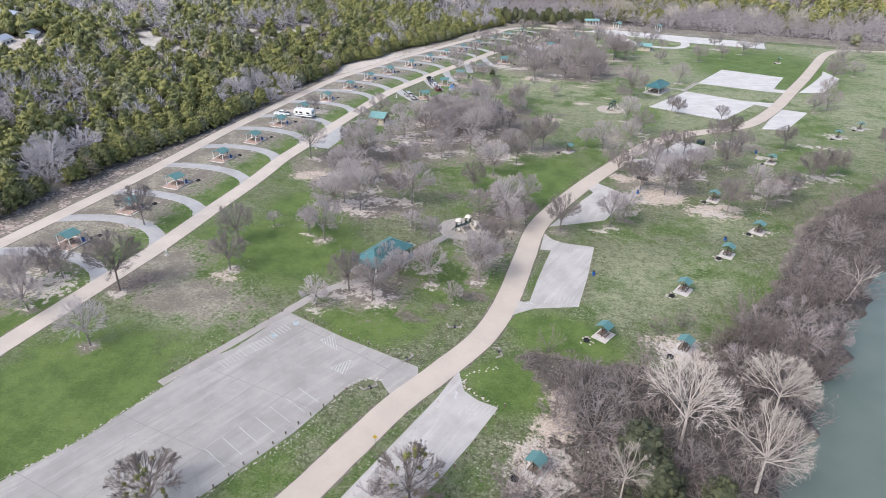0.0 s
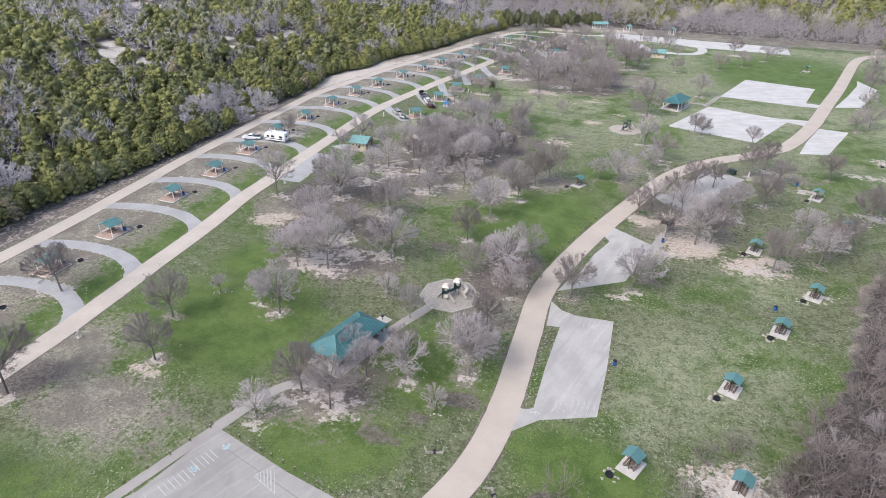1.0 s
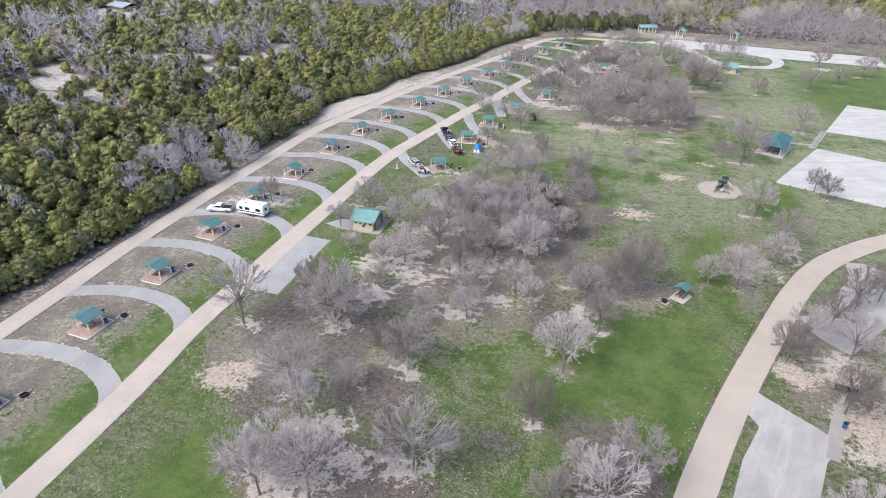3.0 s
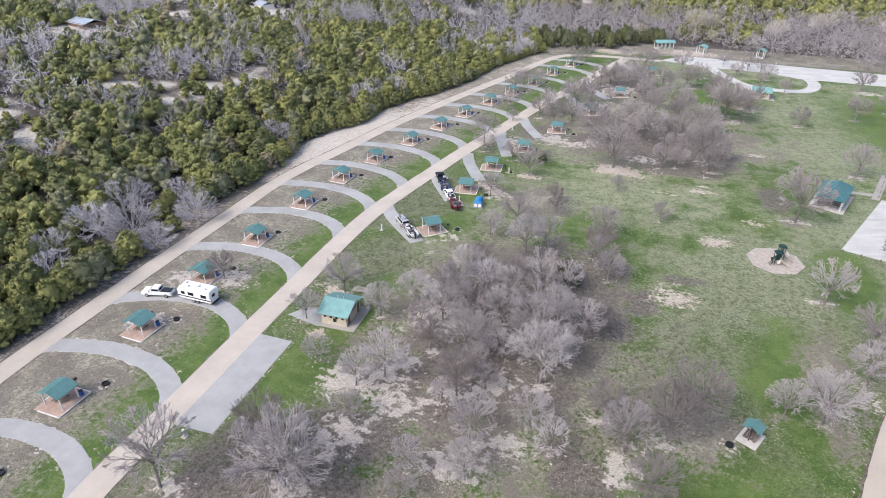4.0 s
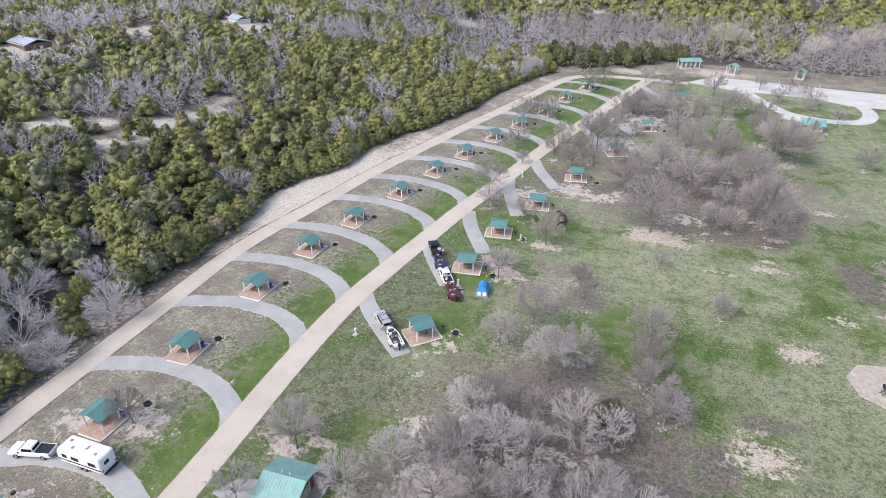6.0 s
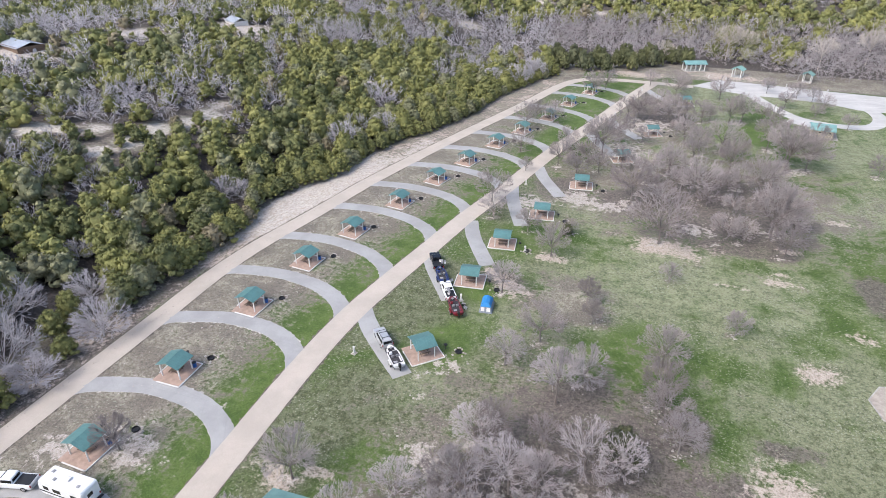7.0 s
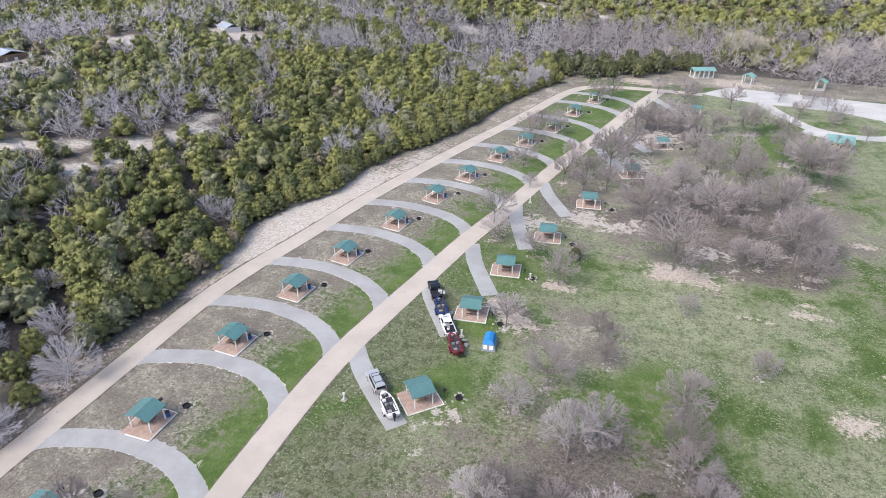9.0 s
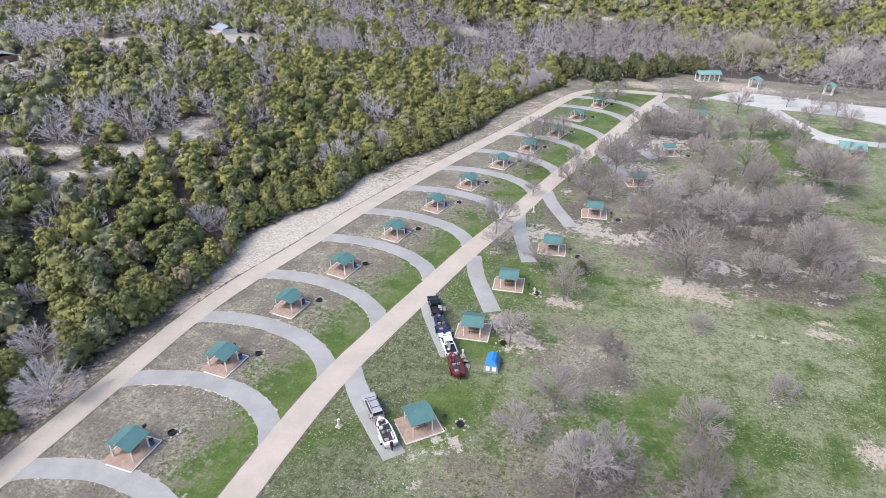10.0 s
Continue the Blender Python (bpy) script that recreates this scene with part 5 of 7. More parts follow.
for v, t in JN[:2]:
    ob = thing("juniper_tree", "dark green juniper in the row beyond the campground", "tree", "junipers beyond the campground")
    tri_object("trunk", *tubes([(0, 0, -0.3, 0, 0, 2.5, 0.16, 0.1)], 5), BARK, ob)
    tri_object("crown", v, t, ROW_GREEN, ob)
    dark.append(ob)
for i in range(24):
    px, py = -106 + 2.5 * i, 431 + 9 * math.sin(i * 1.7) * 0.4 + max(0, 14 - abs(i - 19) * 3) + (8 if i > 10 else 0)
    s = rng.uniform(0.8, 1.2)
    if -60 < px < -33:
        py = max(py, 454)
    ob = copy_thing(dark[i % 2], pose(px, py, 0, 0, 0, 50 * i)) if i > 1 else dark[i]
    ob.matrix_basis = pose(px, py, 0, 0, 0, 50 * i)
    ob.scale = (s, s, s * 1.4)


# ---- camp shelters ----
def gable_roof(bm, w, l, z0, z1, t=0.07, seams=9):
    """One folded sheet with standing seams, the ridge along y."""
    ys = [(-l / 2, 0.0)]
    for i in range(seams):
        y = -l / 2 + l * (i + 0.5) / seams
        ys += [(y - 0.022, 0.0), (y - 0.022, 0.032), (y + 0.022, 0.032), (y + 0.022, 0.0)]
    ys.append((l / 2, 0.0))
    up = [[bm.verts.new((x, y, z + e)) for y, e in ys] for x, z in ((-w / 2, z0), (0, z1), (w / 2, z0))]
    lo = [[bm.verts.new((x, y, z - t)) for y in (-l / 2, l / 2)] for x, z in ((-w / 2, z0), (0, z1), (w / 2, z0))]
    for a, b in zip(up, up[1:]):
        for i in range(len(ys) - 1):
            bm.faces.new((a[i], b[i], b[i + 1], a[i + 1]))
    for a, b in zip(lo, lo[1:]):
        bm.faces.new((a[1], b[1], b[0], a[0]))
    for k, j in ((0, 0), (-1, 1)):
        for i in range(2):
            bm.faces.new((up[i][k], lo[i][j], lo[i + 1][j], up[i + 1][k]))
    for i in (0, 2):
        bm.faces.new((*up[i], lo[i][1], lo[i][0]))
    bmesh.ops.recalc_face_normals(bm, faces=bm.faces[:])
    return bm


def hoop(bm, r0, r1, h, n=16):
    """A short open pipe standing on the ground."""
    rows = [[bm.verts.new((r * math.cos(2 * math.pi * i / n), r * math.sin(2 * math.pi * i / n), z)) for i in range(n)] for r, z in ((r1, 0), (r1, h), (r0, h), (r0, 0.02))]
    for a, b in zip(rows, rows[1:]):
        for i in range(n):
            bm.faces.new((a[i], a[(i + 1) % n], b[(i + 1) % n], b[i]))
    bmesh.ops.recalc_face_normals(bm, faces=bm.faces[:])
    return bm


def picnic_table(label="weathered wooden picnic table with two benches", scale=1.0):
    ob = thing("picnic_table", label, "table", "picnic tables")
    for y in (-0.3, -0.1, 0.1, 0.3):
        part("plank", box(bmesh.new(), 0, y, 0.72, 1.9, 0.18, 0.045), WOOD, ob)
    for s in (-1, 1):
        part("bench", box(bmesh.new(), 0, s * 0.72, 0.43, 1.9, 0.26, 0.045), WOOD, ob)
        bm = bmesh.new()
        rod(bm, (s * 0.65, -0.75, 0), (s * 0.65, 0.25, 0.72), 0.035, 6)
        rod(bm, (s * 0.65, 0.75, 0), (s * 0.65, -0.25, 0.72), 0.035, 6)
        rod(bm, (s * 0.65, -0.75, 0.42), (s * 0.65, 0.75, 0.42), 0.03, 6)
        part("leg_frame", bm, DARK, ob)
    return ob


def camp_shelter():
    ob = thing("camp_shelter", "teal metal gable shelter on white posts over a pink paver pad", "shelter", "camp shelters")
    part("pad", box(bmesh.new(), 0, 0, -0.05, 4.9, 5.5, 0.13), PAD, ob, "pink paver pad")
    for x, y, sx, sy in ((2.5, 0, 0.16, 5.7), (-2.5, 0.9, 0.16, 3.9), (0.4, -2.82, 4.0, 0.16), (0, 2.82, 5.1, 0.16)):
        part("border_timber", box(bmesh.new(), x, y, 0.0, sx, sy, 0.17, bevel=0.02), WHITE, ob, "white-painted border timber")
    for x in (-1.65, 1.65):
        for y in (-1.4, 1.4):
            part("post", box(bmesh.new(), x, y, 0.05, 0.17, 0.17, 2.5, bevel=0.015), WHITE, ob, "white steel post")
        part("beam", box(bmesh.new(), x, 0, 2.4, 0.14, 3.5, 0.16), WHITE, ob)
    part("roof", gable_roof(bmesh.new(), 4.1, 3.7, 2.45, 3.2), ROOF, ob, "teal standing-seam metal roof")
    return ob


def fire_ring():
    ob = thing("fire_ring", "blackened steel fire ring on a patch of pale stones", "fire pit", "fire rings")
    part("ring", hoop(bmesh.new(), 0.5, 0.55, 0.26), DARK, ob)
    bm = bmesh.new()
    bmesh.ops.create_circle(bm, cap_ends=True, segments=14, radius=0.5, matrix=pose(0, 0, 0.06))
    part("ash", bm, DARK, ob, "dark ash")
    rng = random.Random(4)
    for i in range(11):
        a, r = rng.uniform(0, 6.28), rng.uniform(0.75, 1.25)
        part("stone", stone(rng, 0.22), ROCK, ob).matrix_basis = pose(r * math.cos(a), r * math.sin(a), 0.03, 0, 0, rng.uniform(0, 360))
    return ob


def stone(rng, size):
    bm = bmesh.new()
    bmesh.ops.create_icosphere(bm, subdivisions=1, radius=size)
    for v in bm.verts:
        v.co *= rng.uniform(0.7, 1.3)
        v.co.z *= 0.55
    return bm


def grill():
    ob = thing("park_grill", "black steel park grill on a single post", "grill", "park grills")
    part("post", rod(bmesh.new(), (0, 0, -0.1), (0, 0, 0.8), 0.05, 6), DARK, ob)
    part("firebox", box(bmesh.new(), 0, 0, 0.8, 0.55, 0.42, 0.25, bevel=0.03), DARK, ob)
    part("grate", box(bmesh.new(), 0.1, 0, 1.06, 0.42, 0.4, 0.025), DARK, ob)
    return ob


def barrel():
    ob = thing("trash_barrel", "blue trash barrel standing beside the pad", "trash can", "trash barrels")
    part("body", rod(bmesh.new(), (0, 0, 0), (0, 0, 0.86), 0.3, 14), BLUE, ob)
    part("rim", rod(bmesh.new(), (0, 0, 0.84), (0, 0, 0.9), 0.33, 14), DARK, ob)
    part("hoop", rod(bmesh.new(), (0, 0, 0.42), (0, 0, 0.46), 0.315, 14), BLUE, ob)
    return ob


def hydrant():
    ob = thing("water_post", "white water spigot post on a stone footing", "water post", "water posts")
    part("post", box(bmesh.new(), 0, 0, 0, 0.28, 0.28, 1.25, bevel=0.03), WHITE, ob)
    part("cap", box(bmesh.new(), 0, 0, 1.25, 0.36, 0.36, 0.08, bevel=0.02), WHITE, ob)
    part("tap", rod(bmesh.new(), (0.1, 0, 0.8), (0.34, 0, 0.72), 0.035, 6), DARK, ob)
    part("footing", box(bmesh.new(), 0, 0, -0.05, 0.9, 0.8, 0.13, 12, bevel=0.03), ROCK, ob)
    return ob


def placed(made, m, first=[]):
    """The first one of a kind takes its place; the others are copies."""
    if made.name not in first:
        first.append(made.name)
        made.matrix_basis = m
        return made
    return copy_thing(made, m)


SHELTER, TABLE, RING, GRILL, BARREL, TAP = camp_shelter(), picnic_table(), fire_ring(), grill(), barrel(), hydrant()
WEST_SITES = [(-114.6, 90), (-115.3, 108.4), (-115.8, 124.9), (-116.6, 145.3), (-117.2, 162.5), (-118.9, 180.2), (-119.7, 197.2), (-119.4, 213.9), (-119.2, 233), (-117.9, 249.8), (-115.2, 264.7), (-111.4, 281.5), (-108, 297.6), (-104.5, 312.4), (-100.6, 328.6), (-96.2, 342.8), (-91.2, 359), (-87.6, 377.3), (-82.8, 395)]
rng = random.Random(9)
for i, (x, y) in enumerate(WEST_SITES):
    turn = 0 if y < 238 else -14 * min(1, (y - 238) / 58)
    m = pose(x, y, 0, 0, 0, turn + rng.uniform(-2, 2))
    placed(SHELTER, m)
    placed(TABLE, m @ pose(-0.2, 0.1, 0.08, 0, 0, 90 + rng.uniform(-8, 8)))
    placed(BARREL, m @ pose(1.75, 1.9, 0.08))
    placed(RING, m @ pose(3.1 + rng.uniform(-0.3, 0.6), 4.6 + rng.uniform(-0.8, 0.8), 0, 0, 0, 40 * i))
    placed(GRILL, m @ pose(-0.9 + rng.uniform(-0.3, 0.3), 3.6, 0, 0, 0, 70))
EAST_SITES = [(-85.3, 231.4, 0), (-84.7, 254.6, 1), (-82.8, 270.9, 2), (-77.8, 287.1, 3), (-71.9, 307, 4), (-64.2, 329, 5), (-57.8, 354, 6), (-48.9, 391.3, 7)]
for x, y, k in EAST_SITES:
    x0, y0, x1, y1 = SLIPS[k]
    turn = math.degrees(math.atan2(y1 - y0, x1 - x0))
    turn = turn if k < 1 else -82 if k < 5 else -68
    m = pose(x, y, 0, 0, 0, turn)
    placed(SHELTER, m)
    placed(TABLE, m @ pose(0.1, 0.1, 0.08, 0, 0, 90))
    placed(GRILL, m @ pose(0.6, 3.8, 0, 0, 0, 20))
    placed(RING, m @ pose(2.2, 5.4, 0, 0, 0, 30))
for x, y in ((-91.8, 93.3), (-95.5, 163.2), (-95.7, 227.5), (-77.5, 269.3), (-85.4, 303.1), (-70.5, 369.7), (-64.5, 404), (-84.3, 247.8)):
    placed(TAP, pose(x, y, 0, 0, 0, 20 * x))


# ---- table shelters of the picnic ground ----
def table_shelter():
    ob = thing("table_shelter", "small teal gable roof on dark posts over a pale slab", "shelter", "table shelters")
    part("slab", box(bmesh.new(), 0, 0, -0.06, 2.8, 3.6, 0.15, bevel=0.02), SLAB, ob, "pale concrete slab")
    for y in (-0.75, 0.75):
        bm = rod(bmesh.new(), (0, y, 0.05), (0, y, 2.55), 0.06, 6)
        for s in (-1, 1):
            rod(bm, (0, y, 1.75), (s * 0.85, y, 2.32), 0.04, 6)
        part("post", bm, DARK, ob, "dark steel post with braces")
    part("roof", gable_roof(bmesh.new(), 2.5, 2.2, 2.22, 2.8, 0.06, 6), ROOF, ob, "teal metal roof")
    return ob


HUT = table_shelter()
HUTS = [(-1.3, 97), (12.1, 97.7), (12, 117.6), (21.1, 136.5), (28.7, 151.2), (19.4, 167.1), (37, 203.2), (40.6, 185.1), (61.4, 238.1), (70.9, 251.9), (-6.6, 63.4), (-22, 190.1), (57.8, 364.7)]
for i, (x, y) in enumerate(HUTS):
    m = pose(x, y, 0, 0, 0, (-24, -20, -21, -19, -22, -18, -24, -20, -15, -20, -17, -26, -20)[i])
    placed(HUT, m)
    placed(TABLE, m @ pose(0, 0, 0.09, 0, 0, 90))
    placed(RING, m @ pose(-1.2 + rng.uniform(-0.5, 0.5), -3.0 + rng.uniform(-0.4, 0.3), 0, 0, 0, 50 * i))
for x, y in ((-5.5, 117.5), (21.1, 143.9), (33.6, 211.1)):
    placed(BARREL, pose(x, y, 0))


# ---- pavilions ----
def hip_roof(bm, w, l, z0, z1, ridge):
    c = [(-w / 2, -l / 2, z0), (w / 2, -l / 2, z0), (w / 2, l / 2, z0), (-w / 2, l / 2, z0)]
    lo = [bm.verts.new((x, y, z - 0.12)) for x, y, z in c]
    e = [bm.verts.new(p) for p in c]
    a, b = bm.verts.new((0, -ridge / 2, z1)), bm.verts.new((0, ridge / 2, z1))
    for f in ((e[0], e[1], a), (e[1], e[2], b, a), (e[2], e[3], b), (e[3], e[0], a, b), lo[::-1]):
        bm.faces.new(f)
    for i in range(4):
        bm.faces.new((lo[i], lo[(i + 1) % 4], e[(i + 1) % 4], e[i]))
    bmesh.ops.recalc_face_normals(bm, faces=bm.faces[:])
    return bm


def roof_seams(roof, w, l, z0, z1, ridge):
    n = int(l / 0.6)
    for i in range(n):
        y = -l / 2 + l * (i + 0.5) / n
        f = min(1.0, max(0.0, (l / 2 - abs(y)) / (l / 2 - ridge / 2 + 1e-6)))
        for s in (-1, 1):
            part("seam", rod(bmesh.new(), (s * w / 2, y, z0 + 0.02), (s * w / 2 * (1 - f), y, z0 + (z1 - z0) * f + 0.02), 0.03, 4), ROOF, roof)
    a, b = (0, -ridge / 2, z1 + 0.03), (0, ridge / 2, z1 + 0.03)
    for p, q in (((-w / 2, -l / 2, z0 + 0.03), a), ((w / 2, -l / 2, z0 + 0.03), a), ((w / 2, l / 2, z0 + 0.03), b), ((-w / 2, l / 2, z0 + 0.03), b), (a, b)):
        part("ridge_cap", rod(bmesh.new(), p, q, 0.07, 6), ROOF, roof)


def pavilion(w, l, ridge, label):
    ob = thing("pavilion", label, "pavilion")
    part("floor_slab", box(bmesh.new(), 0, 0, -0.05, w + 0.9, l + 0.9, 0.17, bevel=0.03), SLAB, ob, "pale concrete floor")
    for i in range(4):
        for s in (-1, 1):
            part("post", box(bmesh.new(), s * (w / 2 - 0.5), -l / 2 + 0.5 + (l - 1) * i / 3, 0.1, 0.24, 0.24, 2.65, bevel=0.02), WHITE, ob, "white post")
    for s in (-1, 1):
        part("beam", box(bmesh.new(), s * (w / 2 - 0.5), 0, 2.55, 0.16, l - 0.6, 0.22), WHITE, ob)
    roof = part("roof", hip_roof(bmesh.new(), w, l, 2.8, 4.7, ridge), ROOF_BLUE, ob, "teal hipped metal roof")
    roof_seams(roof, w, l, 2.8, 4.7, ridge)
    return ob


for x, y, turn, w, l in ((-47.6, 106.4, -15.5, 6.7, 12.4), (1.2, 279.2, -20, 6.6, 11.6)):
    p = pavilion(w, l, l - w * 0.95, "open picnic pavilion with a teal hipped metal roof and white posts")
    p.matrix_basis = pose(x, y, 0, 0, 0, turn)
    for i in range(4):
        for s in (-1, 1):
            placed(TABLE, p.matrix_basis @ pose(s * 1.4, -l / 2 + 2 + (l - 4) * i / 3, 0.12, 0, 0, 0))
slab("grill_pad", [(-47.2, 114.9), (-45, 114.1), (-44.2, 116.4), (-46.4, 117.1)], 0.05, SLAB, "pale concrete grill pad beside the pavilion", "slab")
placed(GRILL, pose(-45.7, 115.6, 0.05, 0, 0, 30))


def gable_hall(w, l, bays, label):
    ob = thing("open_hall", label, "pavilion")
    part("floor_slab", box(bmesh.new(), 0, 0, -0.05, w, l, 0.15), SLAB, ob)
    for i in range(bays + 1):
        for s in (-1, 1):
            part("post", box(bmesh.new(), s * (w / 2 - 0.4), -l / 2 + 0.5 + (l - 1) * i / bays, 0.1, 0.3, 0.3, 3.0), WHITE, ob, "white post")
    part("roof", gable_roof(bmesh.new(), w + 0.6, l + 0.6, 3.0, 4.1, 0.1, 16), ROOF_PALE, ob, "pale teal metal roof")
    return ob


gable_hall(4.6, 9, 4, "long open-sided hall with a pale teal roof and white posts").matrix_basis = pose(-46.6, 445.5, 0, 0, 0, -68)
gable_hall(4.2, 4.4, 1, "small open shelter with a teal roof near the wood").matrix_basis = pose(-29.4, 440.3, 0, 0, 0, -20)
gable_hall(3.6, 4, 1, "small open shelter with a teal roof under bare trees").matrix_basis = pose(-3.7, 440.6, 0, 0, 0, -20)
for x, y in ((-40.5, 433.8), (-33.9, 432.4), (-19.5, 430.8), (-12.3, 428.6), (1.4, 425.2)):
    placed(TAP, pose(x, y, 0, 0, 0, x * 9))


def profile(bm, pts, w, inset=0.0, z_in=1e9, bevel=0.06):
    """A side outline (x, z) drawn out to a width; what lies above z_in draws in towards the roof."""
    rows = []
    for s in (-1, 1):
        rows.append([bm.verts.new((x, s * (w / 2 - (inset if z > z_in else 0)), z)) for x, z in pts])
    bm.faces.new(rows[0]), bm.faces.new(rows[1][::-1])
    n = len(pts)
    for i in range(n):
        j = (i + 1) % n
        bm.faces.new((rows[0][i], rows[0][j], rows[1][j], rows[1][i]))
    bmesh.ops.recalc_face_normals(bm, faces=bm.faces[:])
    if bevel:
        bmesh.ops.bevel(bm, geom=bm.edges[:], offset=bevel, segments=2, affect="EDGES")
    return bm


# ---- washrooms ----
def washroom(w, l, over, label, turn=0):
    """A block building, the ridge along x."""
    ob = thing("washroom", label, "building")
    part("apron", box(bmesh.new(), 0.5, 0, -0.05, w + 2.4, l + 1.8, 0.14, bevel=0.02), PATHWAY, ob, "grey concrete apron")
    bm = profile(bmesh.new(), [(-l / 2, 0.05), (l / 2, 0.05), (l / 2, 2.5), (0, 3.62), (-l / 2, 2.5)], w, bevel=0)
    bmesh.ops.rotate(bm, cent=(0, 0, 0), matrix=Matrix.Rotation(radians(90), 3, "Z"), verts=bm.verts[:])
    part("wall", bm, BLOCK, ob, "cream painted block wall")
    bm = gable_roof(bmesh.new(), l + 2 * over, w + 2 * over, 2.45, 3.75, 0.08, 14)
    bmesh.ops.rotate(bm, cent=(0, 0, 0), matrix=Matrix.Rotation(radians(90), 3, "Z"), verts=bm.verts[:])
    part("roof", bm, ROOF_PALE, ob, "faded teal standing-seam roof")
    for y in (-l / 2 + 1.0, l / 2 - 1.0):
        d = part("door", box(bmesh.new(), w / 2 + 0.02, y, 0.1, 0.07, 0.95, 2.05, bevel=0.01), WOOD, ob, "brown steel door")
        part("frame", box(bmesh.new(), w / 2 + 0.005, y, 0.1, 0.06, 1.12, 2.14), WHITE, d)
    for i in range(4):
        part("vent", box(bmesh.new(), -w / 2 + w * (i + 0.6) / 4.2, -l / 2 - 0.01, 1.5, 0.42, 0.08, 0.35), DARK, ob, "dark wall vent")
        part("vent", box(bmesh.new(), w / 2 + 0.01, -0.9 + 0.6 * i, 1.9, 0.08, 0.4, 0.3), DARK, ob, "dark wall vent")
    part("meter_box", box(bmesh.new(), 0.2, -l / 2 - 0.1, 0.9, 0.5, 0.2, 0.6), DARK, ob, "grey meter box")
    for x in (-0.6, 0.5):
        part("roof_vent", rod(bmesh.new(), (x, 0.4, 3.4), (x, 0.4, 4.0), 0.07, 8), WHITE, ob)
    return ob


washroom(4.7, 5.8, 0.6, "cream block washroom with a faded teal metal roof").matrix_basis = pose(-88.6, 195.7, 0, 0, 0, 3)
washroom(5.8, 5.9, 0.65, "cream block washroom with a faded teal metal roof beside the loop").matrix_basis = pose(-8.4, 371.6, 0, 0, 0, -4)
slab("apron_path", [(-97.8, 192.8), (-91.1, 191.6), (-90.6, 197.4), (-95.9, 195.8)], 0.016, GREY, "grey concrete walk to the washroom", "slab")

# ---- playgrounds ----
CREAM = simple("cream_plastic", (0.66, 0.60, 0.50), 0.5, 0, 0.08)
GREEN = simple("dark_green_steel", (0.012, 0.036, 0.028), 0.45)
BED = simple("wood_chip_bed", (0.31, 0.28, 0.245), 0.95, 0, 0.2, 1.5, 0.5)
TAN_BED = simple("tan_wood_chips", (0.400, 0.345, 0.290), 0.95, 0, 0.2, 1.2, 0.3)


def slide(bm, a, b, width=0.75):
    """A trough from a down to b with a run-out."""
    a, b = Vector(a), Vector(b)
    d = Vector((b.x - a.x, b.y - a.y, 0))
    n = Vector((-d.y, d.x, 0)).normalized() * width / 2
    path = [a + d * t + Vector((0, 0, (b.z - a.z) * (1 - (1 - t) ** 1.6))) for t in (0, 0.2, 0.4, 0.6, 0.8, 1.0)]
    rows = []
    for p in path:
        rows.append([bm.verts.new(q) for q in (p + n + Vector((0, 0, 0.28)), p + n * 0.85, p - n * 0.85, p - n + Vector((0, 0, 0.28)))])
    for r, s in zip(rows, rows[1:]):
        for i in range(3):
            bm.faces.new((r[i], r[i + 1], s[i + 1], s[i]))
    bmesh.ops.solidify(bm, geom=bm.faces[:], thickness=0.06)
    return bm


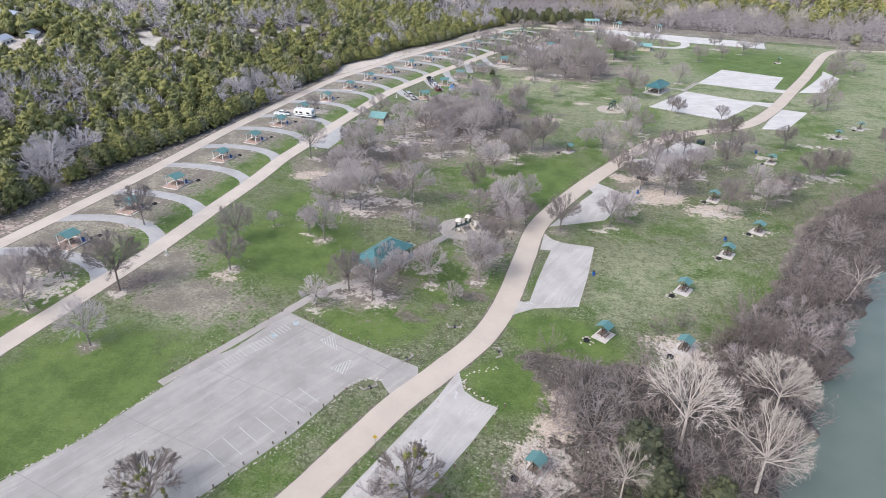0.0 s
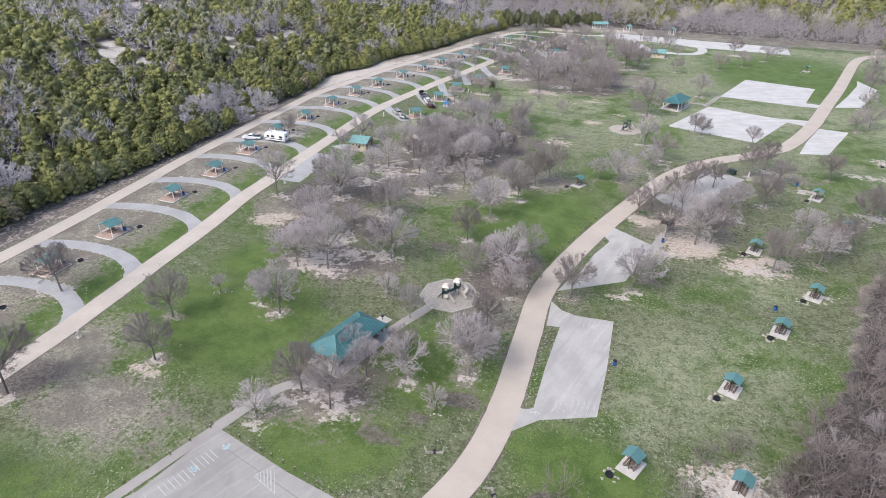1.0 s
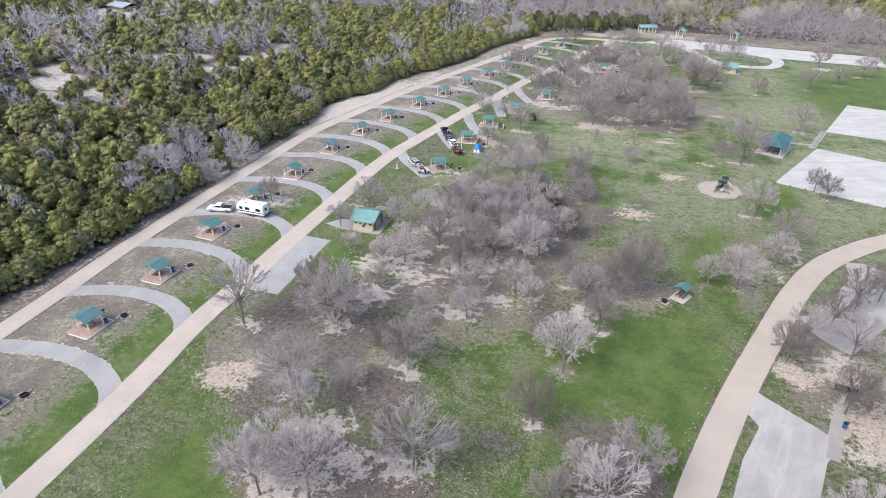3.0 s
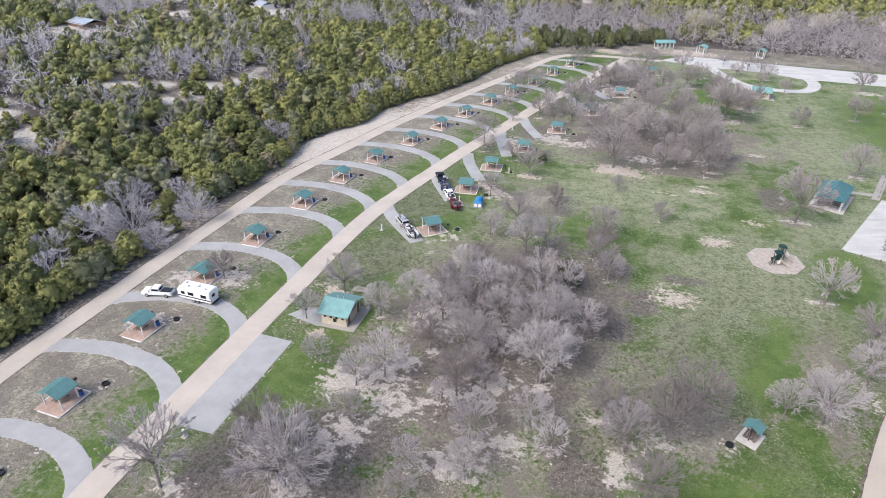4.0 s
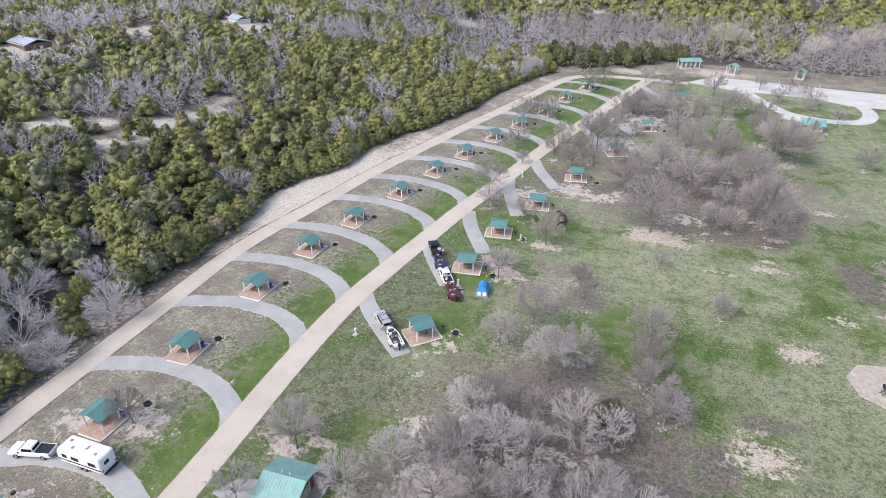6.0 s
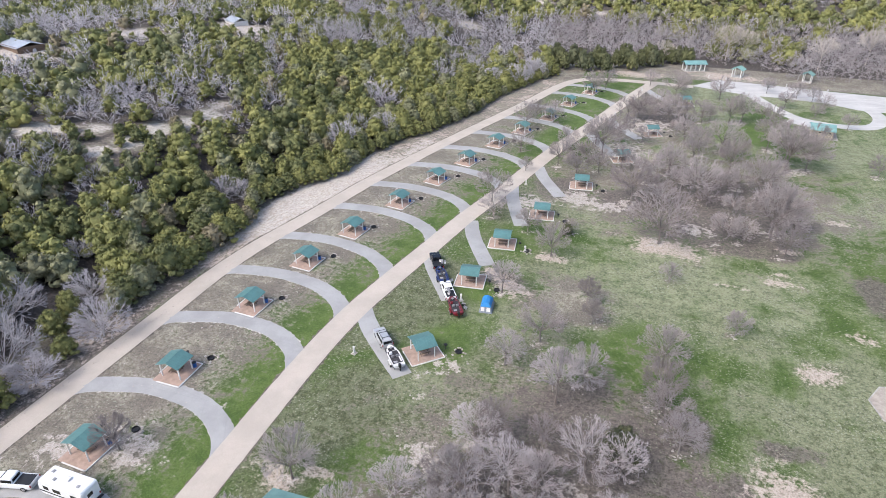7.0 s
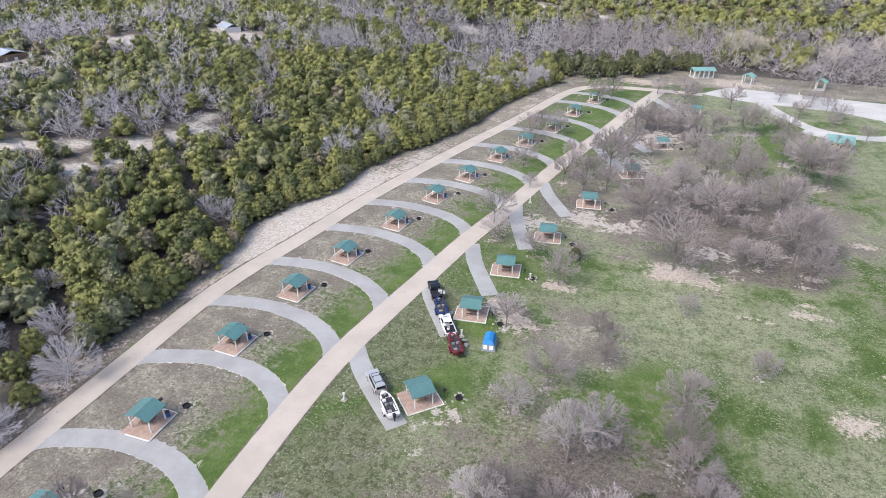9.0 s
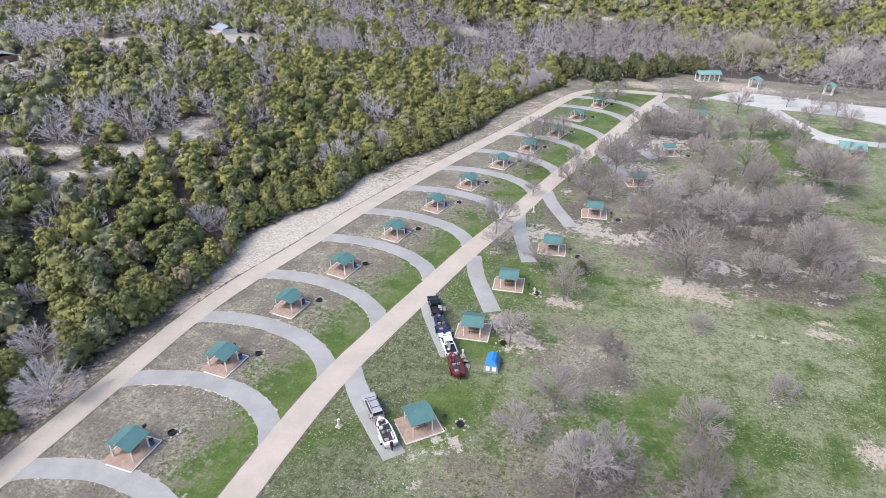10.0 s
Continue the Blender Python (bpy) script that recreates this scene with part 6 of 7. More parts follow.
def playground(m, r, label, bed_skin, canopy_skin):
    bed = [(r * math.cos(a), r * math.sin(a)) for a in (math.pi / 8 + math.pi / 4 * k for k in range(8))]
    ob = thing("play_bed", "octagonal wood-chip play bed with a pale concrete kerb", "play area")
    part("play_surface", prism(bmesh.new(), bed, -0.05, 0.05), bed_skin, ob)
    for (x0, y0), (x1, y1) in zip(bed, bed[1:] + bed[:1]):
        part("kerb", box(bmesh.new(), (x0 + x1) / 2, (y0 + y1) / 2, 0, math.hypot(x1 - x0, y1 - y0) + 0.1, 0.18, 0.14, math.degrees(math.atan2(y1 - y0, x1 - x0))), KERB, ob, "pale concrete kerb")
    ob.matrix_basis = m
    p = thing("play_structure", label, "playground")
    for cx, cy, top in ((-1.6, -1.2, 1.5), (0.3, 1.4, 1.8)):
        for sx in (-0.6, 0.6):
            for sy in (-0.6, 0.6):
                part("post", rod(bmesh.new(), (cx + sx, cy + sy, 0), (cx + sx, cy + sy, top + 1.75), 0.075, 6), GREEN, p, "dark green post")
        part("deck", box(bmesh.new(), cx, cy, top - 0.1, 1.3, 1.3, 0.1), GREEN, p)
        bm = bmesh.new()
        bmesh.ops.create_cone(bm, cap_ends=True, segments=4, radius1=1.25, radius2=0.75, depth=0.5, matrix=pose(cx, cy, top + 1.95, 0, 0, 45))
        part("canopy", bm, canopy_skin, p, "cream plastic canopy" if canopy_skin is CREAM else "dark green plastic canopy")
        part("barrier", box(bmesh.new(), cx - 0.62, cy, top, 0.06, 1.1, 0.8), GREEN, p)
        part("slide", slide(bmesh.new(), (cx + 0.6, cy - 0.3, top), (cx + 2.7, cy - 1.7, 0.25)), CREAM, p, "cream plastic slide")
    turn = [(1.6 + 0.8 * math.cos(a), 2.2 + 0.8 * math.sin(a), 2.1 - 0.26 * k) for k, a in enumerate(math.radians(190 - 42 * k) for k in range(7))]
    tagged(tri_object("tube_slide", *chain(turn, [0.4] * 7, 9), CREAM, p), "cream spiral tube slide")
    part("bridge", box(bmesh.new(), -0.65, 0.1, 1.5, 0.9, 1.9, 0.1, -35), GREEN, p)
    part("panel", box(bmesh.new(), -1.3, -1.95, 0.5, 0.8, 0.08, 0.9), CREAM, p, "cream plastic play panel")
    for k in range(4):
        part("climber_rung", rod(bmesh.new(), (-3.2 + 0.25 * k, -2.1, 0.3 + 0.35 * k), (-3.2 + 0.25 * k, -1.2, 0.3 + 0.35 * k), 0.05, 6), GREEN, p)
    part("climber_frame", rod(rod(bmesh.new(), (-3.4, -2.1, 0), (-2.2, -2.1, 1.6), 0.06, 6), (-3.4, -1.2, 0), (-2.2, -1.2, 1.6), 0.06, 6), GREEN, p)
    part("drum_panel", rod(bmesh.new(), (-2.4, -0.4, 0.9), (-2.3, -0.4, 0.9), 0.5, 10), DARK, p)
    p.matrix_basis = m @ pose(0.9, -0.2, 0.05) @ Matrix.Diagonal((0.82, 0.82, 0.82, 1))


playground(pose(-37.1, 127.5, 0), 5.7, "play structure with cream slides and canopies on dark green posts", BED, CREAM)
playground(pose(-14.3, 243.4, 0, 0, 0, 15), 5.4, "play structure with cream slides under dark green canopies", TAN_BED, GREEN)

# ---- vehicles ----
CAR_WHITE = simple("white_car_paint", (0.78, 0.78, 0.77), 0.25, 0, 0.03)
CAR_SILVER = simple("silver_car_paint", (0.50, 0.50, 0.50), 0.3, 0.3, 0.05)
CAR_BLACK = simple("black_car_paint", (0.012, 0.014, 0.018), 0.2, 0, 0.05)
GLASS = simple("tinted_glass", (0.012, 0.014, 0.016), 0.08, 0, 0.05)
TYRE = simple("tyre_rubber", (0.018, 0.018, 0.018), 0.85)
RIM = simple("steel_rim", (0.45, 0.45, 0.45), 0.35, 0.8)
RED = simple("dark_red_gelcoat", (0.16, 0.015, 0.02), 0.3)
NAVY = simple("navy_gelcoat", (0.015, 0.03, 0.12), 0.3)
SEAT = simple("grey_vinyl", (0.28, 0.27, 0.27), 0.6)
LAMP = simple("red_lamp", (0.35, 0.01, 0.01), 0.3)


def wheel(ob, x, y, r=0.38, w=0.26):
    s = 1 if y > 0 else -1
    t = part("wheel", rod(bmesh.new(), (x, y - w / 2, r), (x, y + w / 2, r), r, 16), TYRE, ob)
    part("rim", rod(bmesh.new(), (x, y + s * w / 2 - s * 0.02, r), (x, y + s * (w / 2 + 0.02), r), r * 0.6, 12), RIM, t)


def pickup(paint, label):
    ob = thing("pickup_truck", label, "truck")
    part("body", profile(bmesh.new(), [(-2.9, 0.45), (2.85, 0.45), (2.95, 0.8), (2.85, 1.05), (1.55, 1.16), (-0.55, 1.16), (-2.9, 1.12)], 1.98), paint, ob)
    part("cab", profile(bmesh.new(), [(-0.65, 1.1), (1.6, 1.1), (0.85, 1.78), (0.5, 1.86), (-0.35, 1.86), (-0.55, 1.75)], 1.86, 0.2, 1.5), paint, ob)
    part("windscreen", profile(bmesh.new(), [(0.92, 1.73), (1.5, 1.2), (1.56, 1.22), (0.98, 1.77)], 1.5, 0.1, 1.5, 0.0), GLASS, ob, "tinted windscreen")
    part("rear_window", box(bmesh.new(), -0.64, 0, 1.32, 0.06, 1.3, 0.36, 0, 0, 6), GLASS, ob)
    for s in (-1, 1):
        part("side_window", box(bmesh.new(), 0.15, s * 0.86, 1.3, 1.35, 0.08, 0.36, 0, s * 14), GLASS, ob)
        part("headlight", box(bmesh.new(), 2.86, s * 0.78, 0.8, 0.12, 0.3, 0.16), RIM, ob)
        part("tail_lamp", box(bmesh.new(), -2.9, s * 0.9, 0.75, 0.06, 0.14, 0.32), LAMP, ob)
        part("mirror", box(bmesh.new(), 1.15, s * 1.1, 1.2, 0.14, 0.2, 0.2, bevel=0.03), DARK, ob)
        for x in (-1.85, 1.85):
            wheel(ob, x, s * 0.88)
    part("bed_liner", box(bmesh.new(), -1.78, 0, 1.08, 2.0, 1.62, 0.08), DARK, ob, "black truck bed liner")
    part("bumper", box(bmesh.new(), -3.0, 0, 0.5, 0.16, 1.9, 0.2, bevel=0.03), RIM, ob)
    return ob


def suv(paint, label):
    ob = thing("suv", label, "car")
    part("body", profile(bmesh.new(), [(-2.5, 0.4), (2.45, 0.4), (2.55, 0.75), (2.45, 1.02), (1.35, 1.14), (-2.5, 1.12)], 1.96), paint, ob)
    part("cabin", profile(bmesh.new(), [(-2.5, 1.08), (1.4, 1.08), (0.7, 1.72), (0.4, 1.82), (-2.1, 1.84), (-2.35, 1.74)], 1.86, 0.2, 1.5), paint, ob)
    part("windscreen", profile(bmesh.new(), [(0.78, 1.66), (1.3, 1.18), (1.36, 1.2), (0.84, 1.7)], 1.5, 0.1, 1.5, 0.0), GLASS, ob)
    part("rear_window", box(bmesh.new(), -2.47, 0, 1.25, 0.06, 1.4, 0.42, 0, 0, 14), GLASS, ob)
    for s in (-1, 1):
        part("side_window", box(bmesh.new(), -0.75, s * 0.86, 1.26, 2.8, 0.08, 0.36, 0, s * 14), GLASS, ob)
        part("roof_rail", box(bmesh.new(), -0.8, s * 0.62, 1.84, 2.3, 0.06, 0.06), DARK, ob)
        part("tail_lamp", box(bmesh.new(), -2.5, s * 0.88, 0.85, 0.06, 0.14, 0.35), LAMP, ob)
        part("headlight", box(bmesh.new(), 2.45, s * 0.75, 0.78, 0.12, 0.35, 0.14), RIM, ob)
        for x in (-1.5, 1.5):
            wheel(ob, x, s * 0.87)
    for x in (-1.5, -0.1):
        part("cross_bar", box(bmesh.new(), x, 0, 1.89, 0.07, 1.3, 0.05), DARK, ob)
    return ob


CARPET = simple("boat_carpet", (0.045, 0.042, 0.045), 0.95, 0, 0.3, 4.0)


def boat(paint, label, trim):
    """A bass boat on a trailer; the bow points along x."""
    ob = thing("boat_on_trailer", label, "boat")
    bm = bmesh.new()
    rows = []
    for x, w, k in ((-2.7, 0.98, 0.55), (-1.2, 1.05, 0.5), (0.4, 1.02, 0.5), (1.6, 0.8, 0.58), (2.4, 0.42, 0.75), (2.85, 0.06, 0.98)):
        rows.append([bm.verts.new((x, y, z)) for y, z in ((-w, 1.15), (-w * 0.8, 0.75), (0, k), (w * 0.8, 0.75), (w, 1.15))])
    for r, s in zip(rows, rows[1:]):
        for i in range(4):
            bm.faces.new((r[i], r[i + 1], s[i + 1], s[i]))
    bm.faces.new(rows[0])
    bmesh.ops.recalc_face_normals(bm, faces=bm.faces[:])
    part("hull", bm, paint, ob)
    bm = prism(bmesh.new(), [(-2.68, -0.95), (-1.2, -1.02), (0.4, -0.99), (1.6, -0.77), (2.4, -0.4), (2.8, 0), (2.4, 0.4), (1.6, 0.77), (0.4, 0.99), (-1.2, 1.02), (-2.68, 0.95)], 1.08, 1.14)
    part("deck", bm, trim, ob)
    part("cockpit", box(bmesh.new(), -0.55, 0, 1.13, 3.1, 1.62, 0.02), CARPET, ob, "dark carpeted cockpit")
    part("bow_deck", box(bmesh.new(), 1.5, 0, 1.13, 0.8, 1.0, 0.02), CARPET, ob)
    part("hatch", box(bmesh.new(), -1.75, 0.3, 1.15, 0.5, 0.6, 0.03, bevel=0.01), SEAT, ob)
    part("rod_locker", box(bmesh.new(), -1.2, -0.62, 1.15, 1.5, 0.22, 0.05, bevel=0.02), trim, ob)
    part("pedestal_seat", box(rod(bmesh.new(), (1.5, 0, 1.14), (1.5, 0, 1.45), 0.05, 6), 1.5, 0, 1.45, 0.4, 0.4, 0.12, bevel=0.03), SEAT, ob)
    for y in (-0.36, 0.36):
        part("seat", box(box(bmesh.new(), -0.45, y, 1.14, 0.45, 0.45, 0.22, bevel=0.05), -0.68, y, 1.3, 0.12, 0.45, 0.4, bevel=0.04), SEAT, ob)
    part("console", box(bmesh.new(), 0.35, 0.45, 1.14, 0.4, 0.5, 0.45, bevel=0.06), paint, ob)
    part("windshield", box(bmesh.new(), 0.5, 0.45, 1.55, 0.05, 0.45, 0.22, 0, 0, -25), GLASS, ob)
    part("outboard_motor", box(box(bmesh.new(), -2.95, 0, 0.95, 0.5, 0.42, 0.75, bevel=0.1), -3.0, 0, 0.3, 0.22, 0.16, 0.7), DARK, ob, "black outboard motor")
    for y in (-0.75, 0.75):
        part("trailer_rail", box(bmesh.new(), -0.2, y, 0.42, 5.0, 0.1, 0.12), DARK, ob)
        for x in (-1.25, -0.55):
            wheel(ob, x, y * 1.4, 0.31, 0.2)
            part("mudguard", box(bmesh.new(), x, y * 1.4, 0.63, 0.72, 0.26, 0.05, bevel=0.02), trim, ob)
    part("trailer_tongue", rod(rod(bmesh.new(), (2.2, -0.75, 0.48), (3.7, 0, 0.48), 0.05, 6), (2.2, 0.75, 0.48), (3.7, 0, 0.48), 0.05, 6), DARK, ob)
    part("jack", rod(bmesh.new(), (3.3, 0.12, 0.02), (3.3, 0.12, 0.9), 0.05, 6), RIM, ob)
    return ob


def caravan():
    ob = thing("travel_trailer", "white travel trailer with a black waist stripe parked on the drive", "trailer")
    part("body", profile(bmesh.new(), [(-3.6, 0.55), (3.2, 0.55), (3.7, 1.1), (3.6, 2.2), (3.1, 3.0), (-3.5, 3.05), (-3.65, 2.9)], 2.45, 0, 9, 0.12), CAR_WHITE, ob)
    for s in (-1, 1):
        part("stripe", box(bmesh.new(), 0, s * 1.232, 1.05, 7.0, 0.012, 0.2), GLASS, ob, "black waist stripe")
        for x, w in ((-2.2, 1.2), (0.6, 1.2), (2.3, 0.8)):
            part("window", box(bmesh.new(), x, s * 1.235, 1.55, w, 0.03, 0.62, bevel=0.01), GLASS, ob)
        for x in (-0.6, 0.25):
            wheel(ob, x, s * 1.1, 0.36, 0.22)
        part("tail_lamp", box(bmesh.new(), -3.64, s * 1.0, 0.9, 0.06, 0.16, 0.3), LAMP, ob)
    part("rear_window", box(bmesh.new(), -3.63, 0.2, 1.7, 0.05, 0.75, 0.55), GLASS, ob)
    part("front_cap", box(bmesh.new(), 3.63, 0, 1.2, 0.12, 2.2, 0.7, 0, 0, 0, 0.03), DARK, ob)
    part("air_conditioner", box(bmesh.new(), -0.3, 0, 3.02, 0.95, 0.7, 0.28, bevel=0.08), WHITE, ob)
    for x, y in ((2.3, -0.4), (-2.4, 0.4), (1.2, 0.5)):
        part("roof_vent", box(bmesh.new(), x, y, 3.02, 0.42, 0.42, 0.12, bevel=0.03), SEAT, ob)
    part("door", box(bmesh.new(), 1.55, -1.235, 0.75, 0.66, 0.02, 1.85), WHITE, ob)
    part("rear_bumper", box(bmesh.new(), -3.8, 0, 0.5, 0.3, 2.2, 0.14), DARK, ob)
    part("tongue", rod(rod(bmesh.new(), (3.4, -0.8, 0.55), (4.7, 0, 0.5), 0.06, 6), (3.4, 0.8, 0.55), (4.7, 0, 0.5), 0.06, 6), DARK, ob)
    part("gas_bottles", rod(rod(bmesh.new(), (3.95, -0.2, 0.5), (3.95, -0.2, 1.1), 0.17, 10), (3.95, 0.2, 0.5), (3.95, 0.2, 1.1), 0.17, 10), WHITE, ob)
    return ob


def facing(x0, y0, x1, y1):
    """A pose midway, with x running from the first point to the second."""
    return pose((x0 + x1) / 2, (y0 + y1) / 2, 0.025, 0, 0, math.degrees(math.atan2(y1 - y0, x1 - x0)))


pickup(CAR_WHITE, "white crew-cab pickup truck with an empty black bed").matrix_basis = facing(-121.0, 190.6, -126.8, 189.0)
caravan().matrix_basis = facing(-112.2, 191.1, -119.2, 191.0)
suv(CAR_SILVER, "silver suv with roof rails parked on the camping spur").matrix_basis = facing(-90.9, 230.2, -94.3, 233.8)
boat(CAR_WHITE, "white open boat on a trailer behind the suv", WHITE).matrix_basis = facing(-87.5, 226.6, -90.2, 229.6)
pickup(CAR_BLACK, "black pickup truck with gear in its bed").matrix_basis = facing(-91.6, 255.8, -94.6, 260.9)
boat(NAVY, "dark blue bass boat on a trailer", NAVY).matrix_basis = facing(-89.0, 251.6, -91.5, 255.6)
pickup(CAR_WHITE, "white pickup truck loaded with camping gear").matrix_basis = facing(-85.9, 246.9, -88.7, 251.3)
boat(RED, "dark red bass boat on a trailer parked on the grass", RED).matrix_basis = facing(-83.0, 242.4, -85.8, 246.6)
far_boat = boat(CAR_WHITE, "white covered boat parked beside a far shelter", WHITE)
far_boat.matrix_basis = facing(-53.1, 389.6, -56.4, 392.9)

# tent
ob = thing("tent", "blue and grey cabin tent with white window panels pitched on grass", "tent")
bm = bmesh.new()
lo = [bm.verts.new((x, y, 0)) for x, y in ((-1.5, -1.9), (1.5, -1.9), (1.5, 1.9), (-1.5, 1.9))]
mid = [bm.verts.new((x, y, 1.25)) for x, y in ((-1.15, -1.5), (1.15, -1.5), (1.15, 1.5), (-1.15, 1.5))]
for i in range(4):
    bm.faces.new((lo[i], lo[(i + 1) % 4], mid[(i + 1) % 4], mid[i]))
TENT_BLUE, TENT_GREY = simple("tent_blue", (0.03, 0.21, 0.50), 0.7, 0, 0.1), simple("tent_grey", (0.22, 0.24, 0.28), 0.8)
part("side_wall", bm, TENT_GREY, ob, "grey tent wall")
bm = bmesh.new()
for s in (-1, 1):
    pts = [(s * 1.22, -1.6, 1.15), (s * 1.22, 1.6, 1.15), (s * 0.7, 1.3, 1.75), (s * 0.7, -1.3, 1.75)]
    bm.faces.new([bm.verts.new(p) for p in pts])
    bm.faces.new([bm.verts.new(p) for p in ((s * 0.7, -1.3, 1.75), (s * 0.7, 1.3, 1.75), (0, 1.2, 1.95), (0, -1.2, 1.95))])
    bm.faces.new([bm.verts.new(p) for p in ((-1.22, s * 1.6, 1.15), (1.22, s * 1.6, 1.15), (0.7, s * 1.3, 1.75), (0, s * 1.2, 1.95), (-0.7, s * 1.3, 1.75))])
bmesh.ops.recalc_face_normals(bm, faces=bm.faces[:])
part("rainfly", bm, TENT_BLUE, ob, "bright blue rainfly")
for x in (-0.62, 0.62):
    part("window_panel", box(bmesh.new(), x, -1.74, 0.35, 0.75, 0.03, 0.7, 0, -18), WHITE, ob, "white window panel")
for x in (-1.42, 1.42):
    part("pole", rod(bmesh.new(), (x, -1.85, 0), (x * 0.5, -1.3, 1.78), 0.025, 5), DARK, ob)
ob.matrix_basis = pose(-79.2, 247.2, 0, 0, 0, 8) @ Matrix.Diagonal((0.8, 0.95, 1, 1))

# bags and boxes by the trucks
rngc = random.Random(3)
for i, (x, y) in enumerate(((-86.8, 247.9), (-86.5, 247.4), (-87.1, 248.4), (-91.3, 256.7), (-90.9, 257.3), (-91.8, 257.6), (-83.3, 246.4), (-82.7, 245.5), (-88.1, 253.2))):
    ob = thing("cooler" if i % 3 else "duffel_bag", "white camping cooler among the parked trucks" if i % 3 else "dark duffel bag among the parked trucks", "luggage")
    part("body", box(bmesh.new(), 0, 0, 0, 0.7, 0.42, 0.42, 0, bevel=0.06), WHITE if i % 3 else DARK, ob)
    part("lid" if i % 3 else "strap", box(bmesh.new(), 0, 0, 0.42, 0.72, 0.44, 0.06, bevel=0.02), SEAT, ob)
    low = 1.16 if i in (0, 1, 2, 3, 4, 5) else 0.0
    ob.matrix_basis = pose(x, y, low, 0, 0, rngc.uniform(0, 180))

# ---- markings, posts, kerbs, stones ----
def paint(name, polys, label, z=0.03):
    bm = bmesh.new()
    for pts in polys:
        bm.faces.new([bm.verts.new((x, y, z)) for x, y in pts])
    bmesh.ops.recalc_face_normals(bm, faces=bm.faces[:])
    return tagged(part(name, bm, PAINT), label, "marking", kind="structure")


def bar(x0, y0, x1, y1, w=0.1):
    d = Vector((x1 - x0, y1 - y0)).normalized()
    n = Vector((-d.y, d.x)) * w / 2
    return [(x0 + n.x, y0 + n.y), (x1 + n.x, y1 + n.y), (x1 - n.x, y1 - n.y), (x0 - n.x, y0 - n.y)]


def arrow(x, y, ang, z=0.03):
    m = Matrix.Rotation(radians(ang), 2)
    pts = [(-1.0, 0.16), (0.1, 0.16), (0.1, 0.45), (1.1, 0), (0.1, -0.45), (0.1, -0.16), (-1.0, -0.16)]
    paint("arrow_marking", [[(x + (m @ Vector(p)).x, y + (m @ Vector(p)).y) for p in pts]], "white painted traffic arrow", z)


arrow(-21.1, 73.8, 112), arrow(-15.5, 102.3, 6)


def hatch(a, b, c, n, label="worn white hatched marking"):
    """A triangle of stripes."""
    a, b, c = Vector(a), Vector(b), Vector(c)
    polys = [bar(*a, *b), bar(*b, *c), bar(*c, *a)]
    for i in range(1, n):
        p, q = a.lerp(b, i / n), a.lerp(c, i / n)
        polys.append(bar(*p, *q, 0.16))
    paint("hatch_marking", polys, label)


BLUE_PAINT = simple("faded_blue_paint", (0.31, 0.37, 0.39), 0.85, 0, 0.3, 2.5)
for x, y in ((-53.6, 81.5), (-55.2, 76.9)):
    ob = paint("bay_marking", [bar(x - 0.45, y - 0.2, x + 0.45, y + 0.2, 1.0)], "faded pale blue parking bay marking", 0.028)
    ob.data.materials[0] = BLUE_PAINT


hatch((-42, 72.7), (-39.1, 72), (-39.8, 75.6), 6)
hatch((-47.2, 78.6), (-45.7, 80.9), (-43.1, 77.1), 6)
stall = lambda x, y, dx, dy, sx, sy, n: paint("stall_marking", [bar(x + sx * i, y + sy * i, x + sx * i + dx, y + sy * i + dy) for i in range(n)], "worn white parking stall lines")
stall(-59.8, 67.7, 2.0, -0.8, 0.24, 0.62, 7)
stall(-57.7, 73.1, 2.0, -0.8, 0.24, 0.62, 7)
stall(-56.3, 77.8, 2.0, -0.8, 0.24, 0.62, 5)
stall(-17.5, 69.2, 3.4, 3.0, 0.5, -1.2, 1)
stall(-19.4, 69.8, 0.8, 2.6, 0.75, 0.22, 6)
stall(-13.1, 103.4, 0.3, 3.0, 0.8, 0.16, 8)
stall(-12.6, 126, 0.3, 2.6, 0.8, 0.12, 7)
stall(-39.8, 65, -4.4, 1.7, -0.95, -2.5, 7)
# expansion joints across the big lot
joints = []
for i in range(1, 4):
    f = i / 4
    joints.append(bar(-60 + 21 * f, 71 - 3 * f, -60 + 21 * f - 16.5, 71 - 3 * f - 51, 0.06))
for i in range(0, 6, 2):
    joints.append(bar(-61.8 - 2.1 * i, 66 - 6.5 * i, -38.4 - 2.4 * i, 63.5 - 6.5 * i, 0.06))
joints.append(bar(-53.7, 81.3, -32.7, 75.5, 0.08))
bm = bmesh.new()
for pts in joints:
    bm.faces.new([bm.verts.new((x, y, 0.027)) for x, y in pts])
bmesh.ops.recalc_face_normals(bm, faces=bm.faces[:])
tagged(part("joint", bm, simple("dark_joint_seal", (0.19, 0.185, 0.18), 0.9)), "dark sealed joints across the parking lot", "joint", kind="structure")


def post():
    ob = thing("bollard", "short grey wooden guard post beside the paving", "post", "guard posts")
    part("shaft", box(bmesh.new(), 0, 0, -0.2, 0.15, 0.15, 0.9, bevel=0.02), WOOD, ob)
    part("top", box(bmesh.new(), 0, 0, 0.7, 0.17, 0.17, 0.05, bevel=0.02), KERB, ob)
    return ob


POST = post()


def post_row(x0, y0, x1, y1, n):
    for i in range(n):
        f = i / (n - 1)
        placed(POST, pose(x0 + (x1 - x0) * f + rng.uniform(-0.1, 0.1), y0 + (y1 - y0) * f, 0, rng.uniform(-5, 5), rng.uniform(-5, 5), rng.uniform(0, 90)))


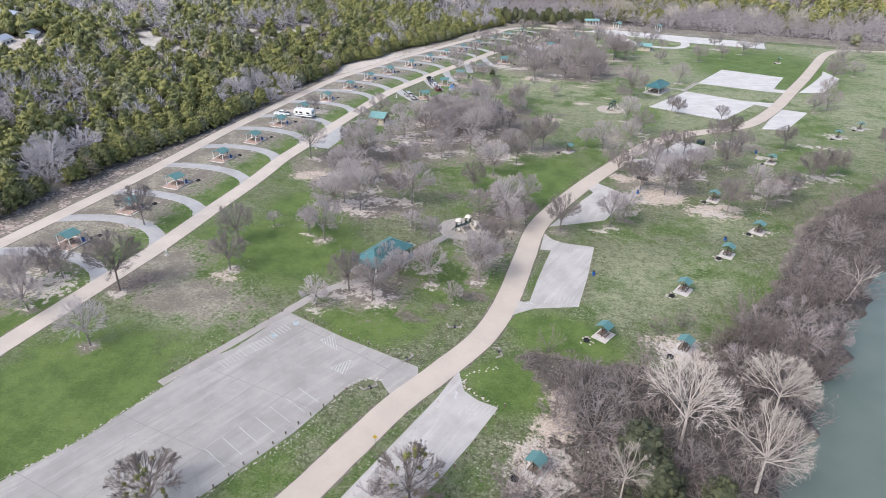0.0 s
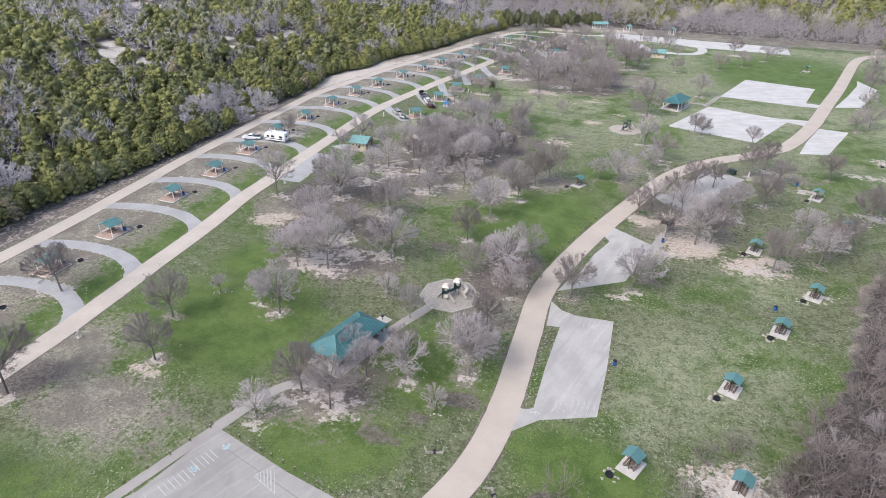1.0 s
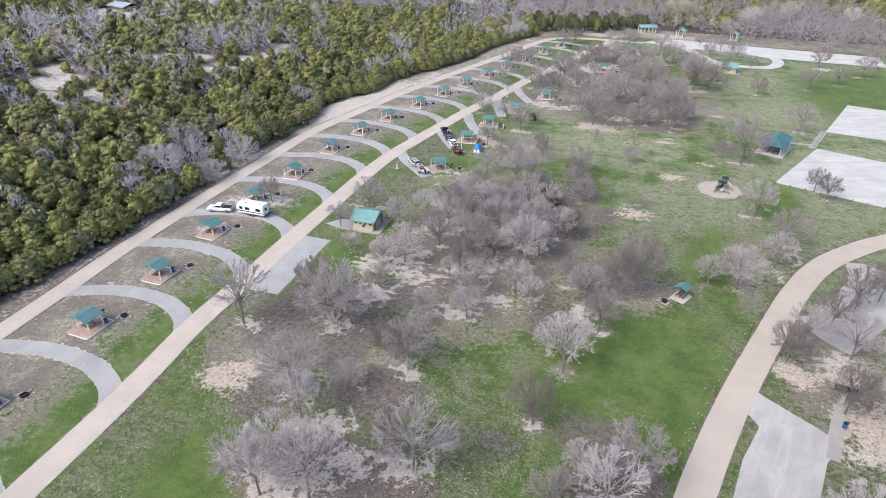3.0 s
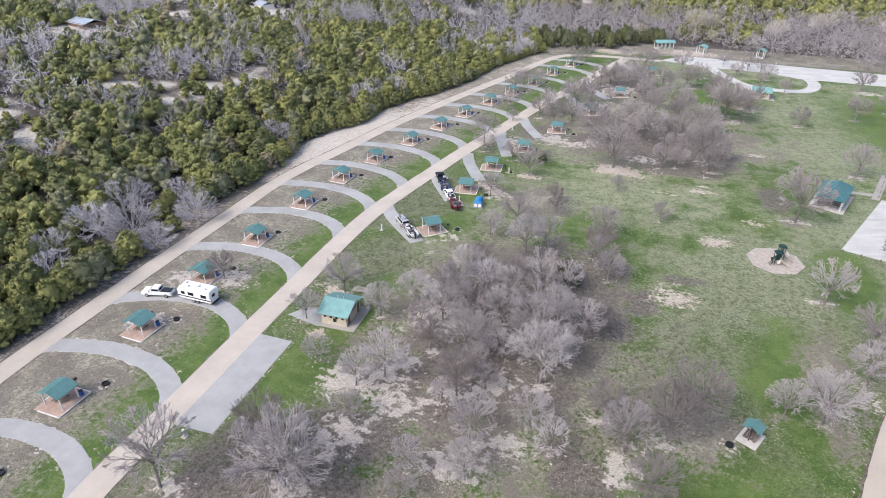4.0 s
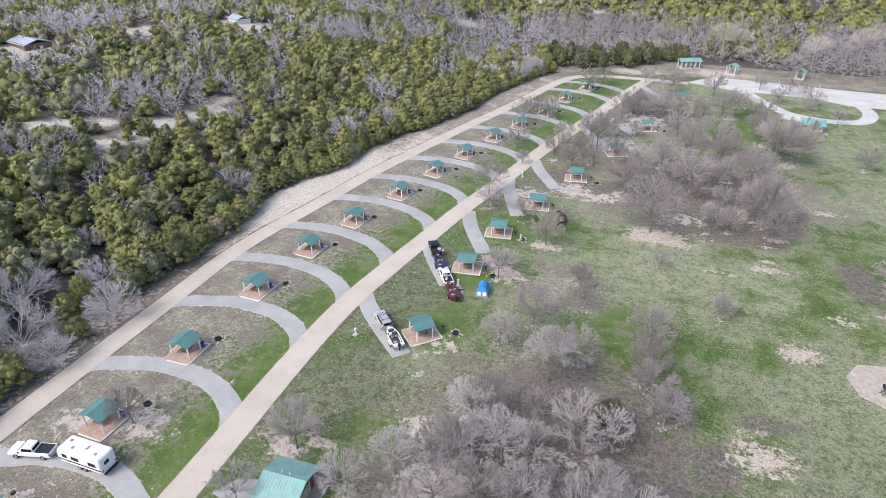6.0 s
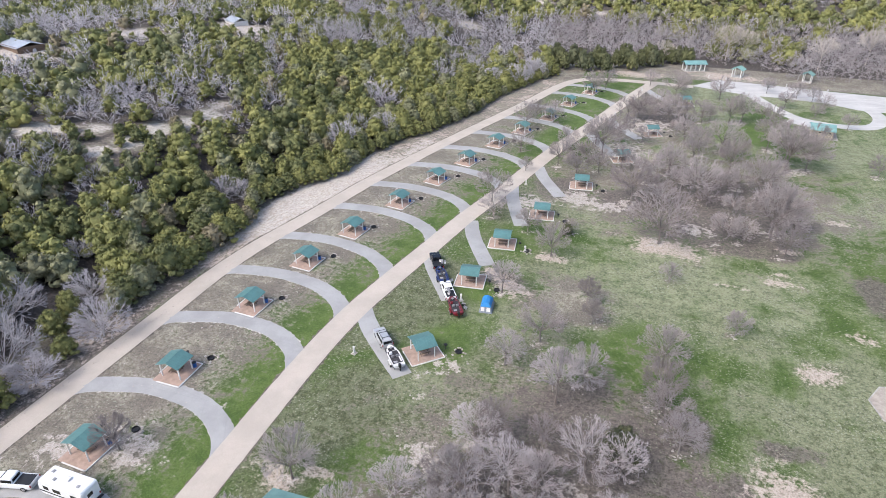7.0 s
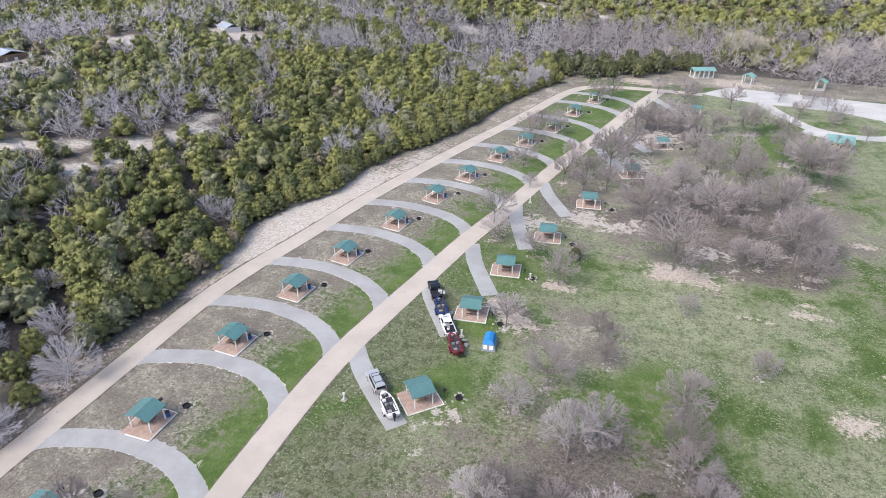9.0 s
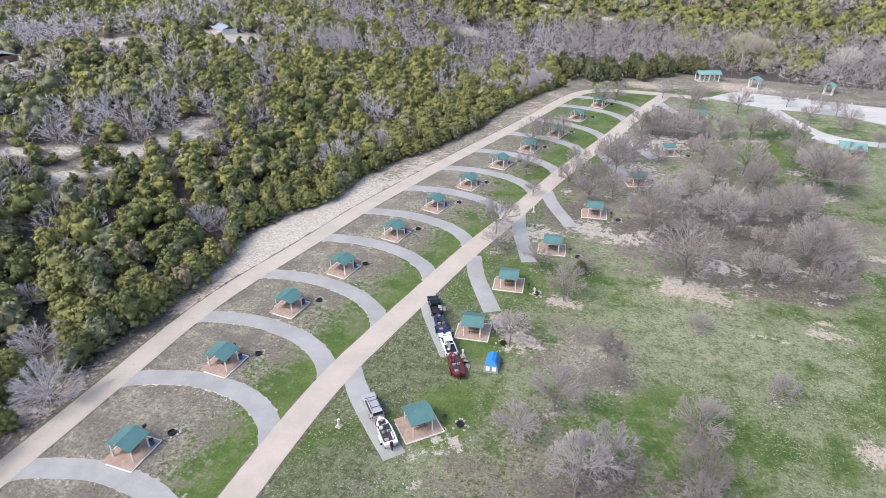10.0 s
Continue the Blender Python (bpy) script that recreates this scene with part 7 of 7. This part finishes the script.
post_row(-37.3, 68.9, -45.5, 44.5, 12), post_row(-52.8, 83.4, -30.8, 78.5, 12), post_row(-57.7, 83.6, -64.9, 63.2, 8), post_row(-6.1, 106.2, -6.1, 127.8, 11), post_row(-13.4, 73.7, -17.5, 57.6, 7)
post_row(-24.7, 109.6, -25.1, 132.1, 9), post_row(-21.9, 147.9, -15, 170.6, 9), post_row(-11.6, 181.5, -0.7, 208.5, 11), post_row(-24.4, 100.8, -29.8, 79.8, 8), post_row(2.2, 213.5, 24.6, 239.1, 12)
post_row(-0.7, 252.4, 25.4, 244.2, 9), post_row(12.6, 285.5, 17, 300.2, 5)


def kerb_row(pts, gap, seed, size=0.3, name="edging_stone"):
    """Rough pale stones along an edge."""
    r = random.Random(seed)
    c = curve_points(pts, gap)
    bm = bmesh.new()
    for x, y in c:
        for _ in range(2):
            s = size * r.uniform(0.35, 1.25)
            m = pose(x + r.uniform(-0.35, 0.35), y + r.uniform(-0.35, 0.35), 0.02, r.uniform(-20, 20), r.uniform(-20, 20), r.uniform(0, 360)) @ Matrix.Diagonal((s * r.uniform(1, 2), s, s * 0.5, 1))
            bmesh.ops.create_icosphere(bm, subdivisions=1, radius=1, matrix=m)
    tagged(part(name, bm, ROCK), "broken pale edging stones along the paving", "stones", kind="stuff")


kerb_row([(-59.8, 71.8), (-62.5, 67.1), (-64.5, 58.3), (-67.2, 47.7), (-71.4, 37.5)], 0.5, 1, 0.13)
kerb_row([(-36.8, 69.6), (-39.4, 58.7), (-45.1, 44.8)], 0.6, 2, 0.11)
kerb_row([(-33.1, 73), (-35.7, 72), (-37.2, 69.4)], 0.5, 3, 0.18)
kerb_row([(-24.5, 119.4), (-24.7, 134.1), (-22.1, 147.8), (-17.2, 164.6), (-11.8, 181.5), (-5, 200), (1.8, 214.5), (11.3, 226.7)], 1.1, 4, 0.07)
kerb_row([(-27.8, 84.2), (-24.8, 94), (-23.7, 105.7), (-24.1, 118.4)], 1.1, 5, 0.07)
kerb_row([(-16.8, 82), (-19.9, 79.8), (-20.9, 76.5), (-17.9, 74.5), (-14.4, 73.7)], 0.6, 6, 0.15)
kerb_row([(-134.1, 146.4), (-134.9, 175.4), (-133.9, 200), (-132.8, 224.4), (-131.9, 243.4), (-129.1, 270.6), (-122.8, 300.3), (-114.7, 326.3)], 0.7, 7, 0.11)
kerb_row([(-92.8, 186.2), (-92.1, 165)], 0.6, 8, 0.12)
kerb_row([(-17.1, 124.1), (-17.2, 103.5)], 0.8, 9, 0.08)
kerb_row([(-27.8, 50.7), (-22.7, 71)], 1.2, 10, 0.16)
for k, (x, y, a) in enumerate(((-31.1, 79.1, 60), (-26.6, 90.2, 20), (-17.2, 86.3, 120), (-33.9, 70.6, 50))):
    ob = thing("culvert_headwall", "grey concrete culvert headwall half sunk in the grass", "culvert", "culverts")
    part("wall", box(bmesh.new(), 0, 0, -0.2, 2.4, 0.3, 0.42, bevel=0.04), CULVERT, ob)
    part("wing", box(bmesh.new(), -1.2, 0.55, -0.2, 0.25, 1.3, 0.3, 15), CULVERT, ob)
    part("wing", box(bmesh.new(), 1.2, 0.55, -0.2, 0.25, 1.3, 0.3, -15), CULVERT, ob)
    part("pipe", rod(bmesh.new(), (0, -0.2, 0.05), (0, 0.5, 0.05), 0.24, 10), DARK, ob)
    ob.matrix_basis = pose(x, y, 0, 0, 0, a)

# loose limestone about the sites and under trees
rocks = []
r = np.random.default_rng(17)
spots = []
for cx, cy, a, b in ROCKY:
    n = int(5 + a * b * 0.6)
    spots.append(np.c_[r.normal(cx, a * 0.55, n), r.normal(cy, b * 0.55, n), r.uniform(0.04, 0.2, n)])
for x, y, h in PARK_TREES:
    if r.random() < 0.55:
        n = 9
        spots.append(np.c_[r.normal(x, 1.0, n), r.normal(y, 0.9, n), r.uniform(0.04, 0.17, n)])
for x0, y0, x1, y1, _ in ARCS:
    n = 26
    spots.append(np.c_[r.uniform(x0 + 6, x1 - 8, n), y0 + r.normal(4.5, 1.6, n), r.uniform(0.03, 0.12, n)])
spots = np.concatenate(spots)
rock_shapes = [(ICO_V * r.uniform(0.6, 1.3, (12, 1)) * (1.5, 1, 0.5), ICO_T) for _ in range(5)]
tagged(tri_object("loose_stone", *strew(rock_shapes, spots, 18, 0.0), ROCK), "scattered pale limestone pieces on the ground", "stones", kind="stuff")

# pale dry weeds and leaves strewn over the grass
r = np.random.default_rng(33)
n = 300000
x, y = r.uniform(-99, 80, n), 55 + 300 * r.random(n) ** 1.15
road = lambda line: np.interp(y, [p[1] for p in line], [p[0] for p in line])
thick = 0.5 + 0.30 * patches(x, y, 6.5, 2) + 0.28 * patches(x, y, 2.3, 5) - 1.2 * blot(x, y, LUSH)
keep = (x > road(MAIN_ROAD) + 3) & (np.abs(x - road(EAST_ROAD)) > 3.6) & (x < bank_x(y) - 16) & (r.random(n) < 0.36 * thick)
for pts in PAVED:
    keep &= ~inside(x, y, pts)
x, y = x[keep], y[keep]
tuft = [(np.array([(-1, -0.35, 0), (1, -0.35, 0), (0.9, 0.05, 0.4), (-0.9, -0.05, 0.35), (0.8, 0.4, 0), (-1, 0.35, 0)]), np.array([(0, 1, 2), (0, 2, 3), (3, 2, 4), (3, 4, 5)])),
        (np.array([(-0.8, -0.5, 0), (0.9, -0.4, 0), (0.1, 0.7, 0), (0.1, 0, 0.45)]), np.array([(0, 1, 3), (1, 2, 3), (2, 0, 3)]))]
WEED = simple("dry_weed", (0.235, 0.24, 0.165), 0.95, 0, 0.25, 0.6)
v, t = strew(tuft, np.c_[x, y, r.uniform(0.06, 0.2, len(x))], 34, 0.02)
tagged(tri_object("dry_weeds", v, t, WEED), "pale dry weeds and dead leaves scattered over the grass", "weeds", kind="stuff")

# houses on the hill
HOUSE_ROOF = simple("pale_metal_roof", (0.44, 0.47, 0.51), 0.4, 0.2, 0.06, 0.4)
BRICKRED = simple("red_barn_wall", (0.30, 0.06, 0.05), 0.8)
for x, y, w, l, turn, wall in ((-232, 386, 7, 10, 60, WHITE), (-273, 318, 10, 17, 75, WOOD), (-291, 228, 9, 20, 70, BRICKRED), (-240, 194, 5.5, 7, 30, WHITE), (-241, 182, 5.5, 8, 20, WHITE), (-250, 446, 8, 12, 40, WHITE)):
    ob = thing("house", "pale metal roofed house among the trees on the hill", "house", "houses on the hill")
    part("wall", box(bmesh.new(), 0, 0, -3, w - 0.8, l - 0.8, 6.2), wall, ob)
    part("roof", gable_roof(bmesh.new(), w, l, 3.0, 4.4, 0.12, 14), HOUSE_ROOF, ob, "pale metal roof")
    for i in range(3):
        part("window", box(bmesh.new(), w / 2 - 0.39, -l / 3 + l * i / 3, 0.9, 0.08, 1.2, 1.2), GLASS, ob)
    part("door", box(bmesh.new(), 0.8, -l / 2 + 0.39, 0.0, 1.1, 0.08, 2.1), WHITE, ob)
    ob.matrix_basis = pose(x, y, float(height(x, y)) - 1.5, 0, 0, turn)

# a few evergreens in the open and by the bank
evergreen_pool = []
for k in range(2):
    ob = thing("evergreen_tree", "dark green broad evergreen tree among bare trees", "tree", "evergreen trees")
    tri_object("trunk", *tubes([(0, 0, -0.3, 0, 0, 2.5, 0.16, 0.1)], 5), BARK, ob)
    tri_object("crown", *juniper(60 + k, 50, 1000, 0.17, 6.0, 3.6), SHADE_GREEN, ob)
    evergreen_pool.append(ob)
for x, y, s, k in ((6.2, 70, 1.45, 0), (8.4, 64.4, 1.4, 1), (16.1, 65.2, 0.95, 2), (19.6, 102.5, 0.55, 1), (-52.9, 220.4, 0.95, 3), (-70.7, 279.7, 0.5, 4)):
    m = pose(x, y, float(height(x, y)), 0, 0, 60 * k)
    if k < 2 and evergreen_pool[k].scale.z == 1 and evergreen_pool[k].location.x == 0:
        c = evergreen_pool[k]
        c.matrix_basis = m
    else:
        c = copy_thing(evergreen_pool[k % 2], m)
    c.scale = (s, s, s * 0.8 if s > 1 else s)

# dumpster, sign and kiosk near the parking bays
ob = thing("dumpster", "dark green steel dumpster at the edge of the parking bay", "dumpster")
part("bin", box(bmesh.new(), 0, 0, 0.1, 2.2, 1.4, 1.1, bevel=0.04), GREEN, ob)
part("lid", box(bmesh.new(), 0, 0, 1.2, 2.25, 1.45, 0.08, 0, 6, 0, 0.02), DARK, ob)
for s in (-1, 1):
    part("lifting_pocket", box(bmesh.new(), s * 1.14, 0, 0.6, 0.12, 1.0, 0.18), GREEN, ob)
ob.matrix_basis = pose(17.2, 213.7, 0, 0, 0, -35)
ob = thing("information_kiosk", "small stone kiosk with a dark shingled roof beside the footbridge", "kiosk")
for x in (-0.9, 0.9):
    part("pillar", box(bmesh.new(), x, 0, -0.1, 0.5, 0.5, 2.0, bevel=0.05), ROCK, ob, "tan stone pillar")
part("board", box(bmesh.new(), 0, 0, 0.7, 1.4, 0.1, 1.0), WOOD, ob)
part("roof", gable_roof(bmesh.new(), 1.6, 3.0, 1.9, 2.4, 0.08, 4), DARK, ob, "dark roof")
ob.matrix_basis = pose(1.1, 170.7, 0, 0, 0, 80)
placed(BARREL, pose(0.4, 164.4, 0))
placed(TAP, pose(21.7, 213.5, 0))
for x, y, a in ((27.1, 238.3, 30), (79.9, 397, 10), (-28.4, 60.3, 20), (93.7, 403.8, 60)):
    ob = thing("road_sign", "small yellow road sign on a thin steel post", "sign", "road signs")
    part("post", rod(bmesh.new(), (0, 0, -0.2), (0, 0, 1.7), 0.03, 6), DARK, ob)
    part("plate", box(bmesh.new(), 0, 0, 1.3, 0.5, 0.03, 0.5, 0, 0, 45), simple("sign_yellow", (0.55, 0.38, 0.03), 0.5), ob)
    ob.matrix_basis = pose(x, y, 0, 0, 0, a)
